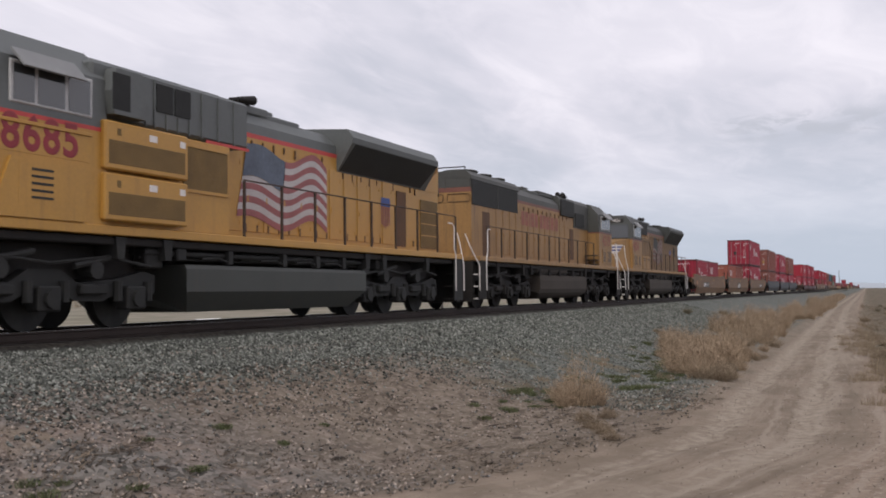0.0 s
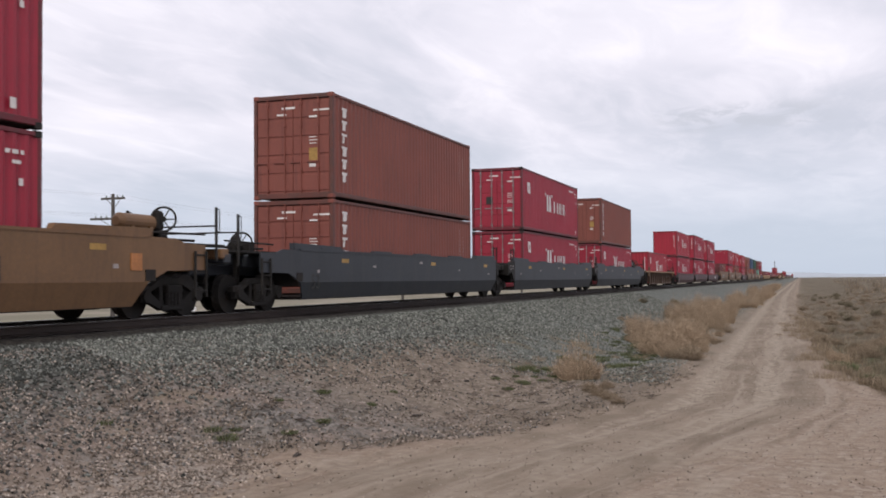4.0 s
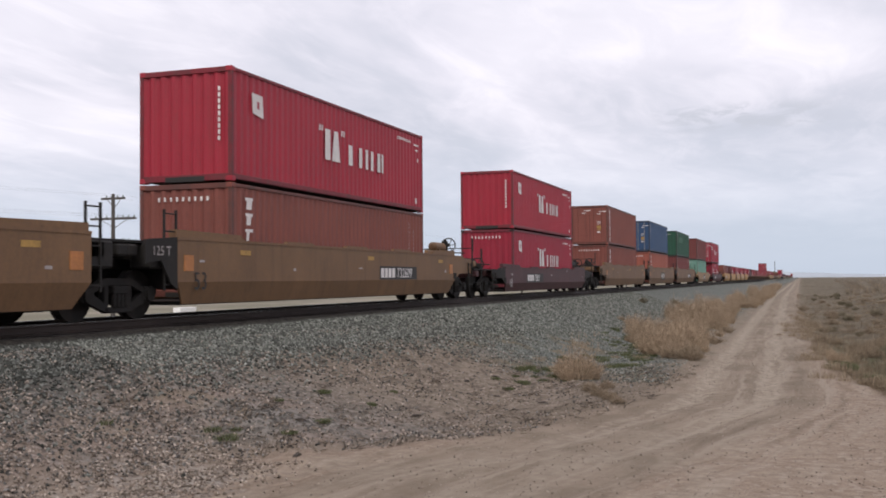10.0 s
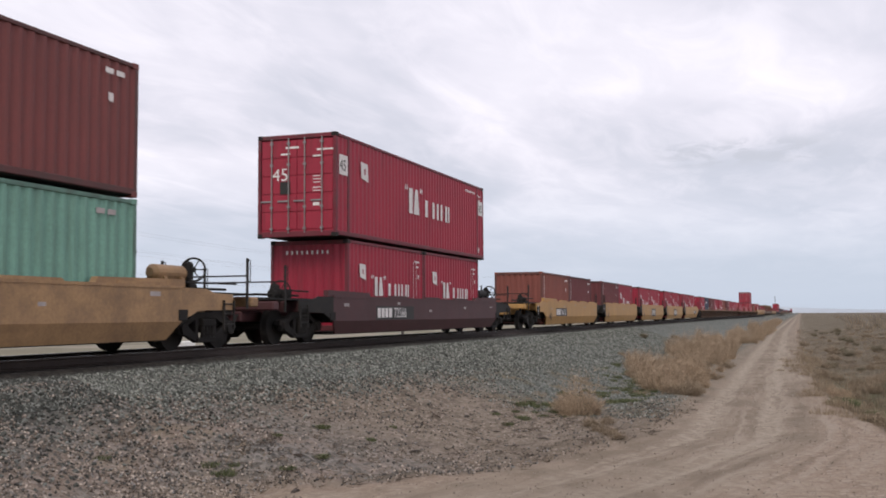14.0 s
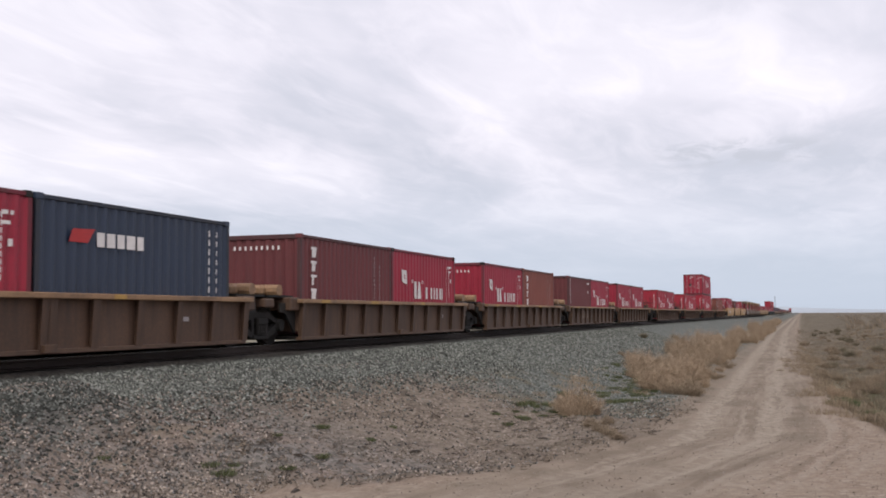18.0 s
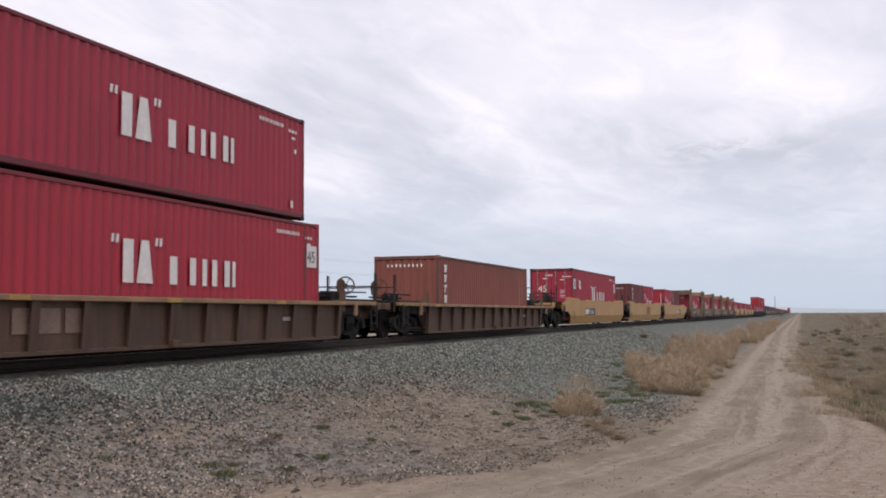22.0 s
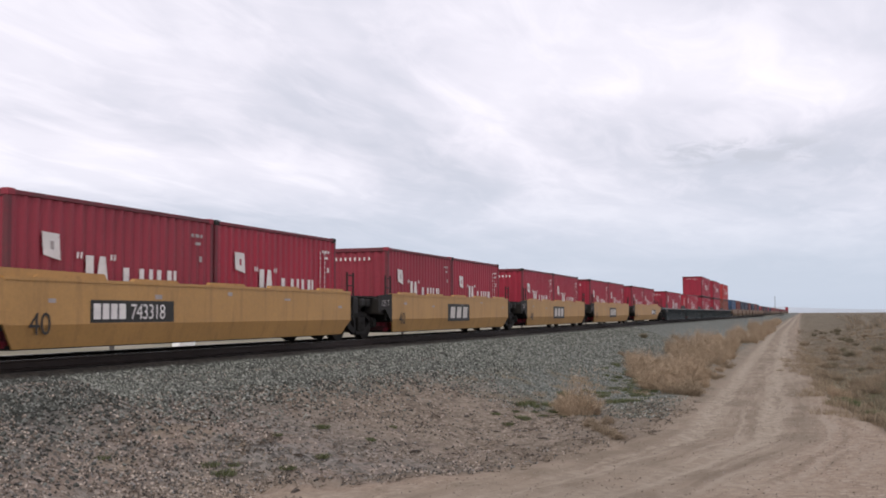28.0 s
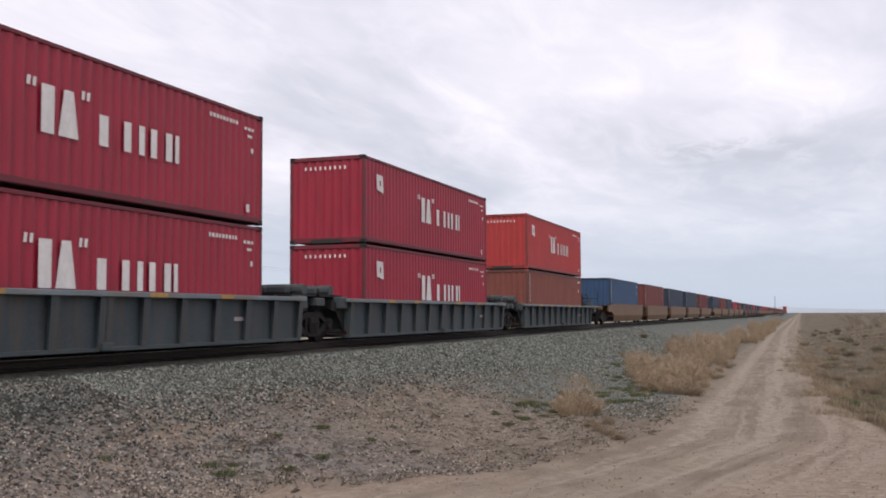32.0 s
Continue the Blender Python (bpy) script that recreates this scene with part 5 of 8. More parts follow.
    if not (old and turned):
        wing = Geo()
        for q in (-1, 1):
            ring = [(q * 0.90, 3.70), (q * 0.985, 3.70), (q * 1.42, 4.42), (q * 1.44, 4.56), (q * 1.28, 4.78), (q * 0.0, 4.86), (q * 0.0, 3.95)]
            wing.prism(ring, r0, r1, "x")
        part("radiator_wing", wing, roof, e, "flared radiator housing")
        if kind == "wide":
            tail = Geo()
            tail.prism([(-0.98, 4.16), (-0.98, 4.60), (-0.80, 4.84), (0.80, 4.84), (0.98, 4.60), (0.98, 4.16)], r1 + 0.002, h_end, "x")
            for q in (-1, 1):
                tail.add([(r1, q * 0.9, 4.40), (r1, q * 1.42, 4.42), (r1, q * 1.44, 4.56), (r1, q * 1.28, 4.78), (r1, q * 0.6, 4.83), (h_end, q * 0.985, 4.42), (h_end, q * 0.985, 4.58), (h_end, q * 0.8, 4.78), (h_end, q * 0.6, 4.83)],
                         [(1, 5, 6, 2), (2, 6, 7, 3), (3, 7, 8, 4), (0, 1, 2, 3, 4)])
                cheek = Geo().add([(r1 - 0.40, q * 0.985, 3.70), (r1 + 0.004, q * 1.42, 4.415), (h_end, q * 0.985, 4.415), (h_end, q * 0.972, 3.70)], [(0, 1, 2, 3)])
                part("radiator_cheek", cheek, body, e, "yellow cheek closing the radiator wing")
            part("radiator_tail", tail, roof, e, "grey end of the radiator housing")
        for q in (-1, 1):
            g = Geo()
            a = [(r0 + 0.06, 1.0, 3.74), (r1 - 0.40, 1.0, 3.74), (r1 - 0.04, 1.41, 4.41), (r0 + 0.20, 1.41, 4.41)]
            g.plate([(x, q * (y + 0.008), z - 0.008) for x, y, z in a])
            part("radiator_grille", g, GRILLE, e, "black radiator intake screen")
    else:
        part("radiator_roof", Geo().prism([(-0.97, 4.48), (-0.95, 4.62), (-0.78, 4.78), (0.78, 4.78), (0.95, 4.62), (0.97, 4.48)], 4.1, h_end + 0.004, "x"), roof, e, "grey radiator roof")
        for q in (-1, 1):
            gr = part("radiator_grille", Geo().box(4.42, 9.38, q * 0.95, q * 0.985, 3.60, 4.46, 0.008), GRILLE, e, "black radiator intake screen")
            part("grille_divider", Geo().box(6.72, 6.78, q * 0.98, q * 0.995, 3.60, 4.46), roof, gr)
            part("end_stripe", Geo().box(h_end, h_end + 0.006, q * 0.02, q * 0.94, 4.08, 4.20), stripe, e)
            part("end_cap", Geo().box(h_end - 0.02, h_end + 0.004, q * 0.01, q * 0.94, 4.204, 4.60), roof, e, "grey top of the hood's end")
        loop = Geo()
        for y0 in (-0.88, 0.12):
            loop.tube([(h_end + 0.02, y0, 3.70), (h_end + 0.02, y0 + 0.75, 3.70), (h_end + 0.02, y0 + 0.80, 3.76), (h_end + 0.02, y0 + 0.80, 3.92), (h_end + 0.02, y0 + 0.75, 3.97), (h_end + 0.02, y0, 3.97), (h_end + 0.02, y0 - 0.04, 3.92), (h_end + 0.02, y0 - 0.04, 3.76), (h_end + 0.02, y0, 3.70)], 0.012)
        part("grab_iron", loop, RAIL_RUST, e, "rounded grab irons on the hood's end")
        # Flush panel: the door recess's shade is put into its dark brown colour.
        part("recessed_door", Geo().box(7.58, 8.33, hw - 0.1, hw + 0.004, 1.80, 3.42), RUST_AND_RECESS, e, "flush hood door panel with its recess's shade painted dark brown")
    fan = Geo().cyl((0, 0, 0), (0, 0, 0.10), 0.62, seg=20).torus((0, 0, 0.10), (0, 0, 1), 0.62, 0.04)
    f0 = part("roof_fan", fan, roof, e, "round roof fan", at=(5.0, 0, 4.80))
    for x in (6.5, 8.0):
        again(f0, (x, 0, 4.80))
    part("exhaust", Geo().box(-0.35, 0.35, -0.3, 0.3, 0, 0.28, 0.04).box(-0.9, 0.9, -0.7, 0.7, -0.1, 0.06, 0.03), roof, e, "exhaust stack hatch", at=(1.3, 0, ztop + 0.02))
    # dynamic brake and blower housings behind the cab
    part("brake_hatch", Geo().prism([(-0.985, 4.145), (-1.0, 4.62), (-0.85, 4.80), (0.85, 4.80), (1.0, 4.62), (0.985, 4.145)], x_hood + 0.03, -1.4, "x"), roof, e, "raised grey equipment hatch")
    part("filter_hatch", Geo().box(-1.35, 0.75, -0.72, 0.72, ztop - 0.02, 4.84, 0.03), roof, e, "flat grey filter hatch")
    for q in (-1, 1):
        part("brake_grille", Geo().box(-3.72, -1.55, q * 0.96, q * 1.03, 3.93, 4.66, 0.01), GRILLE, e, "dark brake-grid grille")
        if kind == "hood":
            part("side_panel", Geo().box(x_hood + 0.05, -3.76, q * 0.95, q * 0.992, 3.50, 4.15), roof, e, "sooty grey side panel")
            part("blower_grille", Geo().box(-5.5, -3.95, q * 0.97, q * 1.03, 3.57, 4.20, 0.01), GRILLE, e, "dark filter screen")
    # cab and nose
    cw = 1.52
    cab = Geo().prism([(-cw, 1.78), (-cw, 3.38), (cw, 3.38), (cw, 1.78)], c1, c0, "x")
    part("cab_lower", cab, body, e, "yellow lower cab")
    upper = Geo()
    ring = [(-cw, 3.42), (-cw + 0.05, 4.28), (-cw + 0.50, 4.78), (cw - 0.50, 4.78), (cw - 0.05, 4.28), (cw, 3.42)]
    n = len(ring)
    upper.add([(c1 + max(0, z - 3.42) * 0.30, y, z) for y, z in ring] + [(c0, y, z) for y, z in ring],
              [tuple(range(n)), tuple(range(2 * n - 1, n - 1, -1))] + [(i, (i + 1) % n, n + (i + 1) % n, n + i) for i in range(n)])
    part("cab_upper", upper, roof, e, "grey upper cab with sloped roof edges")
    part("cab_stripe", Geo().box(c1, c0, -cw - 0.003, cw + 0.003, 3.36, 3.43), stripe, e)
    for q in (-1, 1):
        win = part("cab_window", Geo().box(-7.75 + cd_, -5.95 + cd_, q * (cw - 0.035), q * (cw + 0.012), 3.55, 4.22, 0.02), BARE, e, "three-pane side window")
        for a, b in ((-7.68, -7.25), (-7.18, -6.60), (-6.52, -6.02)):
            part("pane", Geo().box(a + cd_, b + cd_, q * (cw + 0.010), q * (cw + 0.018), 3.60, 4.16), PANE, win)
        sl = Geo().prism([(q * (cw - 0.04), 4.38), (q * (cw + 0.24), 4.08), (q * (cw + 0.26), 4.10), (q * (cw - 0.02), 4.41)], -7.70 + cd_, -6.35 + cd_, "x")
        part("window_shade", sl, SHADE, e, "folding sun shade tilted over the window")
        ws = Geo().plate([(-8.165, q * 0.12, 3.50), (-8.165, q * 1.28, 3.50), (-7.94, q * 1.22, 4.24), (-7.94, q * 0.12, 4.24)])
        part("windshield", ws, PANE, e, "sloping windshield", at=(-0.012 + cd_, 0, 0))
    # wide nose, sloping in plan and in side view
    nz = Geo()
    nf = -9.85 - fore + (0.25 if not turned else 0.0)
    base = [(nf, -0.95), (nf, 0.95), (c1, 1.42), (c1, -1.42)]
    topz = [3.22, 3.22, 3.44, 3.44]
    nz.add([(x, y, 1.78) for x, y in base] + [(x + (0.22 if i < 2 else 0), y * 0.94, topz[i]) for i, (x, y) in enumerate(base)],
           [(0, 1, 2, 3), (7, 6, 5, 4), (0, 4, 5, 1), (1, 5, 6, 2), (2, 6, 7, 3), (3, 7, 4, 0)])
    part("nose", nz, body, e, "broad sloping yellow nose")
    def on_front(y_, z_):
        return (nf + 0.22 * (z_ - 1.78) / 1.44 - 0.012, y_ * (1 - 0.06 * (z_ - 1.78) / 1.44), z_)

    def on_cheek(u_, z_, q):
        y_ = 0.95 + 0.47 * u_
        x_ = nf + (c1 - nf) * u_ + 0.22 * (1 - u_) * (z_ - 1.78) / 1.44
        return (x_ - 0.006, q * (y_ * (1 - 0.06 * (z_ - 1.78) / 1.44) + 0.012), z_)

    if not turned:
        sh_top = Geo().plate([on_front(-0.26, 2.80), on_front(0.26, 2.80), on_front(0.30, 3.02), on_front(0.0, 3.08), on_front(-0.30, 3.02)])
        part("nose_shield", sh_top, SHIELD_BLUE, e, "blue top of the painted shield")
        for i in range(5):
            a = -0.25 + i * 0.105
            part("shield_stripes", Geo().plate([on_front(a, 2.42 + abs(i - 2) * 0.05), on_front(a + 0.08, 2.42 + abs(i - 2) * 0.05), on_front(a + 0.08, 2.79), on_front(a, 2.79)]), FLAG_RED if i % 2 == 0 else WHITE, e, "red and white stripes of the painted shield")
        for q in (-1, 1):
            for i in range(5):
                z0 = 2.60 + i * 0.085
                z1 = z0 + 0.075
                m_ = WHITE if i % 2 == 0 else SHIELD_BLUE
                part("nose_wing_mark", Geo().plate([on_front(q * 0.33, z0), on_front(q * 0.94, z0 + 0.03), on_front(q * 0.94, z1 + 0.03), on_front(q * 0.33, z1)]), m_, e, "blue and white wing stripes painted on the nose")
                reach = 0.22 + 0.07 * i
                part("nose_wing_mark", Geo().plate([on_cheek(0.0, z0 + 0.03, q), on_cheek(reach, z0 + 0.05, q), on_cheek(reach + 0.03, z1 + 0.05, q), on_cheek(0.0, z1 + 0.03, q)]), m_, e, "blue and white wing stripes painted on the nose")
    for q in (-1, 1):
        part("windshield_wiper", Geo().tube([(c1 - 0.03, q * 1.15, 3.46), (c1 + 0.10, q * 0.55, 3.80)], 0.014), BLACK, e)
        part("nose_handrail", Geo().tube([(nf + 0.05, q * 0.98, 1.80), (nf - 0.10, q * 1.02, 2.20), (nf - 0.10, q * 1.02, 2.95), (nf + 0.12, q * 1.02, 3.05)], 0.02), WHITE, e, "white-painted nose handrail")
        nb = words(number, 0.24)
        nb.v = [(y_, -x_, z_) for x_, y_, z_ in nb.v]
        part("board_number", nb, WHITE, e, "white number on the board", at=(-7.89 + cd_, q * 0.6 + 0.30, 4.41))
    part("antenna_dome", Geo().cyl((c1 + 0.9, 0, 4.78), (c1 + 0.9, 0, 4.92), 0.20, 0.10, seg=12), BARE if not old else roof, e, "roof antenna dome")
    part("antenna_rod", Geo().tube([(c1 + 1.4, 0.3, 4.78), (c1 + 1.4, 0.3, 5.05)], 0.012), BLACK, e)
    part("number_board", Geo().box(-7.88 + cd_, -7.80 + cd_, -0.95, 0.95, 4.38, 4.60, 0.02), DARK_MARK, e, "dark number board")
    for yy in (-0.12, 0.12):
        part("headlight", Geo().cyl((-7.96 + cd_, yy, 4.50), (-7.74 + cd_, yy, 4.50), 0.09, seg=12), BARE, e, "round headlight")
    for yy in ((-0.62, -0.40) if turned else (-0.14, 0.14)):
        part("headlight", Geo().cyl((h_end - 0.01, yy, 4.02), (h_end + 0.10, yy, 4.02), 0.085, seg=12), BARE, e, "round headlight on the hood's end")
    hy = -0.51 if turned else 0.0
    part("headlight_box", Geo().box(h_end - 0.01, h_end + 0.06, hy - 0.27, hy + 0.27, 3.90, 4.14, 0.02), DARK_MARK, e, "dark headlight housing")
    ra = h_end - 0.12
    rail_h = Geo().tube([(ra, -0.7, 4.6), (ra, -0.7, 4.92), (ra, 0.7, 4.92), (ra, 0.7, 4.6)], 0.022)
    part("roof_handrail", rail_h, BLACK, e)
    hx = 2.05 if kind == "wide" else 0.0
    horn = Geo().cyl((-2.8 + hx, Y(0.9), 4.84), (-2.2 + hx, Y(0.9), 4.90), 0.05, 0.11, seg=10).cyl((-2.8 + hx, Y(0.7), 4.84), (-2.1 + hx, Y(0.7), 4.92), 0.05, 0.11, seg=10)
    part("horn", horn, BLACK, e, "black air horns")
    # handrail along the walkway
    h0, h1 = (-1.45, 10.35) if kind == "wide" else (-2.9 if not turned else -5.3, 9.4)
    for q in (-1, 1):
        hz = 2.96 if kind == "wide" else 2.82
        rail = Geo().tube([(h0, q * 1.53, hz), (h1, q * 1.53, hz)], 0.018)
        if kind == "hood" and not turned:
            rail.tube([(-5.5, q * 1.53, 3.42), (-3.6, q * 1.53, 3.42), (h0, q * 1.53, hz)], 0.018)
        part("handrail", rail, RAIL_RUST, e, "thin rust-brown handrail")
        n_post = int((h1 - h0) / 1.38) + 1
        p0 = None
        for i in range(n_post):
            at = (h0 + i * (h1 - h0) / (n_post - 1), q * 1.53, 1.78)
            if p0 is None:
                p0 = part("handrail_post", Geo().box(-0.032, 0.032, -0.02, 0.02, -0.02, hz - 1.78), RAIL_RUST, e, at=at)
            else:
                again(p0, at)
    if kind == "wide":
        # flush equipment boxes behind the cab
        for q in (-1, 1):
            part("equipment_case", Geo().box(-5.85, -1.80, q * 0.9, q * 1.42, 1.78, 3.60, 0.02), body, e, "yellow electrical case")
            part("equipment_upper", Geo().box(-5.85, -1.10, q * 0.9, q * 1.40, 3.64, 4.62, 0.06), roof, e, "grey upper equipment case")
            part("case_stripe", Geo().box(-2.6, -1.08, q * 1.395, q * 1.405, 3.60, 3.66), stripe, e)
            part("blower_box", Geo().prism([(-5.55, 3.70), (-5.62, 4.10), (-5.50, 4.50), (-4.85, 4.50), (-4.60, 4.40), (-4.55, 3.76), (-4.70, 3.70)], q * 1.40, q * 1.64), roof, e, "grey blower box")
            part("blower_opening", Geo().box(-5.60, -5.14, q * 1.636, q * 1.645, 3.78, 4.42, 0.004), GRILLE, e, "black blower mouth")
            for a, b in ((-4.15, -3.66), (-3.60, -3.12)):
                part("screen", Geo().box(a, b, q * 1.40, q * 1.42, 3.98, 4.50), GRILLE, e, "black mesh screen")
            for a in (-4.45, -4.2, -3.85, -3.5, -3.15, -2.75, -2.2, -1.65):
                part("panel_rib", Geo().box(a - 0.02, a + 0.02, q * 1.395, q * 1.425, 3.66, 3.95 if a > -4.0 and a < -3.0 else 4.56), roof, e)
            for z0, z1 in ((2.74, 3.58), (1.86, 2.68)):
                c = part("equipment_box", Geo().box(-5.75, -3.46, q * 1.42, q * 1.62, z0, z1, 0.03), body, e, "projecting yellow box with inset grille")
                part("box_recess", Geo().box(-5.66, -3.56, q * 1.612, q * 1.624, z0 + 0.10, z1 - 0.33, 0.004), GRILLE_TAN, c, "dusty inset grille")
                for a, w in ((-5.45, 0.10), (-4.6, 0.22), (-3.72, 0.16)):
                    part("decal", Geo().box(a, a + w, q * 1.618, q * 1.624, z1 - 0.24, z1 - 0.12), WHITE if w > 0.12 else GRILLE_TAN, c, "small white data decal")
            sc_ = part("screen", Geo().box(-3.38, -1.92, q * 1.42, q * 1.44, 2.62, 3.44), GRILLE_TAN, e, "dusty mesh panel")
            part("screen_frame", Geo().box(-3.42, -1.88, q * 1.42, q * 1.455, 3.44, 3.50).box(-3.42, -1.88, q * 1.42, q * 1.455, 2.56, 2.62), body, sc_)
            lv = part("cab_louvre", Geo().box(-7.60, -6.55, q * cw, q * (cw + 0.053), 2.02, 2.66), body, e, "louvred access panel")
            for i in range(5):
                part("slot", Geo().box(-7.34, -6.88, q * (cw + 0.052), q * (cw + 0.058), 2.10 + i * 0.11, 2.14 + i * 0.11), DARK_MARK, lv)
            part("sand_box", Geo().prism([(-8.15, 1.80), (-7.75, 2.72), (-6.15, 2.72), (-6.15, 1.80)], q * (cw + 0.002), q * (cw + 0.05)), body, e, "raised access panel")
            part("cab_panel", Geo().box(-8.0, -6.02, q * cw, q * (cw + 0.006), 2.80, 3.24, 0.003), body, e)
            part("cab_ledge", Geo().box(-8.05, -5.98, q * cw, q * (cw + 0.035), 3.24, 3.30, 0.008), body, e, "raised ledge under the windows")
            part("screen", Geo().box(7.16, 7.80, q * 0.965, q * 0.985, 1.92, 3.52), RUST_AND_RECESS, e, "dark louvred door")
            big_door = part("screen", Geo().box(8.86, 10.18, q * 0.965, q * 0.985, 1.92, 3.40), GRILLE_TAN, e, "dusty louvred door")
            for i in range(3):
                part("door_bar", Geo().box(8.9, 10.15, q * 0.98, q * 0.995, 2.3 + i * 0.36, 2.33 + i * 0.36), body, big_door)
            for i, a in enumerate((-0.8, -0.35, 0.1, 0.55, 1.0, 1.5, 2.3, 2.8, 3.9, 4.4, 4.9, 5.4, 5.85, 6.9, 8.1, 8.45)):
                part("latch", Geo().box(a, a + 0.05, q * 0.962, q * 0.99, 3.55 - 0.06 * (i % 2) + (0.28 if a < 3 else 0), 3.70 + (0.28 if a < 3 else 0), 0.004), RUST_AND_RECESS, e)
                part("latch", Geo().box(a + 0.2, a + 0.26, q * 0.962, q * 0.99, 1.95, 2.12, 0.004), RUST_AND_RECESS, e)
    else:
        for q in (-1, 1):
            for a, b, rows in ((-8.0 + cd_, -6.95 + cd_, 9), (-6.9 + cd_, -6.1 + cd_, 8)):
                lv = part("louvre_panel", Geo().box(a, b, q * cw, q * (cw + 0.03), 1.92, 2.62, 0.01), body, e, "pale louvred panel")
                for i in range(rows):
                    part("slot", Geo().box(a + 0.2, b - 0.15, q * (cw + 0.028), q * (cw + 0.034), 2.0 + i * 0.06, 2.028 + i * 0.06), DARK_MARK, lv)
            if not turned:
                for a in (-5.3, -4.25):
                    bx = part("tool_box", Geo().box(a, a + 1.0, q * 0.98, q * 1.50, 1.80, 2.58, 0.03), body, e, "low yellow locker")
                    for i in range(6):
                        part("slot", Geo().box(a + 0.14 + (i % 3) * 0.26, a + 0.32 + (i % 3) * 0.26, q * 1.498, q * 1.506, 2.28 + (i // 3) * 0.10, 2.32 + (i // 3) * 0.10), DARK_MARK, bx)
            part("access_door", Geo().box(-3.7, -3.1, q * 0.965, q * 0.985, 2.0, 3.4), RUST_AND_RECESS, e, "dusty louvred door")
            for i in range(11):
                a = -2.6 + i * 0.62
                part("latch", Geo().box(a, a + 0.05, q * 0.962, q * 0.99, 3.78 - 0.07 * (i % 2), 3.92, 0.004), RUST_AND_RECESS, e)
                if i % 2:
                    part("rust_streak", Geo().box(a + 0.01, a + 0.035, q * 0.981, q * 0.984, 2.05, 3.0 - 0.1 * (i % 3)), RUST_AND_RECESS, e, "rusty run below a latch")
            if not turned:
                part("access_door", Geo().box(7.75, 8.35, q * 0.965, q * 0.985, 2.9, 3.52), GRILLE, e, "small dark hood vent")
                part("clean_hood_side", Geo().box(x_hood + 0.02, -0.7, q * 0.955, q * 0.968, 1.80, 4.02), body, e, "cleaner yellow hood side behind the cab")
            if turned:
                for i in range(3):
                    part("cab_step", Geo().box(-6.3, -5.75, q * 0.97, q * 1.5, 1.80 + i * 0.22, 1.84 + i * 0.22), BLACK, e)
    # numbers, owner lettering as bars, flag and shield
    nx = (-7.92 if kind == "wide" else -8.05) if not turned else -7.12
    num = tag_text("engine_number", number, 0.76 if kind == "wide" else 0.70, nx, 2.86 if kind == "wide" else 2.80, cw + 0.008, MARK_RED if not old else MARK_WORN, "maroon engine number")
    if turned:
        g = Geo()
        x = 4.0
        for w in (0.40, 0.40, 0.16, 0.44, 0.40, 0, 0.36, 0.40, 0.36, 0.14, 0.34, 0.14, 0.36):
            if w:
                g.plate([(x, Y(hw + 0.03), 3.19), (x - w, Y(hw + 0.03), 3.19), (x - w, Y(hw + 0.03), 3.74), (x, Y(hw + 0.03), 3.74)])
            x -= w + (0.09 if w else 0.20)
        part("owner_lettering", g, mat("worn_maroon_lettering", (0.27, 0.085, 0.055), 0.6, vary=0.4, grain=5, bump=0), e, "worn maroon owner lettering as plain bars")
    else:
        if kind == "wide":
            paint_flag(e, -0.95, 3.02, 2.02, 4.05, Y(hw + 0.035), (FLAG_RED, FLAG_WHITE, FLAG_BLUE))
        else:
            paint_flag(e, 0.3, 3.6, 2.15, 4.05, Y(hw + 0.035), (FLAG_RED_OLD, FLAG_WHITE_OLD, FLAG_BLUE_OLD))
        sx = 6.1 if kind == "wide" else 6.1
        sh_ = Geo().plate([(sx, Y(hw + 0.034), 3.00), (sx + 0.62, Y(hw + 0.034), 3.00), (sx + 0.58, Y(hw + 0.034), 3.25), (sx + 0.04, Y(hw + 0.034), 3.25)])
        part("shield_mark", sh_, SHIELD_BLUE, e, "blue and striped shield as plain shapes")
        st = Geo()
        for i in range(5):
            a = sx + 0.03 + i * 0.12
            st.plate([(a, Y(hw + 0.034), 2.40 + abs(i - 2) * 0.05), (a + 0.07, Y(hw + 0.034), 2.40 + abs(i - 2) * 0.05), (a + 0.07, Y(hw + 0.034), 2.99), (a, Y(hw + 0.034), 2.99)])
        part("shield_stripes", st, FLAG_RED, e)
    return e


MOVING.append((locomotive("wide", "8685", False, False, False), -470.2, 0.0))
MOVING.append((locomotive("hood", "4219", True, True, False), -447.55, 0.0, 180))
MOVING.append((locomotive("hood", "4804", True, False, True), -425.3, 0.0))
# ---------------------------------------------------------------- the train, from its engines to its tail


def unit(x, kind, *args, **kw):
    key = (kind, args, tuple(sorted(kw.items())))
    if key not in BUILT:
        BUILT[key] = kind(*args, **kw)
        ob = BUILT[key]
    else:
        ob = copy_thing(BUILT[key], Matrix())
    MOVING.append((ob, x, 0.0))
    return ob


HC, STD, L40, L20, L45 = 2.896, 2.591, 12.19, 6.06, 13.72
HIGH, LOW = 0.36, 0.21       # height of the well floor over the rail: long wells, short wells


def pair(x, z, a, b, ma="line", mb="line", da=False):
    put_box(x - 3.07, z, L20, STD, a, da, ma)
    put_box(x + 3.07, z, L20, STD, b, False, mb)


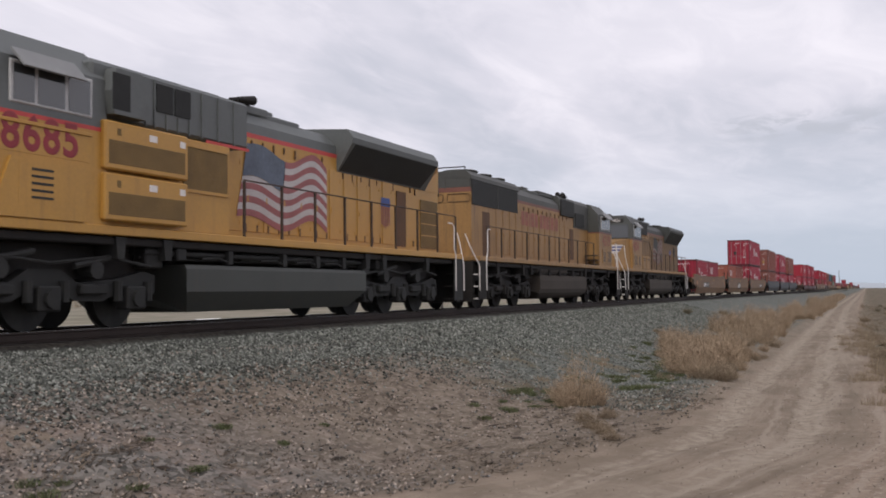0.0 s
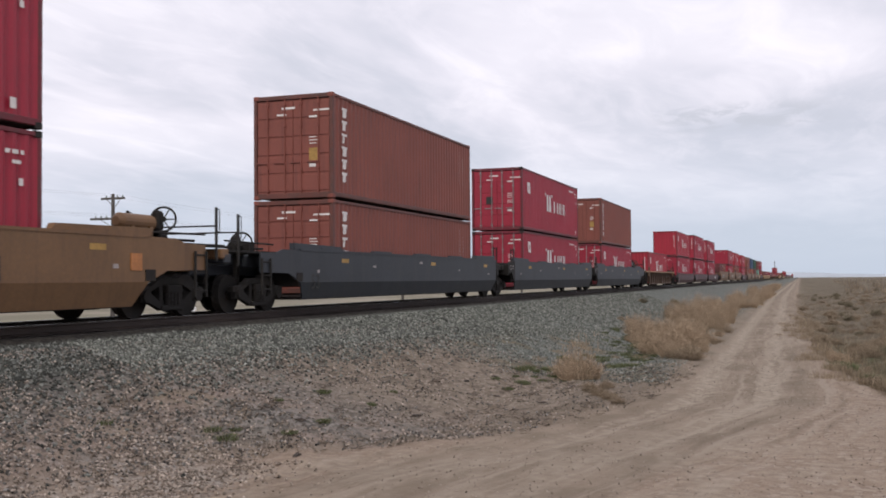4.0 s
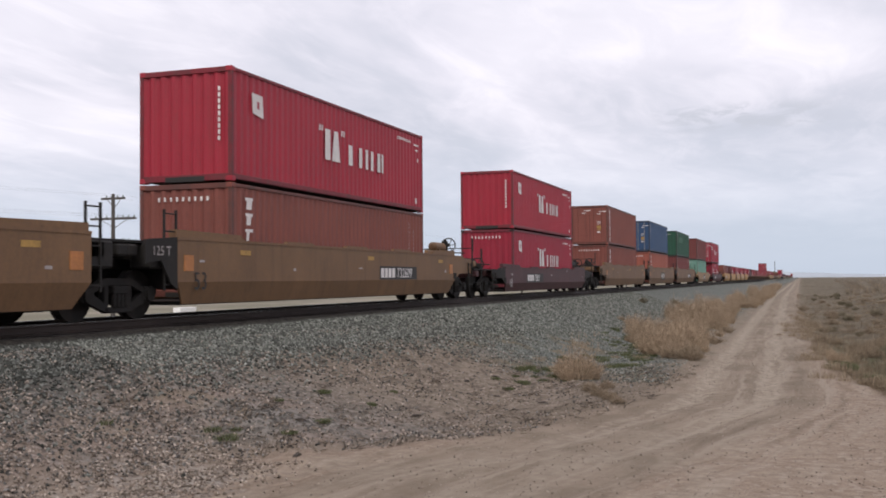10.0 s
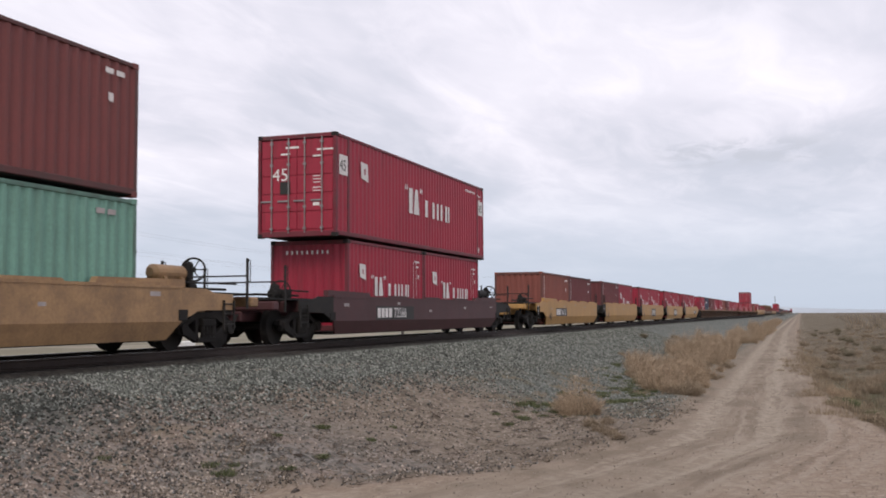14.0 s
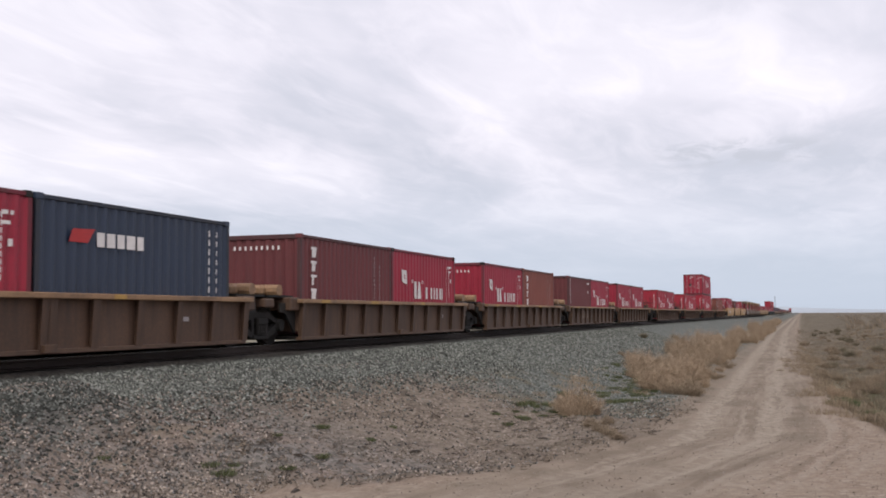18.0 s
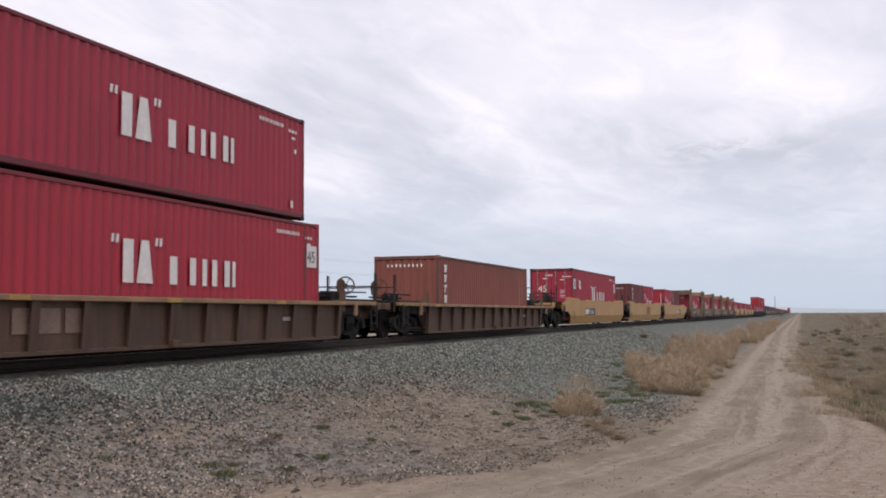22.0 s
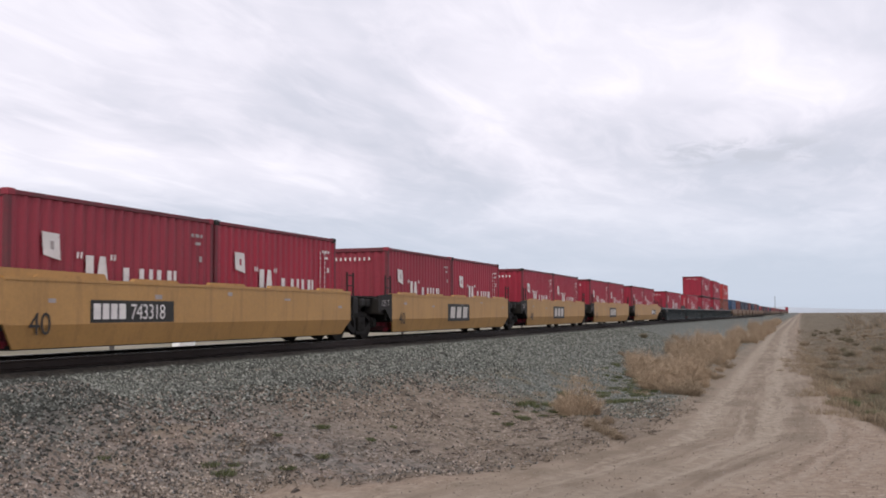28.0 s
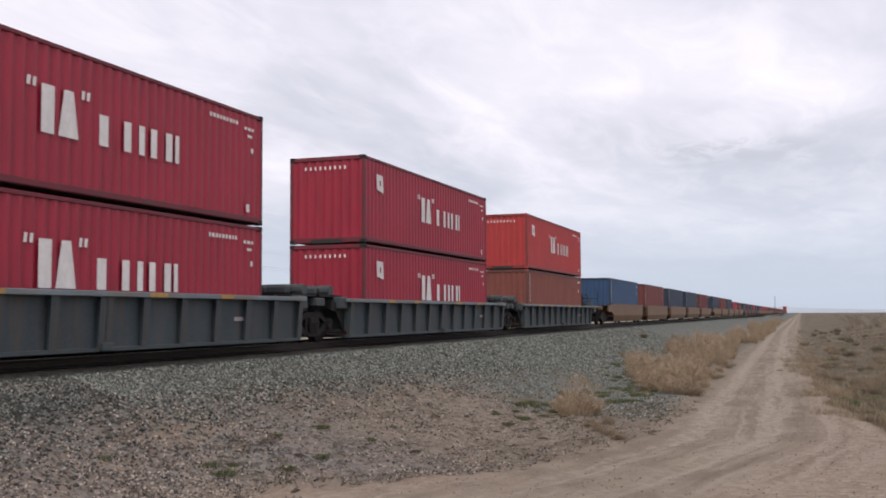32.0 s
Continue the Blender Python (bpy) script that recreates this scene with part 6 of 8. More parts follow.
# a dusty tan three-unit wagon
unit(-402.2, smooth_unit, "tan", 8.55, 1.60, 0.27, 9.85, True, False, size="53", code="732609", lw="dusty tan")
unit(-382.5, smooth_unit, "tan", 8.55, 1.60, 0.27, 9.85, False, False, logo=True, lw="dusty tan")
unit(-363.0, smooth_unit, "tan", 8.55, 1.60, 0.27, 9.85, False, True, size="53", code="732609", lw="dusty tan")
pair(-402.2, HIGH, "crimson", "faded", "line", "slanted")
pair(-382.5, HIGH, "salmon", "brown", "slanted", "plain")
put_box(-363.1, HIGH, L40, HC, "crimson", True, "line")
put_box(-363.1, HIGH + HC + 0.03, L40, HC, "crimson", True, "line")
# a slate blue three-unit wagon
for i, x in enumerate((-339.7, -319.7, -300.3)):
    unit(x, smooth_unit, "slate", 8.9 if i == 2 else 8.55, 1.50, 0.27, 9.85, i == 0, i == 2, size="53", lw="dark slate blue")
put_box(-339.7, HIGH, L40, STD, "brown", True, "upright")
put_box(-339.7, HIGH + STD + 0.03, L40, HC, "brown", True, "upright")
put_box(-319.7, HIGH, L40, STD, "crimson", True, "line")
put_box(-319.7, HIGH + STD + 0.03, L40, HC, "crimson", True, "line")
put_box(-300.3, HIGH, L40, STD, "crimson", True, "line")
put_box(-300.3, HIGH + STD + 0.03, L40, HC, "brown", True, "upright")
# a lone ribbed wagon
unit(-279.0, ribbed_unit, "rust", 7.25, 1.30, 0.28, 8.4, True, True, "rust")
put_box(-279.0, HIGH, L40, STD, "scarlet", False, "line")
# a maroon three-unit wagon
for i, x in enumerate((-258.0, -240.0, -221.8)):
    unit(x, smooth_unit, "maroon", 7.9, 1.12, 0.22, 9.05, i == 0, i == 2, code="9087" if i == 2 else "", size="48", lw="dark maroon")
for i, (x, z2) in enumerate(((-258.0, STD), (-239.9, STD), (-221.8, HC))):
    put_box(x, HIGH, L45 if i == 1 else L40, STD, ("crimson", "crimson", "crimson")[i], False, "line45" if i == 1 else "line")
    put_box(x, HIGH + STD + 0.03, L40, STD if i == 0 else HC, ("scarlet", "crimson", "crimson")[i], False, "line")
# a tan three-unit wagon
unit(-199.1, smooth_unit, "tan", 8.55, 1.60, 0.27, 9.85, True, False, size="53", code="732609", lw="dusty tan")
unit(-179.5, smooth_unit, "tan", 8.55, 1.60, 0.27, 9.85, False, False, logo=True, lw="dusty tan")
unit(-159.8, smooth_unit, "tan", 8.55, 1.60, 0.27, 9.85, False, True, size="53", code="732609", lw="dusty tan")
pair(-199.1, HIGH, "maroon", "brown", "plain", "upright")
put_box(-179.65, HIGH, L40, STD, "crimson", False, "line")
put_box(-179.65, HIGH + STD + 0.03, L40, STD, "crimson", False, "line")
put_box(-159.75, HIGH, L40, STD, "brown", False, "upright")
put_box(-159.75, HIGH + STD + 0.03, L40, STD, "scarlet", False, "line")
# a lone maroon wagon
unit(-136.3, smooth_unit, "maroon", 8.3, 1.22, 0.22, 9.8, True, True, code="70051", size="48", lw="dark maroon")
put_box(-136.2, HIGH, L40, STD, "crimson", False, "line")
put_box(-136.2, HIGH + STD + 0.03, L40, STD, "scarlet", False, "line")
# a tan three-unit wagon with brown, blue and green boxes
unit(-112.8, smooth_unit, "tan", 8.55, 1.60, 0.27, 9.85, True, False, size="53", lw="dusty tan")
unit(-93.1, smooth_unit, "tan", 8.55, 1.60, 0.27, 9.85, False, False, logo=True, lw="dusty tan")
unit(-73.4, smooth_unit, "tan", 8.55, 1.60, 0.27, 9.85, False, True, size="53", code="726142", lw="dusty tan")
put_box(-112.8, HIGH, L40, STD, "brown", False, "upright")
put_box(-112.8, HIGH + STD + 0.03, L40, STD, "brown", True, "upright")
put_box(-93.15, HIGH, L40, STD, "salmon", False, "upright")
put_box(-93.15, HIGH + STD + 0.03, L40, STD, "blue", True, "plain")
put_box(-73.4, HIGH, L40, STD, "russet", False, "plain")
put_box(-73.4, HIGH + STD + 0.03, L40, STD, "green", False, "patch")
# two lone wagons
unit(-51.7, smooth_unit, "mustard", 7.2, 1.30, 0.25, 8.7, True, True, logo=True, lw="stained mustard yellow")
put_box(-51.7, HIGH, L40, STD, "mint", False, "patch")
put_box(-51.7, HIGH + STD + 0.03, L40, STD, "russet", False, "plain")
unit(-29.9, smooth_unit, "maroon", 7.6, 1.22, 0.22, 8.6, True, True, code="72566", lw="dark maroon")
pair(-29.9, LOW + 0.05, "crimson", "crimson")
put_box(-29.9, LOW + 0.08 + STD, L45, HC, "crimson", True, "line45")
# a yellow five-unit wagon with short wells
for i, x in enumerate((-7.2, 8.7, 24.4, 40.0, 55.7)):
    unit(x, smooth_unit, "yellow", 6.45, 1.34, 0.20, 7.87, i == 0, i == 4, size="40", code="743318" if i in (0, 4) else "", logo=i == 2 or i == 3, lw="faded yellow")
    pair(x, LOW, *(("brown", "maroon", "plain", "plain"), ("maroon", "faded", "plain", "line"), ("crimson", "crimson"), ("crimson", "crimson"), ("faded", "crimson"))[i])
# a ribbed five-unit wagon
for i, x in enumerate((75.6, 91.2, 107.0, 122.8, 138.4)):
    unit(x, ribbed_unit, "rust", 6.45, 1.12, 0.16, 7.87, i == 0, i == 4, "rust", logo=i == 3)
    pair(x, LOW, *(("crimson", "navy", "line", "leaser"), ("maroon", "crimson", "upright", "line"), ("crimson", "brown", "line", "upright"),
                   ("maroon", "crimson", "plain", "line"), ("crimson", "crimson"))[i])
# four lone ribbed wagons
for x in (159.3, 181.4, 203.5, 225.9):
    unit(x, ribbed_unit, "rust", 7.75, 1.08, 0.14, 9.1, True, True, "rust", logo=x == 203.5)
pair(159.3, LOW, "scarlet", "crimson")
put_box(181.4, LOW, L40, STD, "scarlet", False, "line")
put_box(203.6, LOW, L45, HC, "scarlet", False, "line45")
put_box(203.5, LOW + HC + 0.03, L40, STD, "crimson", True, "line")
put_box(225.9, LOW, L40, STD, "brown", False, "upright")
# a yellow three-unit wagon
unit(248.7, smooth_unit, "yellow", 8.55, 1.44, 0.18, 9.85, True, False, size="53", code="766504", lw="mustard yellow")
unit(268.7, smooth_unit, "yellow", 8.55, 1.44, 0.18, 9.85, False, False, size="53", logo=True, lw="mustard yellow")
unit(288.4, smooth_unit, "yellow", 8.55, 1.44, 0.18, 9.85, False, True, size="53", code="766504", lw="mustard yellow")
put_box(248.9, HIGH, L45, HC, "crimson", True, "line45")
pair(268.7, HIGH, "maroon", "crimson", "upright", "line")
pair(288.3, HIGH, "scarlet", "maroon", "line", "upright")
# the older five-unit wagon with portal ends
for i, x in enumerate((310.5, 326.3, 342.1, 357.8, 373.5)):
    unit(x, bulkhead_unit, 6.75, 1.25, 0.14, 7.87, i == 0, i == 4)
    put_box(x, LOW, L40, STD, "faded" if i % 2 else "crimson", False, "line")
# a yellow five-unit wagon
for i, x in enumerate((392.6, 408.5, 424.6, 440.4, 456.3)):
    unit(x, smooth_unit, "yellow", 6.45, 1.34, 0.20, 7.9, i == 0, i == 4, size="40", code="743318" if i in (0, 4) else "", logo=0 < i < 4, lw="faded yellow")
    pair(x, LOW, *(("faded", "crimson"), ("faded", "crimson"), ("crimson", "crimson"), ("crimson", "crimson"), ("crimson", "crimson"))[i])
# a blue-grey ribbed five-unit wagon
for i, x in enumerate((477.2, 495.5, 514.0, 532.15, 550.9)):
    unit(x, ribbed_unit, "teal", 7.6, 1.17, 0.15, 9.15, i == 0, i == 4, "blue", lw="weathered blue-grey")
    put_box(x, LOW, L40, STD, ("crimson", "scarlet", "crimson", "crimson", "brown")[i], False, "plain" if i == 4 else "line")
    if i > 1:
        put_box(x, LOW + STD + 0.03, L40, STD, ("crimson", "crimson", "orange")[i - 2], False, "line")
# the far tail: short-well units with single boxes, then a stack and the last wagon
tail = random.Random(11)
x, i = 572.6, 0
row = ["blue", "russet", "navy", "navy", "maroon", "navy", "russet", "navy", "crimson", "maroon", "navy", "maroon"]
while x < 1400:
    five = i % 5
    unit(x, smooth_unit, "tan" if (i // 5) % 3 < 2 else "rust", 6.45, 1.34, 0.20, 7.87, five == 0, five == 4, mini=True, lw="dusty tan")
    colour = row[i] if i < len(row) else tail.choice(["maroon", "brown", "faded", "navy", "crimson", "maroon"])
    put_box(x, LOW, L40, HC if i < 8 else STD, colour, False, "plain", False)
    i += 1
    x += 15.75 if five < 4 else 19.8
for k in range(3):
    unit(x, smooth_unit, "tan", 6.45, 1.34, 0.20, 7.87, k == 0, k == 2, mini=True, lw="dusty tan")
    put_box(x, LOW, L40, STD, "crimson", False, "plain", False)
    put_box(x, LOW + STD + 0.03, L40, HC, "crimson", False, "plain", False)
    x += 15.75
# ---------------------------------------------------------------- ground, track bed and dirt road
BED_TOP, FIELD = -0.30, -1.83


def smooth(a, b, x):
    k = np.clip((x - a) / (b - a), 0, 1)
    return k * k * (3 - 2 * k)


def lumps(x, y, s, seed):
    """Soft, cheap, repeatable unevenness between -1 and 1."""
    return (np.sin(x * s + seed) * np.cos(y * s * 1.3 - seed * 2) + 0.5 * np.sin(x * s * 2.3 - y * s * 1.9 + seed * 3) + 0.3 * np.sin(x * s * 4.7 + y * s * 5.3 + seed)) / 1.8


TOE_X = (0, 10, 12.0, 13.3, 14.4, 16, 19, 21.8, 28, 60)
TOE_D = (4.6, 4.8, 5.2, 5.9, 7.1, 8.5, 9.3, 10.0, 10.4, 10.4)
GREY_X = (0, 12.8, 18.5, 24, 30, 34, 40, 90)
GREY_D = (2.4, 2.6, 3.0, 3.3, 3.6, 4.6, 5.6, 6.4)
EDGE_X = (10, 18, 23.5, 26.4, 36, 57, 100, 300)
EDGE_Y = (-9.0, -3.0, -1.5, -1.0, -0.15, 0.5, 0.8, 1.0)


def road_mid(x):
    x = np.asarray(x, float)
    return 1.45 + 1.3 * np.clip((x - 23) / 117, 0, 1) + 0.25 * np.clip(22 - x, 0, 14)


def edge_right(x):
    """Where the road's right shoulder breaks off towards the field."""
    return np.interp(np.asarray(x, float), EDGE_X, EDGE_Y)


def ground_z(x, y):
    x, y = np.asarray(x, float), np.asarray(y, float)
    d = np.abs(y - TRACK_Y)
    toe = np.clip(np.interp(x, TOE_X, TOE_D), 5.0, 6.8) + 0.35 * lumps(x, y * 0, 0.23, 1.0)
    k = np.clip((d - 1.55) / (toe - 1.55), 0, 1)
    z = BED_TOP + (FIELD - BED_TOP) * (0.85 * k + 0.15 * smooth(0, 1, k))
    z = z + 0.115 * (1 - smooth(1.36, 1.50, d))
    z = z + np.where(d > 1.5, 0.040, 0.004) * lumps(x, y, 1.9, 2.0) * np.minimum(1, d / 3) * (1 - 0.75 * smooth(7.5, 9.5, d))
    z = z + 0.03 * lumps(x, y, 4.1, 5.0) * smooth(2.2, 3.2, d) * (1 - smooth(6.5, 8.5, d))
    away = smooth(5.0, 8.0, d)
    z = z + away * 0.05 * lumps(x, y, 0.35, 4.0)
    # wheel ruts of the dirt road and its soft shoulders
    mid = road_mid(x)
    for off in (-0.72, 0.72):
        z = z - 0.07 * np.exp(-((y - mid - off) / 0.26) ** 2) * smooth(9, 20, x)
    z = z + 0.16 * np.exp(-((y - mid - 2.1) / 0.7) ** 2) * smooth(24, 34, x)
    # beyond the right shoulder a shallow ditch, then the open field in low hummocks
    e = edge_right(x) - y
    z = z - 0.38 * smooth(0.0, 1.6, e) * (1 - 0.8 * smooth(4, 11, e)) * smooth(14, 22, x)
    z = z + 0.09 * lumps(x, y, 2.3, 9.0) * np.exp(-((e - 0.4) / 1.1) ** 2) * smooth(18, 26, x)
    right = smooth(5, 14, e)
    z = z + right * (0.26 * lumps(x, y, 0.14, 6.0) + 0.14 * lumps(x, y, 0.45, 8.0) + 0.35)
    far = smooth(60, 600, np.hypot(x, y))
    z = z * (1 - 0.55 * far) + far * (0.4 * lumps(x, y, 0.013, 3.0) - 0.9)
    return z


def spaced(lo, hi, near, step, grow):
    """Grid lines that are dense about near and widen away from it."""
    a, out_ = near, [near]
    s = step
    while a < hi:
        a += s
        s *= grow
        out_.append(min(a, hi))
    a, s = near, step
    while a > lo:
        a -= s
        s *= grow
        out_.insert(0, max(a, lo))
    return np.array(sorted(set(out_)))


def sheet(name, xs, ys, zf, material):
    gx, gy = np.meshgrid(xs, ys, indexing="ij")
    v = np.stack([gx, gy, zf(gx, gy)], -1).reshape(-1, 3)
    n = len(ys)
    i = np.arange((len(xs) - 1) * (n - 1))
    a = (i // (n - 1)) * n + i % (n - 1)
    me = bpy.data.meshes.new(name)
    me.from_pydata(v.tolist(), [], np.stack([a, a + n, a + n + 1, a + 1], -1).tolist())
    me.materials.append(material)
    me.polygons.foreach_set("use_smooth", [True] * len(me.polygons))
    return new(name, me)


def ground_material():
    m = bpy.data.materials.new("gravel_sand_and_scrub_ground")
    m.use_nodes = True
    t = m.node_tree
    b = t.nodes["Principled BSDF"]
    b.inputs["Roughness"].default_value = 0.95
    b.inputs["Specular IOR Level"].default_value = 0.2

    def node(kind, **kw):
        n = t.nodes.new(kind)
        for k, v in kw.items():
            n.inputs[k].default_value = v
        return n

    def math_n(op, a, c=None):
        n = t.nodes.new("ShaderNodeMath")
        n.operation = op
        for i, q in enumerate((a, c)):
            if q is None:
                continue
            if isinstance(q, (int, float)):
                n.inputs[i].default_value = q
            else:
                t.links.new(q, n.inputs[i])
        return n.outputs[0]

    def rng(src, lo, hi, a=0.0, c=1.0):
        n = t.nodes.new("ShaderNodeMapRange")
        n.interpolation_type = "SMOOTHSTEP"
        for k, v in (("From Min", lo), ("From Max", hi), ("To Min", a), ("To Max", c)):
            n.inputs[k].default_value = v
        t.links.new(src, n.inputs[0])
        return n.outputs[0]

    def mix(fac, a, c):
        n = t.nodes.new("ShaderNodeMix")
        n.data_type = "RGBA"
        t.links.new(fac, n.inputs[0])
        for i, q in ((6, a), (7, c)):
            if isinstance(q, tuple):
                n.inputs[i].default_value = (*q, 1)
            else:
                t.links.new(q, n.inputs[i])
        return n.outputs[2]

    co_ = node("ShaderNodeTexCoord")
    sp = node("ShaderNodeSeparateXYZ")
    t.links.new(co_.outputs["Object"], sp.inputs[0])
    x, y = sp.outputs[0], sp.outputs[1]

    def noise_n(scale, detail=5, rough=0.6):
        n = node("ShaderNodeTexNoise", Scale=scale, Detail=detail, Roughness=rough)
        t.links.new(co_.outputs["Object"], n.inputs["Vector"])
        return n.outputs[0]

    wide, mid_n, fine_n, tiny = noise_n(0.12), noise_n(0.7), noise_n(5.0, 6), noise_n(38.0, 4)
    vor = node("ShaderNodeTexVoronoi", Scale=12.0)
    t.links.new(co_.outputs["Object"], vor.inputs["Vector"])
    sc = t.nodes.new("ShaderNodeSeparateColor")
    t.links.new(vor.outputs["Color"], sc.inputs[0])

    def ramp(src, xs_, vs, full):
        """A value that follows a few break points along src."""
        n = t.nodes.new("ShaderNodeValToRGB")
        span = xs_[-1] - xs_[0]
        t.links.new(math_n("DIVIDE", math_n("SUBTRACT", src, xs_[0]), span), n.inputs[0])
        el_ = n.color_ramp.elements
        el_[0].position, el_[1].position = 0.0, 1.0
        el_[0].color, el_[1].color = (vs[0] / full,) * 3 + (1,), (vs[-1] / full,) * 3 + (1,)
        for q, v in list(zip(xs_, vs))[1:-1]:
            el_.new((q - xs_[0]) / span).color = (v / full,) * 3 + (1,)
        return math_n("MULTIPLY", n.outputs[0], full)

    K = 0.95
    tone = lambda r_, g_, b_: (0.93 * K * r_, 0.93 * K * g_, 0.90 * K * b_)
    grey = mix(sc.outputs[0], tone(0.060, 0.066, 0.060), tone(0.22, 0.23, 0.215))
    grey = mix(rng(mid_n, 0.35, 0.70), grey, mix(sc.outputs[1], tone(0.10, 0.105, 0.096), tone(0.215, 0.222, 0.212)))
    pink = mix(sc.outputs[1], tone(0.11, 0.088, 0.080), tone(0.36, 0.30, 0.27))
    pink = mix(rng(fine_n, 0.40, 0.56), pink, mix(rng(tiny, 0.4, 0.6), tone(0.195, 0.150, 0.126), tone(0.27, 0.213, 0.180)))
    sand = mix(rng(fine_n, 0.3, 0.7), tone(0.255, 0.190, 0.148), tone(0.35, 0.272, 0.216))
    sand = mix(rng(tiny, 0.54, 0.68), sand, tone(0.165, 0.122, 0.098))
    sand = mix(rng(sc.outputs[2], 0.80, 0.95, 0.0, 0.55), sand, tone(0.42, 0.35, 0.30))
    pale = mix(rng(fine_n, 0.3, 0.7), tone(0.29, 0.235, 0.19), tone(0.40, 0.335, 0.275))
    pale = mix(rng(tiny, 0.6, 0.8), pale, tone(0.26, 0.21, 0.17))
    scrub = mix(rng(fine_n, 0.40, 0.60), tone(0.065, 0.056, 0.040), tone(0.20, 0.158, 0.112))
    scrub = mix(rng(wide, 0.40, 0.60), scrub, mix(rng(mid_n, 0.4, 0.6), tone(0.10, 0.083, 0.058), tone(0.225, 0.18, 0.132)))
    d = math_n("ABSOLUTE", math_n("SUBTRACT", y, TRACK_Y))
    wob = math_n("MULTIPLY", math_n("SUBTRACT", mid_n, 0.5), 4.2)
    wob2 = math_n("MULTIPLY", math_n("SUBTRACT", fine_n, 0.5), 3.0)
    dd = math_n("ADD", d, math_n("ADD", wob, wob2))
    from_grey = math_n("SUBTRACT", dd, ramp(x, GREY_X, GREY_D, 12.0))
    from_toe = math_n("SUBTRACT", math_n("ADD", d, math_n("MULTIPLY", wob, 0.3)), ramp(x, TOE_X, TOE_D, 12.0))
    # The crushed stone grows darker towards the near end, from x = 30 to 15.
    grey = mix(rng(math_n("ADD", x, math_n("MULTIPLY", wob, 2.0)), 15.0, 30.0), mix(sc.outputs[0], tone(0.035, 0.036, 0.033), tone(0.14, 0.145, 0.135)), grey)
    # Within about 1.5 m of the track's centre line the bed is dark brown.
    bed_dark = mix(sc.outputs[2], tone(0.018, 0.016, 0.015), tone(0.06, 0.052, 0.045))
    col = mix(rng(math_n("ADD", d, math_n("MULTIPLY", wob2, 0.06)), 1.42, 1.62), bed_dark, grey)
    # further off the lower slope is gravelly earth grown over with dry grass
    pink = mix(rng(noise_n(1.3, 4), 0.50, 0.66, 0.0, 0.5), pink, mix(rng(tiny, 0.35, 0.65), tone(0.19, 0.15, 0.11), tone(0.30, 0.245, 0.185)))
    slip = node("ShaderNodeTexNoise", Scale=1.0, Detail=6.0, Roughness=0.7)
    slip_map = node("ShaderNodeMapping")
    slip_map.inputs["Rotation"].default_value = (0, 0, 0.35)
    slip_map.inputs["Scale"].default_value = (1.1, 3.4, 1.0)
    t.links.new(co_.outputs["Object"], slip_map.inputs[0])
    t.links.new(slip_map.outputs[0], slip.inputs["Vector"])
    earth = mix(rng(fine_n, 0.35, 0.65), tone(0.165, 0.133, 0.107), tone(0.240, 0.196, 0.160))
    earth = mix(rng(slip.outputs[0], 0.50, 0.62, 0.0, 0.75), earth, tone(0.105, 0.080, 0.062))
    earth = mix(rng(slip.outputs[0], 0.44, 0.34, 0.0, 0.6), earth, tone(0.30, 0.24, 0.195))
    earth = mix(rng(sc.outputs[0], 0.78, 0.90, 0.0, 0.6), earth, tone(0.34, 0.28, 0.24))
    stony = mix(rng(math_n("ADD", mid_n, math_n("MULTIPLY", fine_n, 0.4)), 0.60, 0.78), pink, mix(sc.outputs[0], tone(0.065, 0.062, 0.058), tone(0.26, 0.235, 0.22)))
    lower = mix(rng(math_n("ADD", x, math_n("MULTIPLY", wob, 1.2)), 14.5, 19.5), stony, earth)
    lower = mix(rng(math_n("ADD", x, wob), 24.5, 29.0), lower, mix(rng(mid_n, 0.46, 0.64), grey, mix(rng(slip.outputs[0], 0.4, 0.6), tone(0.19, 0.155, 0.115), tone(0.12, 0.105, 0.07))))
    col = mix(rng(from_grey, -0.7, 1.2), col, lower)
    col = mix(rng(from_toe, -0.9, 0.5), col, sand)
    # dark band along the bank's foot: its shadows and stubs put into the colour
    foot = math_n("MULTIPLY", rng(math_n("ABSOLUTE", math_n("ADD", from_toe, 0.5)), 0.25, 0.95, 1.0, 0.0), rng(math_n("ADD", fine_n, mid_n), 0.92, 1.12))
    col = mix(math_n("MULTIPLY", math_n("MULTIPLY", foot, rng(x, 12.5, 16.0)), 0.7), col, mix(rng(tiny, 0.4, 0.6), tone(0.10, 0.080, 0.058), tone(0.17, 0.132, 0.098)))
    mid_line = math_n("ADD", ramp(x, (0, 8, 22, 23, 140), (4.95, 4.95, 1.45, 1.45, 2.75), 6.0), 0.0)
    off = math_n("SUBTRACT", y, mid_line)
    offw = math_n("ADD", off, math_n("MULTIPLY", math_n("SUBTRACT", mid_n, 0.5), 0.55))
    aoff = math_n("ABSOLUTE", offw)
    # long tyre streaks that follow the road
    cmb = t.nodes.new("ShaderNodeCombineXYZ")
    t.links.new(math_n("MULTIPLY", x, 0.13), cmb.inputs[0])
    t.links.new(math_n("MULTIPLY", offw, 3.2), cmb.inputs[1])
    tyre = node("ShaderNodeTexNoise", Scale=1.0, Detail=6.0, Roughness=0.65)
    t.links.new(cmb.outputs[0], tyre.inputs["Vector"])
    rut = rng(math_n("ABSOLUTE", math_n("SUBTRACT", aoff, 0.72)), 0.10, 0.50, 1.0, 0.0)
    on_road = rng(aoff, 1.5, 2.2, 1.0, 0.0)
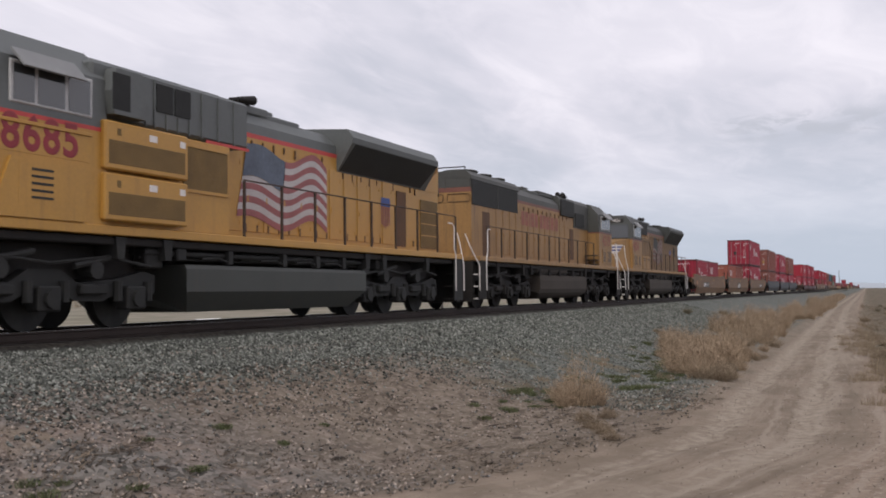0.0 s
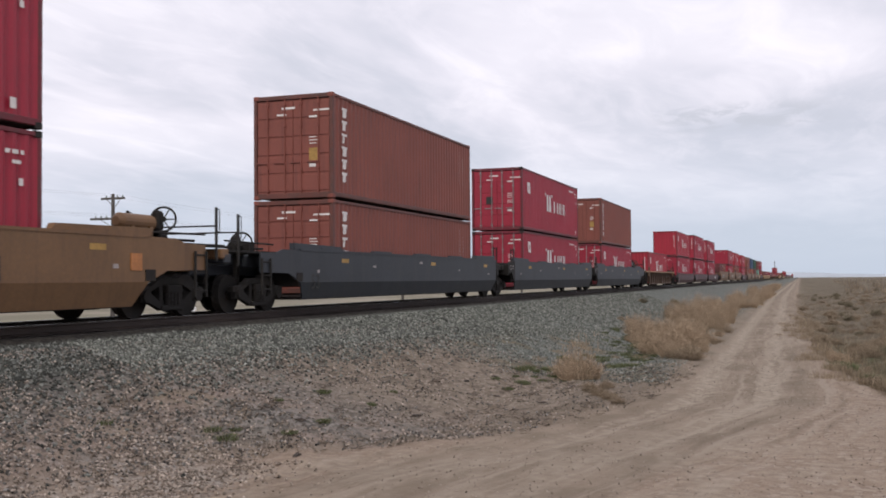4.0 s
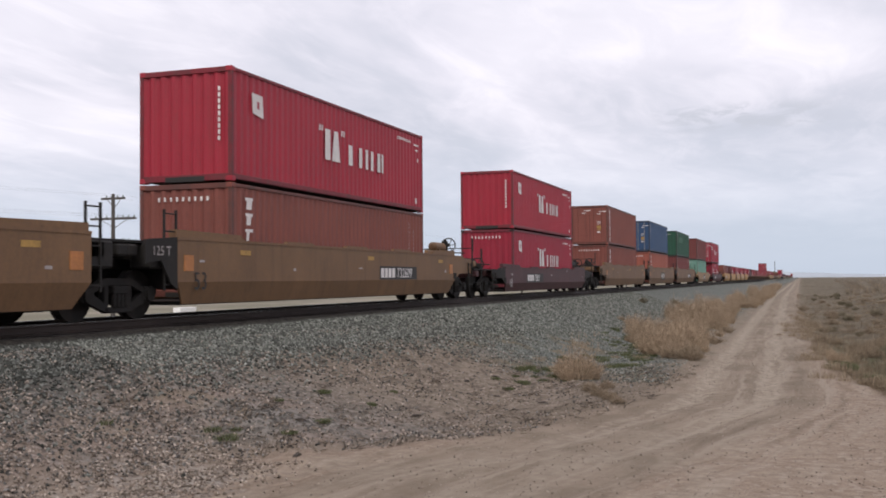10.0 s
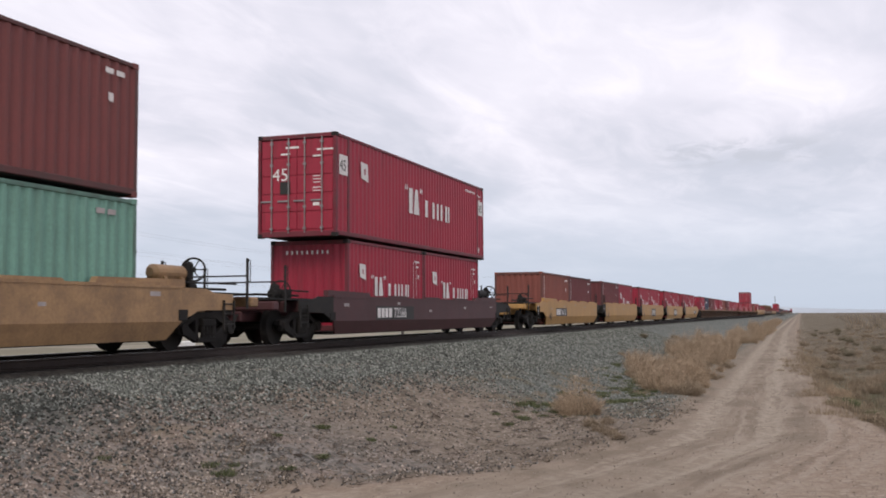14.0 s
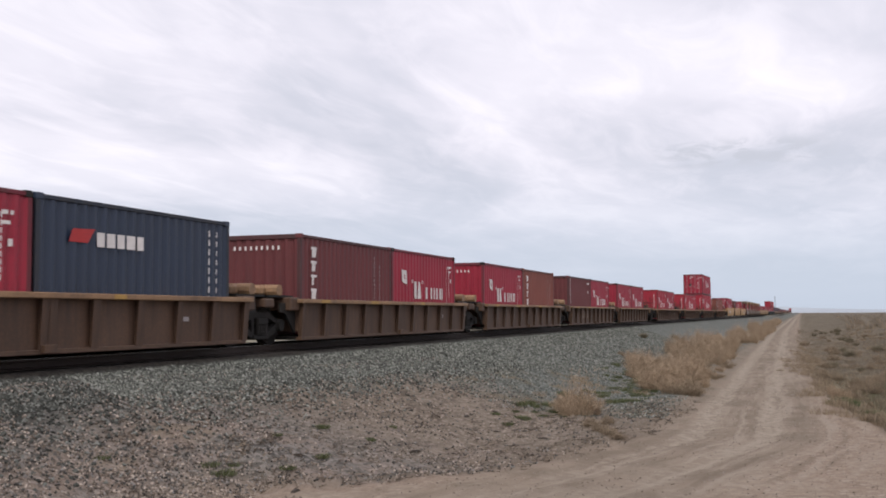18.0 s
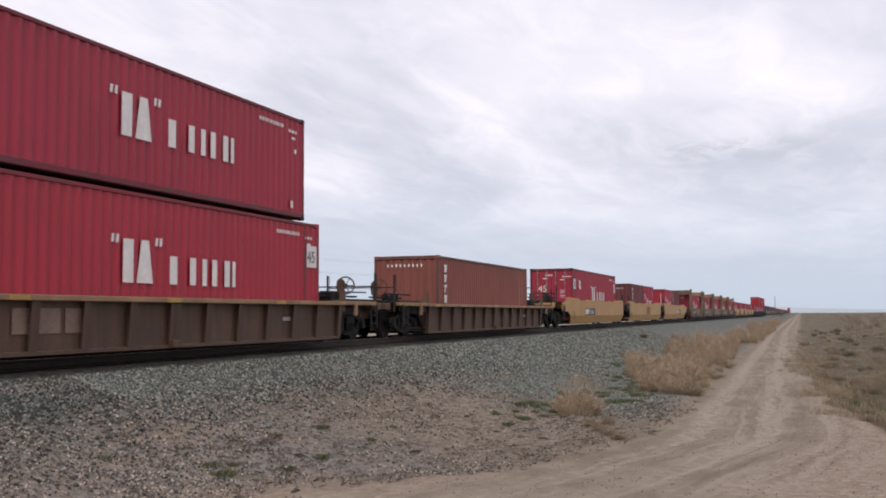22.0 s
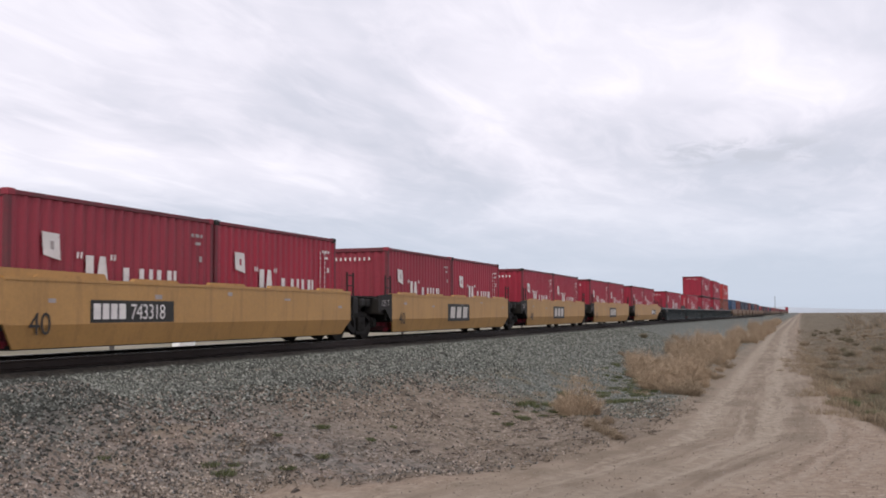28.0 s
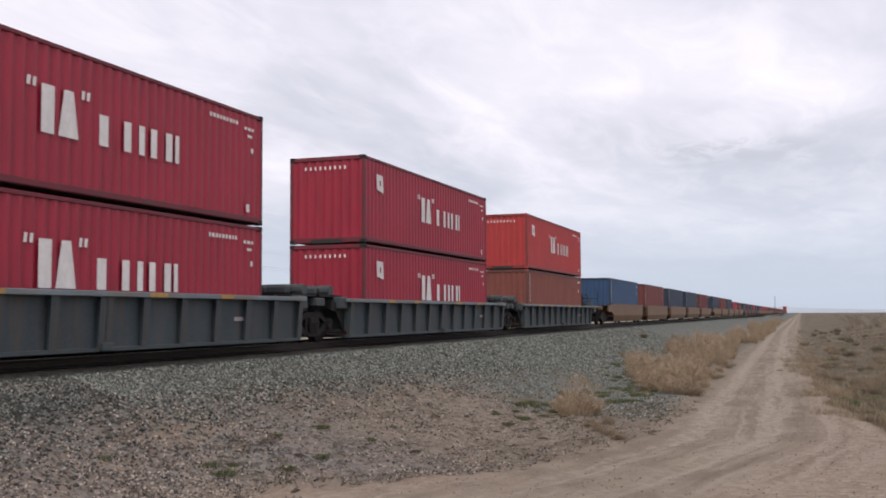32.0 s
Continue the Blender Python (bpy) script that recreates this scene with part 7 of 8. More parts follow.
    edge = math_n("SUBTRACT", ramp(x, EDGE_X, [v + 9.0 for v in EDGE_Y], 12.0), 9.0)
    into_field = math_n("SUBTRACT", math_n("ADD", edge, math_n("MULTIPLY", wob2, 0.4)), y)
    beyond = rng(y, TRACK_Y + 6.0, TRACK_Y + 11.0)
    col = mix(math_n("MULTIPLY", rng(into_field, 0.0, 0.9), rng(x, 13.0, 20.0)), col, scrub)
    ditch = math_n("MULTIPLY", rng(into_field, 0.5, 1.2), rng(into_field, 4.2, 2.2))
    col = mix(math_n("MULTIPLY", math_n("MULTIPLY", ditch, rng(x, 60.0, 30.0)), rng(fine_n, 0.42, 0.58)), col, tone(0.085, 0.105, 0.040))
    col = mix(beyond, col, mix(rng(wide, 0.4, 0.6), tone(0.30, 0.265, 0.215), tone(0.21, 0.19, 0.14)))
    col = mix(math_n("MULTIPLY", on_road, 0.8), col, mix(rng(mid_n, 0.38, 0.6), tone(0.20, 0.158, 0.122), tone(0.27, 0.215, 0.17)))
    col = mix(math_n("MULTIPLY", rut, math_n("MULTIPLY", rng(x, 12.0, 24.0, 0.15, 1.0), rng(fine_n, 0.30, 0.60, 0.35, 1.0))), col, pale)
    near_road = math_n("MULTIPLY", rng(aoff, 2.0, 4.5, 1.0, 0.0), rng(from_toe, -0.2, 1.0))
    col = mix(math_n("MULTIPLY", near_road, rng(tyre.outputs[0], 0.50, 0.64, 0.0, 0.6)), col, tone(0.38, 0.315, 0.262))
    col = mix(math_n("MULTIPLY", near_road, rng(tyre.outputs[0], 0.48, 0.36, 0.0, 0.5)), col, tone(0.165, 0.125, 0.095))
    apron = math_n("MULTIPLY", rng(math_n("ADD", y, math_n("MULTIPLY", wob2, 0.25)), -2.0, 1.0, 0.0, 1.0), rng(x, 21.0, 15.0))
    apron = math_n("MULTIPLY", apron, rng(from_toe, 0.0, 1.2))
    streaks = node("ShaderNodeTexNoise", Scale=1.0, Detail=5.0)
    smap = node("ShaderNodeMapping")
    smap.inputs["Rotation"].default_value = (0, 0, 0.5)
    smap.inputs["Scale"].default_value = (0.55, 1.5, 1.0)
    t.links.new(co_.outputs["Object"], smap.inputs[0])
    t.links.new(smap.outputs[0], streaks.inputs["Vector"])
    col = mix(math_n("MULTIPLY", apron, rng(streaks.outputs[0], 0.40, 0.62, 0.0, 0.5)), col, pale)
    # a spill of grey chips in the near corner
    chips = math_n("MULTIPLY", rng(math_n("ADD", math_n("MULTIPLY", math_n("ABSOLUTE", math_n("SUBTRACT", y, 7.6)), 1.0), wob2), 1.0, 0.2), rng(x, 12.8, 11.6))
    col = mix(math_n("MULTIPLY", chips, 0.7), col, mix(sc.outputs[0], tone(0.14, 0.125, 0.115), tone(0.42, 0.39, 0.37)))
    t.links.new(col, b.inputs["Base Color"])
    bp = node("ShaderNodeBump", Strength=0.45, Distance=0.04)
    hsum = math_n("ADD", math_n("MULTIPLY", vor.outputs["Distance"], 0.6), math_n("ADD", tiny, math_n("MULTIPLY", fine_n, 0.6)))
    t.links.new(hsum, bp.inputs["Height"])
    t.links.new(bp.outputs[0], b.inputs["Normal"])
    return m


GROUND = ground_material()
xs = np.concatenate([[-2500, -1200, -500, -200, -90], spaced(-60, 120, 18, 0.28, 1.012), np.geomspace(126, 4600, 70)])
ys = np.concatenate([[-3000, -1500, -800, -400, -220, -140, -95], spaced(-70, 60, 7, 0.22, 1.022), np.geomspace(64, 3600, 36)])
ground = sheet("ground", np.unique(xs), np.unique(ys), ground_z, GROUND)
tagged(ground, "gravel embankment, sandy dirt road and dry scrub plain", "ground", kind="structure")

# rails and sleepers
RAIL = mat("rusty_dark_rail_steel", (0.040, 0.027, 0.022), 0.7, 0.2, vary=0.3, grain=30)
RAIL_TOP = mat("polished_rail_head", (0.45, 0.44, 0.43), 0.25, 0.9, vary=0.1, bump=0)
track = tagged(new("railway_track"), "single railway track on grey crushed stone", "track", kind="structure")
prof = [(-0.07, -0.18), (0.07, -0.18), (0.07, -0.165), (0.012, -0.14), (0.010, -0.045), (0.036, -0.035), (0.036, -0.004), (-0.036, -0.004), (-0.036, -0.035), (-0.010, -0.045), (-0.012, -0.14), (-0.07, -0.165)]
for off in (-0.755, 0.755):
    r = part("rail", Geo().prism(prof, -120, 2600, "x"), RAIL, track, "dark rusty steel rail", at=(0, TRACK_Y + off, 0))
    part("rail_head", Geo().box(-120, 2600, -0.026, 0.026, -0.004, 0.0), RAIL_TOP, r, "polished running surface")
SLEEPER = mat("dark_creosoted_sleeper", (0.030, 0.024, 0.020), 0.85, vary=0.35, grain=14, bump=0.5)
tie = Geo().box(-0.115, 0.115, -1.32, 1.32, -0.36, -0.178, 0.012)
first = None
for i in range(280):
    at = (-4 + i * 0.52, TRACK_Y, 0)
    if first is None:
        first = part("sleeper", tie, SLEEPER, track, "dark timber sleeper", at=at)
    else:
        o = again(first, at)
far_ties = Geo()
for i in range(280, 1500):
    a = -4 + i * 0.52
    far_ties.box(a - 0.115, a + 0.115, TRACK_Y - 1.32, TRACK_Y + 1.32, -0.36, -0.178)
tagged(part("distant_sleepers", far_ties, SLEEPER, track), kind="stuff")
# ---------------------------------------------------------------- loose stones
def stone_field(name, count, place, size, material, label, seed):
    """Many small angular stones lying on the ground, as one mesh."""
    rg = np.random.default_rng(seed)
    xy = place(rg, count)
    count = len(xy)
    z = ground_z(xy[:, 0], xy[:, 1])
    base = np.array([(1, 0, 0), (-0.5, 0.87, 0), (-0.5, -0.87, 0), (0.2, 0.1, 0.8), (-0.1, -0.2, -0.7)])
    faces = np.array([(0, 1, 3), (1, 2, 3), (2, 0, 3), (1, 0, 4), (2, 1, 4), (0, 2, 4)])
    s = rg.uniform(size[0], size[1], (count, 1, 1)) * rg.uniform(0.7, 1.3, (count, 5, 3))
    a = rg.uniform(0, 2 * np.pi, count)
    v = base[None] * s
    c, si = np.cos(a)[:, None], np.sin(a)[:, None]
    tilt = rg.uniform(-0.6, 0.6, (count, 1))
    vx, vy, vz = v[..., 0] * c - v[..., 1] * si, v[..., 0] * si + v[..., 1] * c, v[..., 2] + v[..., 0] * tilt
    pts = np.stack([vx + xy[:, :1], vy + xy[:, 1:2], vz + z[:, None] + 0.012], -1).reshape(-1, 3)
    fs = (faces[None] + (np.arange(count) * 5)[:, None, None]).reshape(-1, 3)
    me = bpy.data.meshes.new(name)
    me.from_pydata(pts.tolist(), [], fs.tolist())
    me.materials.append(material)
    return tagged(new(name, me), label, "stones", kind="stuff")


def island_mat(name, dark, light, warm):
    m = bpy.data.materials.new(name)
    m.use_nodes = True
    t = m.node_tree
    g = t.nodes.new("ShaderNodeNewGeometry")
    r = t.nodes.new("ShaderNodeValToRGB")
    e = r.color_ramp.elements
    e[0].color, e[1].color = (*dark, 1), (*light, 1)
    e.new(0.6).color = (*warm, 1)
    t.links.new(g.outputs["Random Per Island"], r.inputs[0])
    t.links.new(r.outputs[0], t.nodes["Principled BSDF"].inputs["Base Color"])
    t.nodes["Principled BSDF"].inputs["Roughness"].default_value = 0.9
    t.nodes["Principled BSDF"].inputs["Specular IOR Level"].default_value = 0.2
    return m


BALLAST = island_mat("grey_crushed_stone", (0.060, 0.064, 0.056), (0.34, 0.345, 0.312), (0.160, 0.167, 0.149))
CHIP = island_mat("pinkish_old_stone", (0.095, 0.078, 0.064), (0.47, 0.40, 0.345), (0.25, 0.203, 0.17))


def on_slope(lo, hi, x0, x1, power):
    def place(rg, n):
        x = x0 + (x1 - x0) * rg.random(n) ** power
        d = lo + (np.interp(x, GREY_X, GREY_D) - lo) * rg.random(n) + np.where(rg.random(n) < 0.28, np.abs(rg.normal(0, hi, n)), 0)
        return np.stack([x, TRACK_Y - d], -1)
    return place


def on_lower(rg, n):
    x = 7.5 + 22 * rg.random(n) ** 1.5
    g, e = np.interp(x, GREY_X, GREY_D), np.interp(x, TOE_X, TOE_D)
    d = g - 0.9 + (e - g + 0.9) * rg.random(n) ** np.interp(x, (8, 13, 18), (1.15, 1.7, 2.8))
    keep = (rg.random(n) < np.interp(x, (13, 20, 30), (0.9, 0.50, 0.15))) & (lumps(x, d, 0.9, 3.0) > rg.uniform(-1.0, 0.5, n))
    return np.stack([x, TRACK_Y - d], -1)[keep]


def in_corner(rg, n):
    x = 9.2 + 3.6 * rg.random(n)
    return np.stack([x, 7.6 + rg.normal(0, 0.5, n)], -1)


def on_apron(rg, n):
    x = 9 + 30 * rg.random(n) ** 1.8
    return np.stack([x, -3 + 9 * rg.random(n)], -1)


def past_tuft(rg, n):
    x = 25 + 16 * rg.random(n)
    d = 4.0 + 6.0 * rg.random(n)
    return np.stack([x, TRACK_Y - d], -1)[lumps(x, d, 0.7, 6.0) > rg.uniform(-0.9, 0.5, n)]


OLD_GREY = island_mat("dark_weathered_stone", (0.045, 0.042, 0.040), (0.30, 0.28, 0.265), (0.125, 0.116, 0.108))
DARK_BALLAST = island_mat("dark_crushed_stone", (0.030, 0.031, 0.028), (0.235, 0.24, 0.222), (0.082, 0.085, 0.077))


# Darker stones, dense up to x = 18 and thinning out to 34.
def near_dark_stretch(rg, n):
    xy = on_slope(1.47, 0.9, 5, 34, 1.4)(rg, n)
    return xy[rg.random(len(xy)) < np.interp(xy[:, 0], (18, 34), (1.0, 0.15))]


stone_field("ballast_stones", 40000, on_slope(1.47, 0.7, 14, 75, 1.4), (0.020, 0.050), BALLAST, "loose grey crushed track stones on the bank", 3)
stone_field("near_dark_stones", 30000, near_dark_stretch, (0.020, 0.050), DARK_BALLAST, "dark crushed stones on the near stretch of the bank", 23)
stone_field("old_stones", 42000, on_lower, (0.009, 0.034), CHIP, "loose pinkish stones on the lower bank", 4)
stone_field("dark_stones", 24000, on_lower, (0.010, 0.034), OLD_GREY, "dark weathered stones among the pinkish ones", 14)
stone_field("spilled_gravel", 9000, past_tuft, (0.016, 0.042), BALLAST, "grey gravel spilled down to the dirt road", 15)
stone_field("corner_chips", 2600, in_corner, (0.010, 0.032), CHIP, "spilled pale chips beside the sandy road", 5)
stone_field("road_pebbles", 5000, on_apron, (0.006, 0.017), CHIP, "scattered pebbles on the sandy road", 6)

# ---------------------------------------------------------------- plants
STRAW = island_mat("dry_straw_grass", (0.19, 0.14, 0.095), (0.58, 0.45, 0.32), (0.38, 0.285, 0.20))
STRAW_PALE = island_mat("pale_dry_grass", (0.19, 0.145, 0.10), (0.42, 0.34, 0.25), (0.30, 0.235, 0.168))
BRACKEN = island_mat("brown_dry_weed", (0.15, 0.115, 0.08), (0.42, 0.33, 0.24), (0.27, 0.21, 0.148))
SAGE = island_mat("grey_green_sagebrush", (0.105, 0.092, 0.062), (0.30, 0.26, 0.185), (0.19, 0.162, 0.11))
WEED = island_mat("fresh_green_weeds", (0.070, 0.082, 0.040), (0.175, 0.185, 0.10), (0.115, 0.130, 0.066))


def blades(n, spread, height, width, lean, seed, dome=0.35):
    """Geometry of thin bent blades growing from a patch, leaning outwards to its rim."""
    rnd = random.Random(seed)
    g = Geo()
    for _ in range(n):
        a, q = rnd.uniform(0, 6.283), spread * rnd.random() ** 0.6
        x, y = q * math.cos(a), q * math.sin(a)
        h = height * rnd.uniform(0.35, 1.0) * (1 - dome * (q / spread) ** 2)
        b = a + rnd.gauss(0, 0.8)
        l = lean * h * (0.15 + 0.85 * q / spread) * rnd.uniform(0.4, 1.2)
        dx, dy = math.cos(b) * l, math.sin(b) * l
        w = width * rnd.uniform(0.6, 1.2)
        s = rnd.uniform(0, 6.283)
        wx, wy = w * math.cos(s), w * math.sin(s)
        g.add([(x - wx, y - wy, -0.03), (x + wx, y + wy, -0.03), (x + dx * 0.4 + wx * 0.7, y + dy * 0.4 + wy * 0.7, h * 0.6), (x + dx * 0.4 - wx * 0.7, y + dy * 0.4 - wy * 0.7, h * 0.6), (x + dx, y + dy, h)],
              [(0, 1, 2, 3), (3, 2, 4)])
    return g


def mound(n, r, height, width, seed):
    """Geometry of a rounded feathery dry bush: fine stems from a narrow foot, each ending in a spray of short twigs that fill a lumpy dome."""
    rnd = random.Random(seed)
    g = Geo()
    for _ in range(n):
        a, e = rnd.uniform(0, 6.283), math.acos(rnd.uniform(0.0, 1.0)) * 0.98
        k = rnd.uniform(0.30, 1.0) ** 0.5 * (0.80 + 0.20 * math.sin(2 * a + seed) + 0.13 * math.sin(5 * a + 2 * seed) + 0.10 * math.sin(4 * e + seed))
        tx, ty, tz = r * k * math.sin(e) * math.cos(a), r * k * math.sin(e) * math.sin(a), height * k * (0.10 + 0.90 * math.cos(e))
        q = r * 0.5 * rnd.random()
        b = a + rnd.gauss(0, 0.6)
        bx, by = q * math.cos(b), q * math.sin(b)
        s, w = rnd.uniform(0, 6.283), width * rnd.uniform(0.6, 1.3)
        wx, wy = w * math.cos(s), w * math.sin(s)
        g.add([(bx - wx, by - wy, -0.04), (bx + wx, by + wy, -0.04), (tx, ty, tz)], [(0, 1, 2)])
        for _ in range(4):
            u = rnd.uniform(0.55, 1.0)
            px, py, pz = bx + (tx - bx) * u, by + (ty - by) * u, tz * u
            l = r * rnd.uniform(0.10, 0.26)
            ex, ey, ez = rnd.gauss(0.35 * math.sin(e) * math.cos(a), 0.6), rnd.gauss(0.35 * math.sin(e) * math.sin(a), 0.6), rnd.gauss(0.7, 0.5)
            g.add([(px - wx, py - wy, pz), (px + wx, py + wy, pz + w), (px + ex * l, py + ey * l, max(0.0, pz + ez * l))], [(0, 1, 2)])
    return g


def plant(name, geo, material, label, category, group):
    me = bpy.data.meshes.new(name)
    me.from_pydata(geo.v, [], geo.f)
    me.materials.append(material)
    return tagged(new(name, me), label, category, group)


def strew(makers, spots):
    """The first spots take the plants themselves, the rest copies."""
    for i, (x, y, k) in enumerate(spots):
        ob = makers[i % len(makers)]
        m = pose(x, y, float(ground_z(x, y)), 0, 0, (i * 137.5) % 360)
        if i >= len(makers):
            ob = copy_thing(ob, m)
        else:
            ob.matrix_basis = m
        ob.scale = (k, k, k)


tuft = [plant("dry_grass_clump", mound(430, 0.60, 0.98, 0.0042, 20 + i), STRAW, "rounded feathery straw-coloured dry grass clump beside the dirt road", "grass", "dry grass clumps") for i in range(4)]
rg = random.Random(8)
spots = []
for _ in range(52):      # the large stand, from the road's edge up the bank
    u = rg.random()
    x = 31.5 + 17 * u
    hi_y = 3.6 + 0.27 * (x - 30)
    y = rg.uniform(3.1, hi_y)
    spots.append((x, y, rg.uniform(0.35, 0.6) if y < 3.7 else rg.choice((0.45, 0.7, 0.95, 1.2))))
for _ in range(34):      # the second stand
    x = rg.uniform(58, 84)
    spots.append((x, rg.uniform(3.9, 7.4), rg.choice((0.7, 1.0, 1.4, 1.7))))
for _ in range(14):
    spots.append((rg.uniform(47, 60), rg.uniform(3.4, 7.0), rg.choice((0.5, 0.8, 1.1))))
for _ in range(60):      # and on along the road
    x = 84 + 190 * rg.random() ** 1.4
    spots.append((x, max(3.7, rg.gauss(5.3, 1.0)), rg.choice((0.5, 0.8, 1.3, 1.8))))
for dx, dy, k in ((0, 0, 1.35), (0.35, 0.5, 0.9), (-0.55, 0.2, 0.6), (0.1, -0.35, 0.55)):
    spots.append((25.6 + dx, 5.35 + dy, k))
for _ in range(7):
    spots.append((rg.uniform(33, 36), rg.uniform(-1.3, -0.8), rg.uniform(0.35, 0.6)))
strew(tuft, spots)
brown = [plant("dry_weed_bush", mound(330, 0.60, 0.52, 0.0052, 120 + i), BRACKEN, "low brown withered weed bush on the dry ground", "shrub", "withered weed bushes") for i in range(3)]
spots = [(22.9, 4.55, 0.55), (22.2, 4.2, 0.5), (21.6, 3.9, 0.45), (20.9, 3.6, 0.4), (23.6, 4.3, 0.5)]
for _ in range(46):      # thin growth in front of and behind the stand
    x = rg.uniform(30, 52)
    spots.append((x, rg.uniform(2.9, 3.5 + 0.25 * (x - 30)), rg.uniform(0.4, 0.9)))
for _ in range(150):     # the field beyond the road's right shoulder
    x = 25 + 110 * rg.random() ** 1.6
    spots.append((x, float(edge_right(x)) - 0.5 - (1.0 + 0.20 * x) * rg.random(), rg.uniform(0.35, 1.05)))
strew(brown, spots)
low_tuft = [plant("dry_grass_tuft", blades(170, 0.45, 0.42, 0.006, 0.6, 40 + i), STRAW_PALE, "low pale dry grass tuft on the scrub plain", "grass", "dry grass tufts") for i in range(3)]
spots = []
for _ in range(110):
    x = 26 + 130 * rg.random() ** 1.5
    spots.append((x, float(edge_right(x)) - rg.uniform(0.2, 1.0) * (3 + 0.22 * x), rg.uniform(0.6, 1.4)))
for _ in range(60):
    x = 25 + 55 * rg.random() ** 1.3
    spots.append((x, float(edge_right(x)) + rg.gauss(-0.3, 0.45), rg.uniform(0.35, 0.95)))
for _ in range(16):
    x = rg.uniform(26, 36)
    spots.append((x, rg.uniform(4.2, 7.6), rg.uniform(0.3, 0.55)))
strew(low_tuft, spots)
sage = [plant("sagebrush", mound(320, 0.50, 0.50, 0.006, 60 + i), SAGE, "low dark grey-green sagebrush on the dry plain", "shrub", "sagebrush") for i in range(3)]
spots = [(75.6, 8.7, 0.9), (66.0, 9.6, 0.8), (70.5, 7.6, 1.2), (105.0, -4.3, 1.3), (81.0, -5.2, 1.3), (156.0, -4.8, 1.6)]
for _ in range(95):
    x = 30 + 150 * rg.random() ** 1.3
    spots.append((x, float(edge_right(x)) - rg.uniform(1.6, 6 + 0.28 * x), rg.uniform(0.35, 1.2)))
strew(sage, spots)
weed = [plant("green_weed_patch", blades(220, 0.25, 0.13, 0.010, 1.5, 80 + i), WEED, "small patch of fresh green weeds on the gravel", "weed", "green weeds") for i in range(3)]
spots = [(13.21, 8.33, 0.6), (13.15, 8.06, 0.75), (13.5, 8.1, 0.45), (14.99, 7.36, 0.55), (13.92, 7.4, 0.5), (16.7, 8.2, 0.6), (17.0, 7.4, 0.5), (12.0, 9.3, 0.5), (18.5, 7.6, 0.5), (15.2, 8.3, 0.4)]
for _ in range(26):      # round the lone clump
    spots.append((rg.gauss(26.6, 1.5), rg.gauss(6.3, 0.55), rg.uniform(0.35, 0.95)))
for _ in range(34):      # along the stand's foot and up the bank
    u = rg.random()
    spots.append((33 + 10 * u + rg.gauss(0, 0.7), 4.4 + 2.9 * u + rg.gauss(0, 0.4), rg.uniform(0.45, 1.15)))
for _ in range(26):
    spots.append((rg.uniform(28, 34), rg.uniform(4.3, 7.0), rg.uniform(0.4, 1.0)))
for _ in range(14):
    x = rg.uniform(26, 33)
    spots.append((x, float(edge_right(x)) - rg.uniform(0.4, 1.5), rg.uniform(0.9, 1.8)))
strew(weed, spots)
# flattened dead stalks all over the lower bank
LITTER = island_mat("dark_dead_stalks", (0.045, 0.035, 0.027), (0.22, 0.17, 0.125), (0.095, 0.073, 0.055))
lit = np.random.default_rng(31)
lg = Geo()
for _ in range(900):
    x = 12.5 + 17 * lit.random()
    g0, g1 = float(np.interp(x, GREY_X, GREY_D)), float(np.interp(x, TOE_X, TOE_D))
    y = TRACK_Y - (g0 + 0.5 + (g1 - g0 - 0.3) * lit.random() ** 0.8)
    if lumps(x, y, 1.1, 7.0) < lit.uniform(-0.6, 0.5):
        continue
    for _ in range(int(lit.integers(3, 9))):
        a, l, w = lit.normal(0.3, 0.7), lit.uniform(0.05, 0.26), lit.uniform(0.006, 0.016)
        px, py = x + lit.normal(0, 0.12), y + lit.normal(0, 0.05)
        qx, qy = px + l * math.cos(a), py + l * math.sin(a)
        nx_, ny_ = -w * math.sin(a), w * math.cos(a)
        z0, z1 = float(ground_z(px, py)) + 0.012, float(ground_z(qx, qy)) + lit.uniform(0.012, 0.05)
        lg.add([(px - nx_, py - ny_, z0), (px + nx_, py + ny_, z0 + 0.012), (qx, qy, z1)], [(0, 1, 2)])
me = bpy.data.meshes.new("dead_stalks")
me.from_pydata(lg.v, [], lg.f)
me.materials.append(LITTER)
tagged(new("dead_stalks", me), "dark dead weed stalks flattened on the bank", "stalks", kind="stuff")
# dark dry clods and sticks on the bank
CLOD = mat("dark_dry_clod", (0.055, 0.042, 0.034), 0.9, vary=0.3)
clod = tagged(part("dirt_clod", Geo().prism([(-0.12, 0), (-0.07, 0.035), (0.05, 0.045), (0.13, 0.01)], -0.025, 0.03), CLOD), "dark dry clump of earth on the bank", "clod", "dirt clods")
cl = [(22.0, 7.2), (21.4, 6.3), (21.9, 6.0), (19.6, 5.4), (14.6, 7.6), (13.2, 6.9), (23.6, 7.0), (17.2, 6.6), (12.6, 7.5), (20.6, 5.1), (24.6, 5.6), (16.0, 6.1)]
for i, (x, y) in enumerate(cl):
    m = pose(x, y, float(ground_z(x, y)) - 0.01, 0, 0, i * 73)
    if i:
        copy_thing(clod, m)
    else:
        clod.matrix_basis = m
# scrub all over the plain, too small and too many to tell apart
SCRUB = island_mat("mixed_dry_scrub", (0.17, 0.135, 0.095), (0.46, 0.37, 0.265), (0.30, 0.237, 0.165))


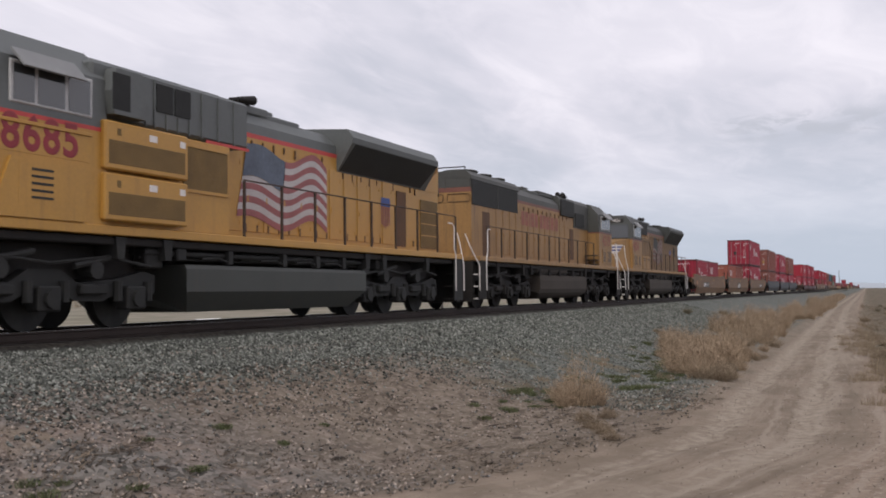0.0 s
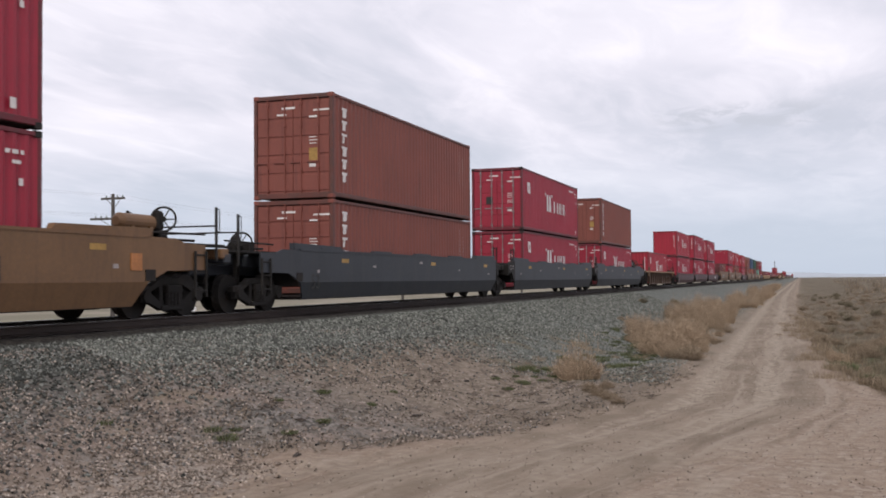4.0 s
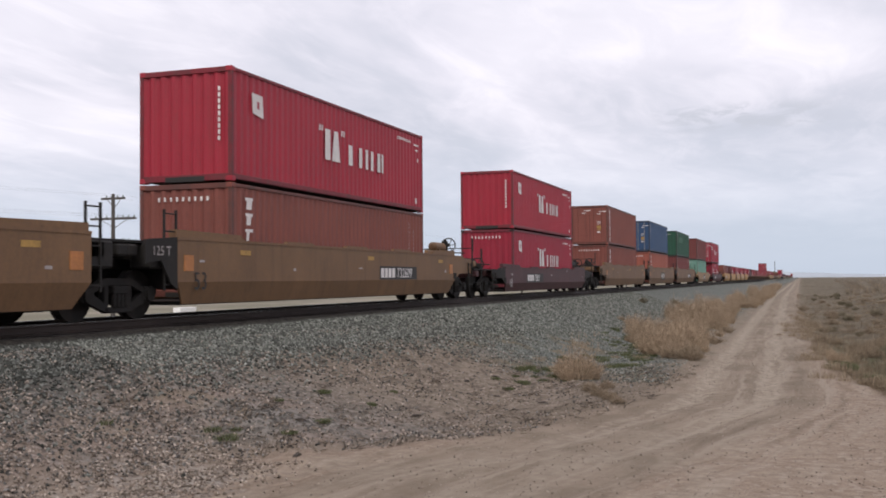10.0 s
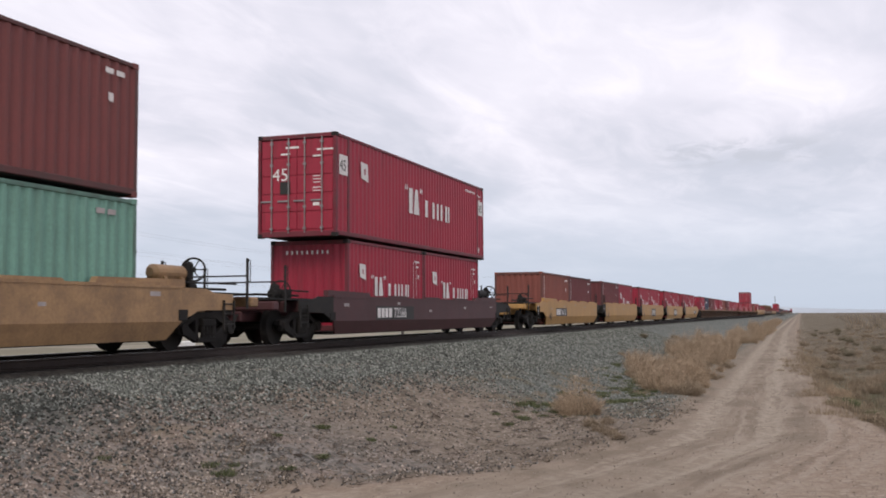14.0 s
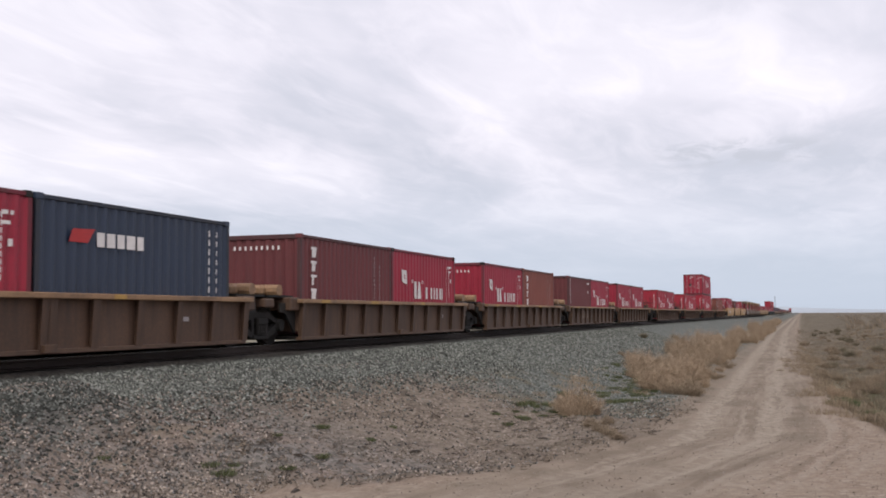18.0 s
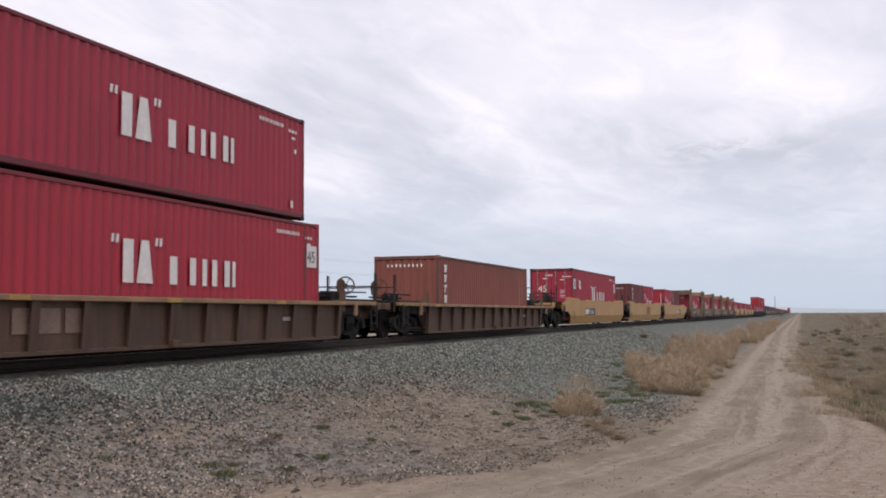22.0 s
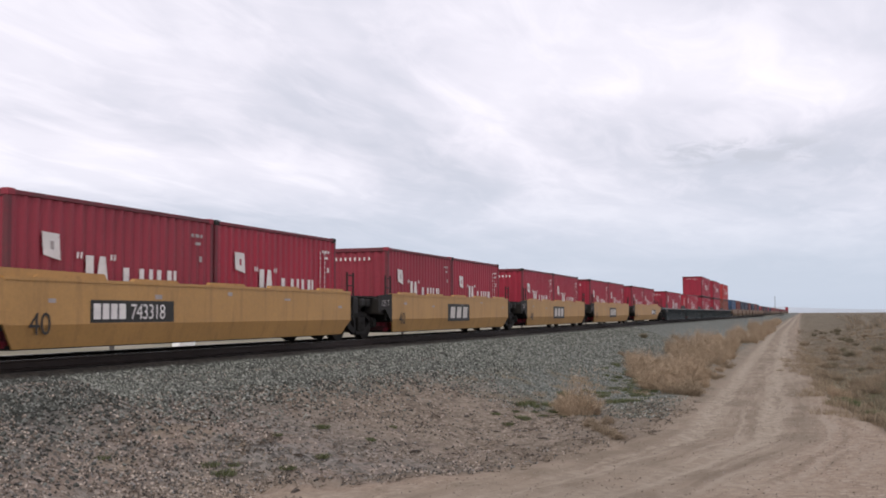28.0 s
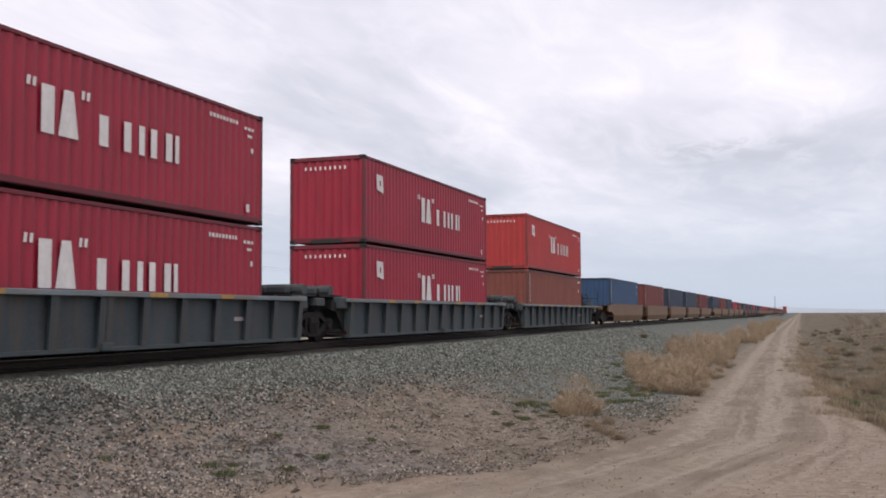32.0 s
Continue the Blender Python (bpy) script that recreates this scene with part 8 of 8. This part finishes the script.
def scrub_field(name, n, place, size, label, seed):
    fr = np.random.default_rng(seed)
    fx, fy = place(fr, n)
    fz = ground_z(fx, fy)
    g = Geo()
    for a, b, c, k, q in zip(fx, fy, fz, fr.uniform(size[0], size[1], n), fr.uniform(0, 6.28, n)):
        for j in range(8):
            w = q + j * 0.785
            r, h = k * (0.25 + 0.5 * ((j * 37 + int(a * 10)) % 10) / 10), k * (0.5 + 0.6 * ((j * 53 + int(b * 10)) % 10) / 10)
            px, py = a + r * math.cos(w), b + r * math.sin(w)
            t_ = 0.075 * k
            g.add([(px - t_, py - t_ * 0.5, c - 0.05), (px + t_, py + t_ * 0.5, c - 0.05), (px + t_ * 1.3 + 0.4 * r * math.cos(w), py + 0.4 * r * math.sin(w), c + h * 0.75),
                   (px + 0.5 * r * math.cos(w), py + 0.5 * r * math.sin(w), c + h)], [(0, 1, 2, 3)])
    me = bpy.data.meshes.new(name)
    me.from_pydata(g.v, [], g.f)
    me.materials.append(SCRUB)
    return tagged(new(name, me), label, "scrub", kind="stuff")


def near_scrub(fr, n):
    x = 22 + 150 * fr.random(n) ** 1.5
    return x, edge_right(x) - 0.3 - (2.0 + 0.42 * x) * fr.random(n)


def far_scrub(fr, n):
    x = 150 + 900 * fr.random(n) ** 1.6
    return x, np.where(fr.random(n) < 0.75, -4 - (0.02 + 0.6 * fr.random(n)) * x, TRACK_Y + 25 + 1.1 * fr.random(n) * x)


scrub_field("plain_scrub", 16000, near_scrub, (0.07, 0.30), "dry brown scrub covering the plain beside the road", 12)
scrub_field("distant_scrub", 3500, far_scrub, (0.5, 1.3), "distant low scrub over the dry plain", 13)

# ---------------------------------------------------------------- poles, wires and distance
TIMBER = mat("weathered_grey_pole_timber", (0.085, 0.075, 0.068), 0.85, vary=0.3, grain=12, bump=0.4)
GLASSY = mat("dull_insulator_glass", (0.16, 0.20, 0.19), 0.35, vary=0.2, bump=0)


def line_pole():
    p = thing("telegraph_pole", "weathered timber telegraph pole with three crossarms", "pole", "line poles")
    part("pole", Geo().cyl((0, 0, -0.3), (0, 0, 8.25), 0.16, 0.11, seg=10), TIMBER, p)
    for z, h in ((7.95, 0.9), (6.65, 1.75), (5.15, 1.35)):
        a = part("crossarm", Geo().box(-0.06, 0.06, -h, h, z - 0.07, z + 0.07, 0.01), TIMBER, p)
        k = 0
        ins = None
        for yy in np.arange(-h + 0.15, h, 0.42):
            at = (0, float(yy), z + 0.07)
            if ins is None:
                ins = part("insulator", Geo().cyl((0, 0, 0), (0, 0, 0.14), 0.05, 0.035, seg=8), GLASSY, a, "small insulator", at=at)
            else:
                again(ins, at, parent=a)
        part("brace", Geo().tube([(0.07, -h * 0.6, z - 0.03), (0.12, 0, z - 0.6), (0.07, h * 0.6, z - 0.03)], 0.018), TIMBER, a)
    return p


pole0 = line_pole()
POLE_Y = 41.7
pole0.matrix_basis = pose(54.6, POLE_Y, float(ground_z(54.6, POLE_Y)))
for x in (4.0, 105.0, 156.0, 207.0, 258.0, 309.0, 360.0):
    copy_thing(pole0, pose(x, POLE_Y, float(ground_z(x, POLE_Y))))
WIRE = mat("thin_dark_wire", (0.05, 0.05, 0.05), 0.6, vary=0.1, bump=0)
for z, yy in ((8.15, -0.6), (8.15, 0.6), (6.85, -1.4), (6.85, -0.5), (6.85, 1.2), (5.35, -1.0), (5.35, 0.9)):
    pts = []
    for k in range(8):
        xa = 4.0 + k * 50.7
        for j in range(6):
            u = j / 6
            pts.append((xa + 50.7 * u, POLE_Y + yy, FIELD + z - 0.9 * 4 * u * (1 - u) * 0.5))
    w = part("overhead_wire", Geo().tube(pts, 0.004, 4), WIRE)
    tagged(w, "thin sagging overhead wire between telegraph poles", "wire", "overhead wires")
far_pole = tagged(part("distant_mast", Geo().cyl((0, 0, 0), (0, 0, 22), 0.45, 0.3, seg=8), TIMBER, at=(1250, 28.6, -2)), "tall distant mast beside the line", "mast")
CONCRETE = mat("pale_painted_concrete", (0.85, 0.84, 0.81), 0.8, vary=0.1)
slab = part("concrete_block", Geo().box(-1.15, 1.15, -0.35, 0.35, -0.1, 0.52, 0.03), CONCRETE, at=(70.5, 46.9, float(ground_z(70.5, 46.9))))
tagged(slab, "long pale concrete block beyond the track", "block")
stake = part("marker_stake", Geo().box(-0.06, 0.06, -0.06, 0.06, -0.1, 0.62, 0.01), TIMBER, at=(57.5, 44.0, float(ground_z(57.5, 44.0))))
tagged(stake, "short weathered marker stake beyond the track", "stake")
# low blue ridges on the horizon, the air's haze put into their pale colour
HAZE = mat("hazy_blue_ridge", (0.62, 0.68, 0.78), 1.0, vary=0.05, scale=0.001, grain=0.01, bump=0)
ridge = Geo()
for k in range(60):
    a0, a1 = radians(-62 + k * 2.2), radians(-62 + (k + 1) * 2.2)
    h = lambda a: 12 + 9 * math.sin(a * 5.3 + 1) + 6 * math.sin(a * 13.7) + 3 * math.sin(a * 31)
    ridge.add([(4300 * math.cos(a0), 4300 * math.sin(a0), -8), (4300 * math.cos(a1), 4300 * math.sin(a1), -8),
               (4300 * math.cos(a1), 4300 * math.sin(a1), max(4, h(a1))), (4300 * math.cos(a0), 4300 * math.sin(a0), max(4, h(a0)))], [(0, 1, 2, 3)])
tagged(part("backdrop", ridge, HAZE), "low hazy blue ridge on the far horizon", "hills", kind="structure")


def along(t):
    """How far the train has come along the track at t seconds."""
    u = t - 16.0
    return -(30.989 * u + 0.0095 * u * u + 0.00017 * u ** 3)


def motions():
    for ob, x, z, *turn in MOVING:
        walk(ob, [(t, pose(x + along(t), TRACK_Y, z, 0, 0, *turn)) for t in (0, 4, 8, 12, 16, 20, 24, 28, 32)])


motions()
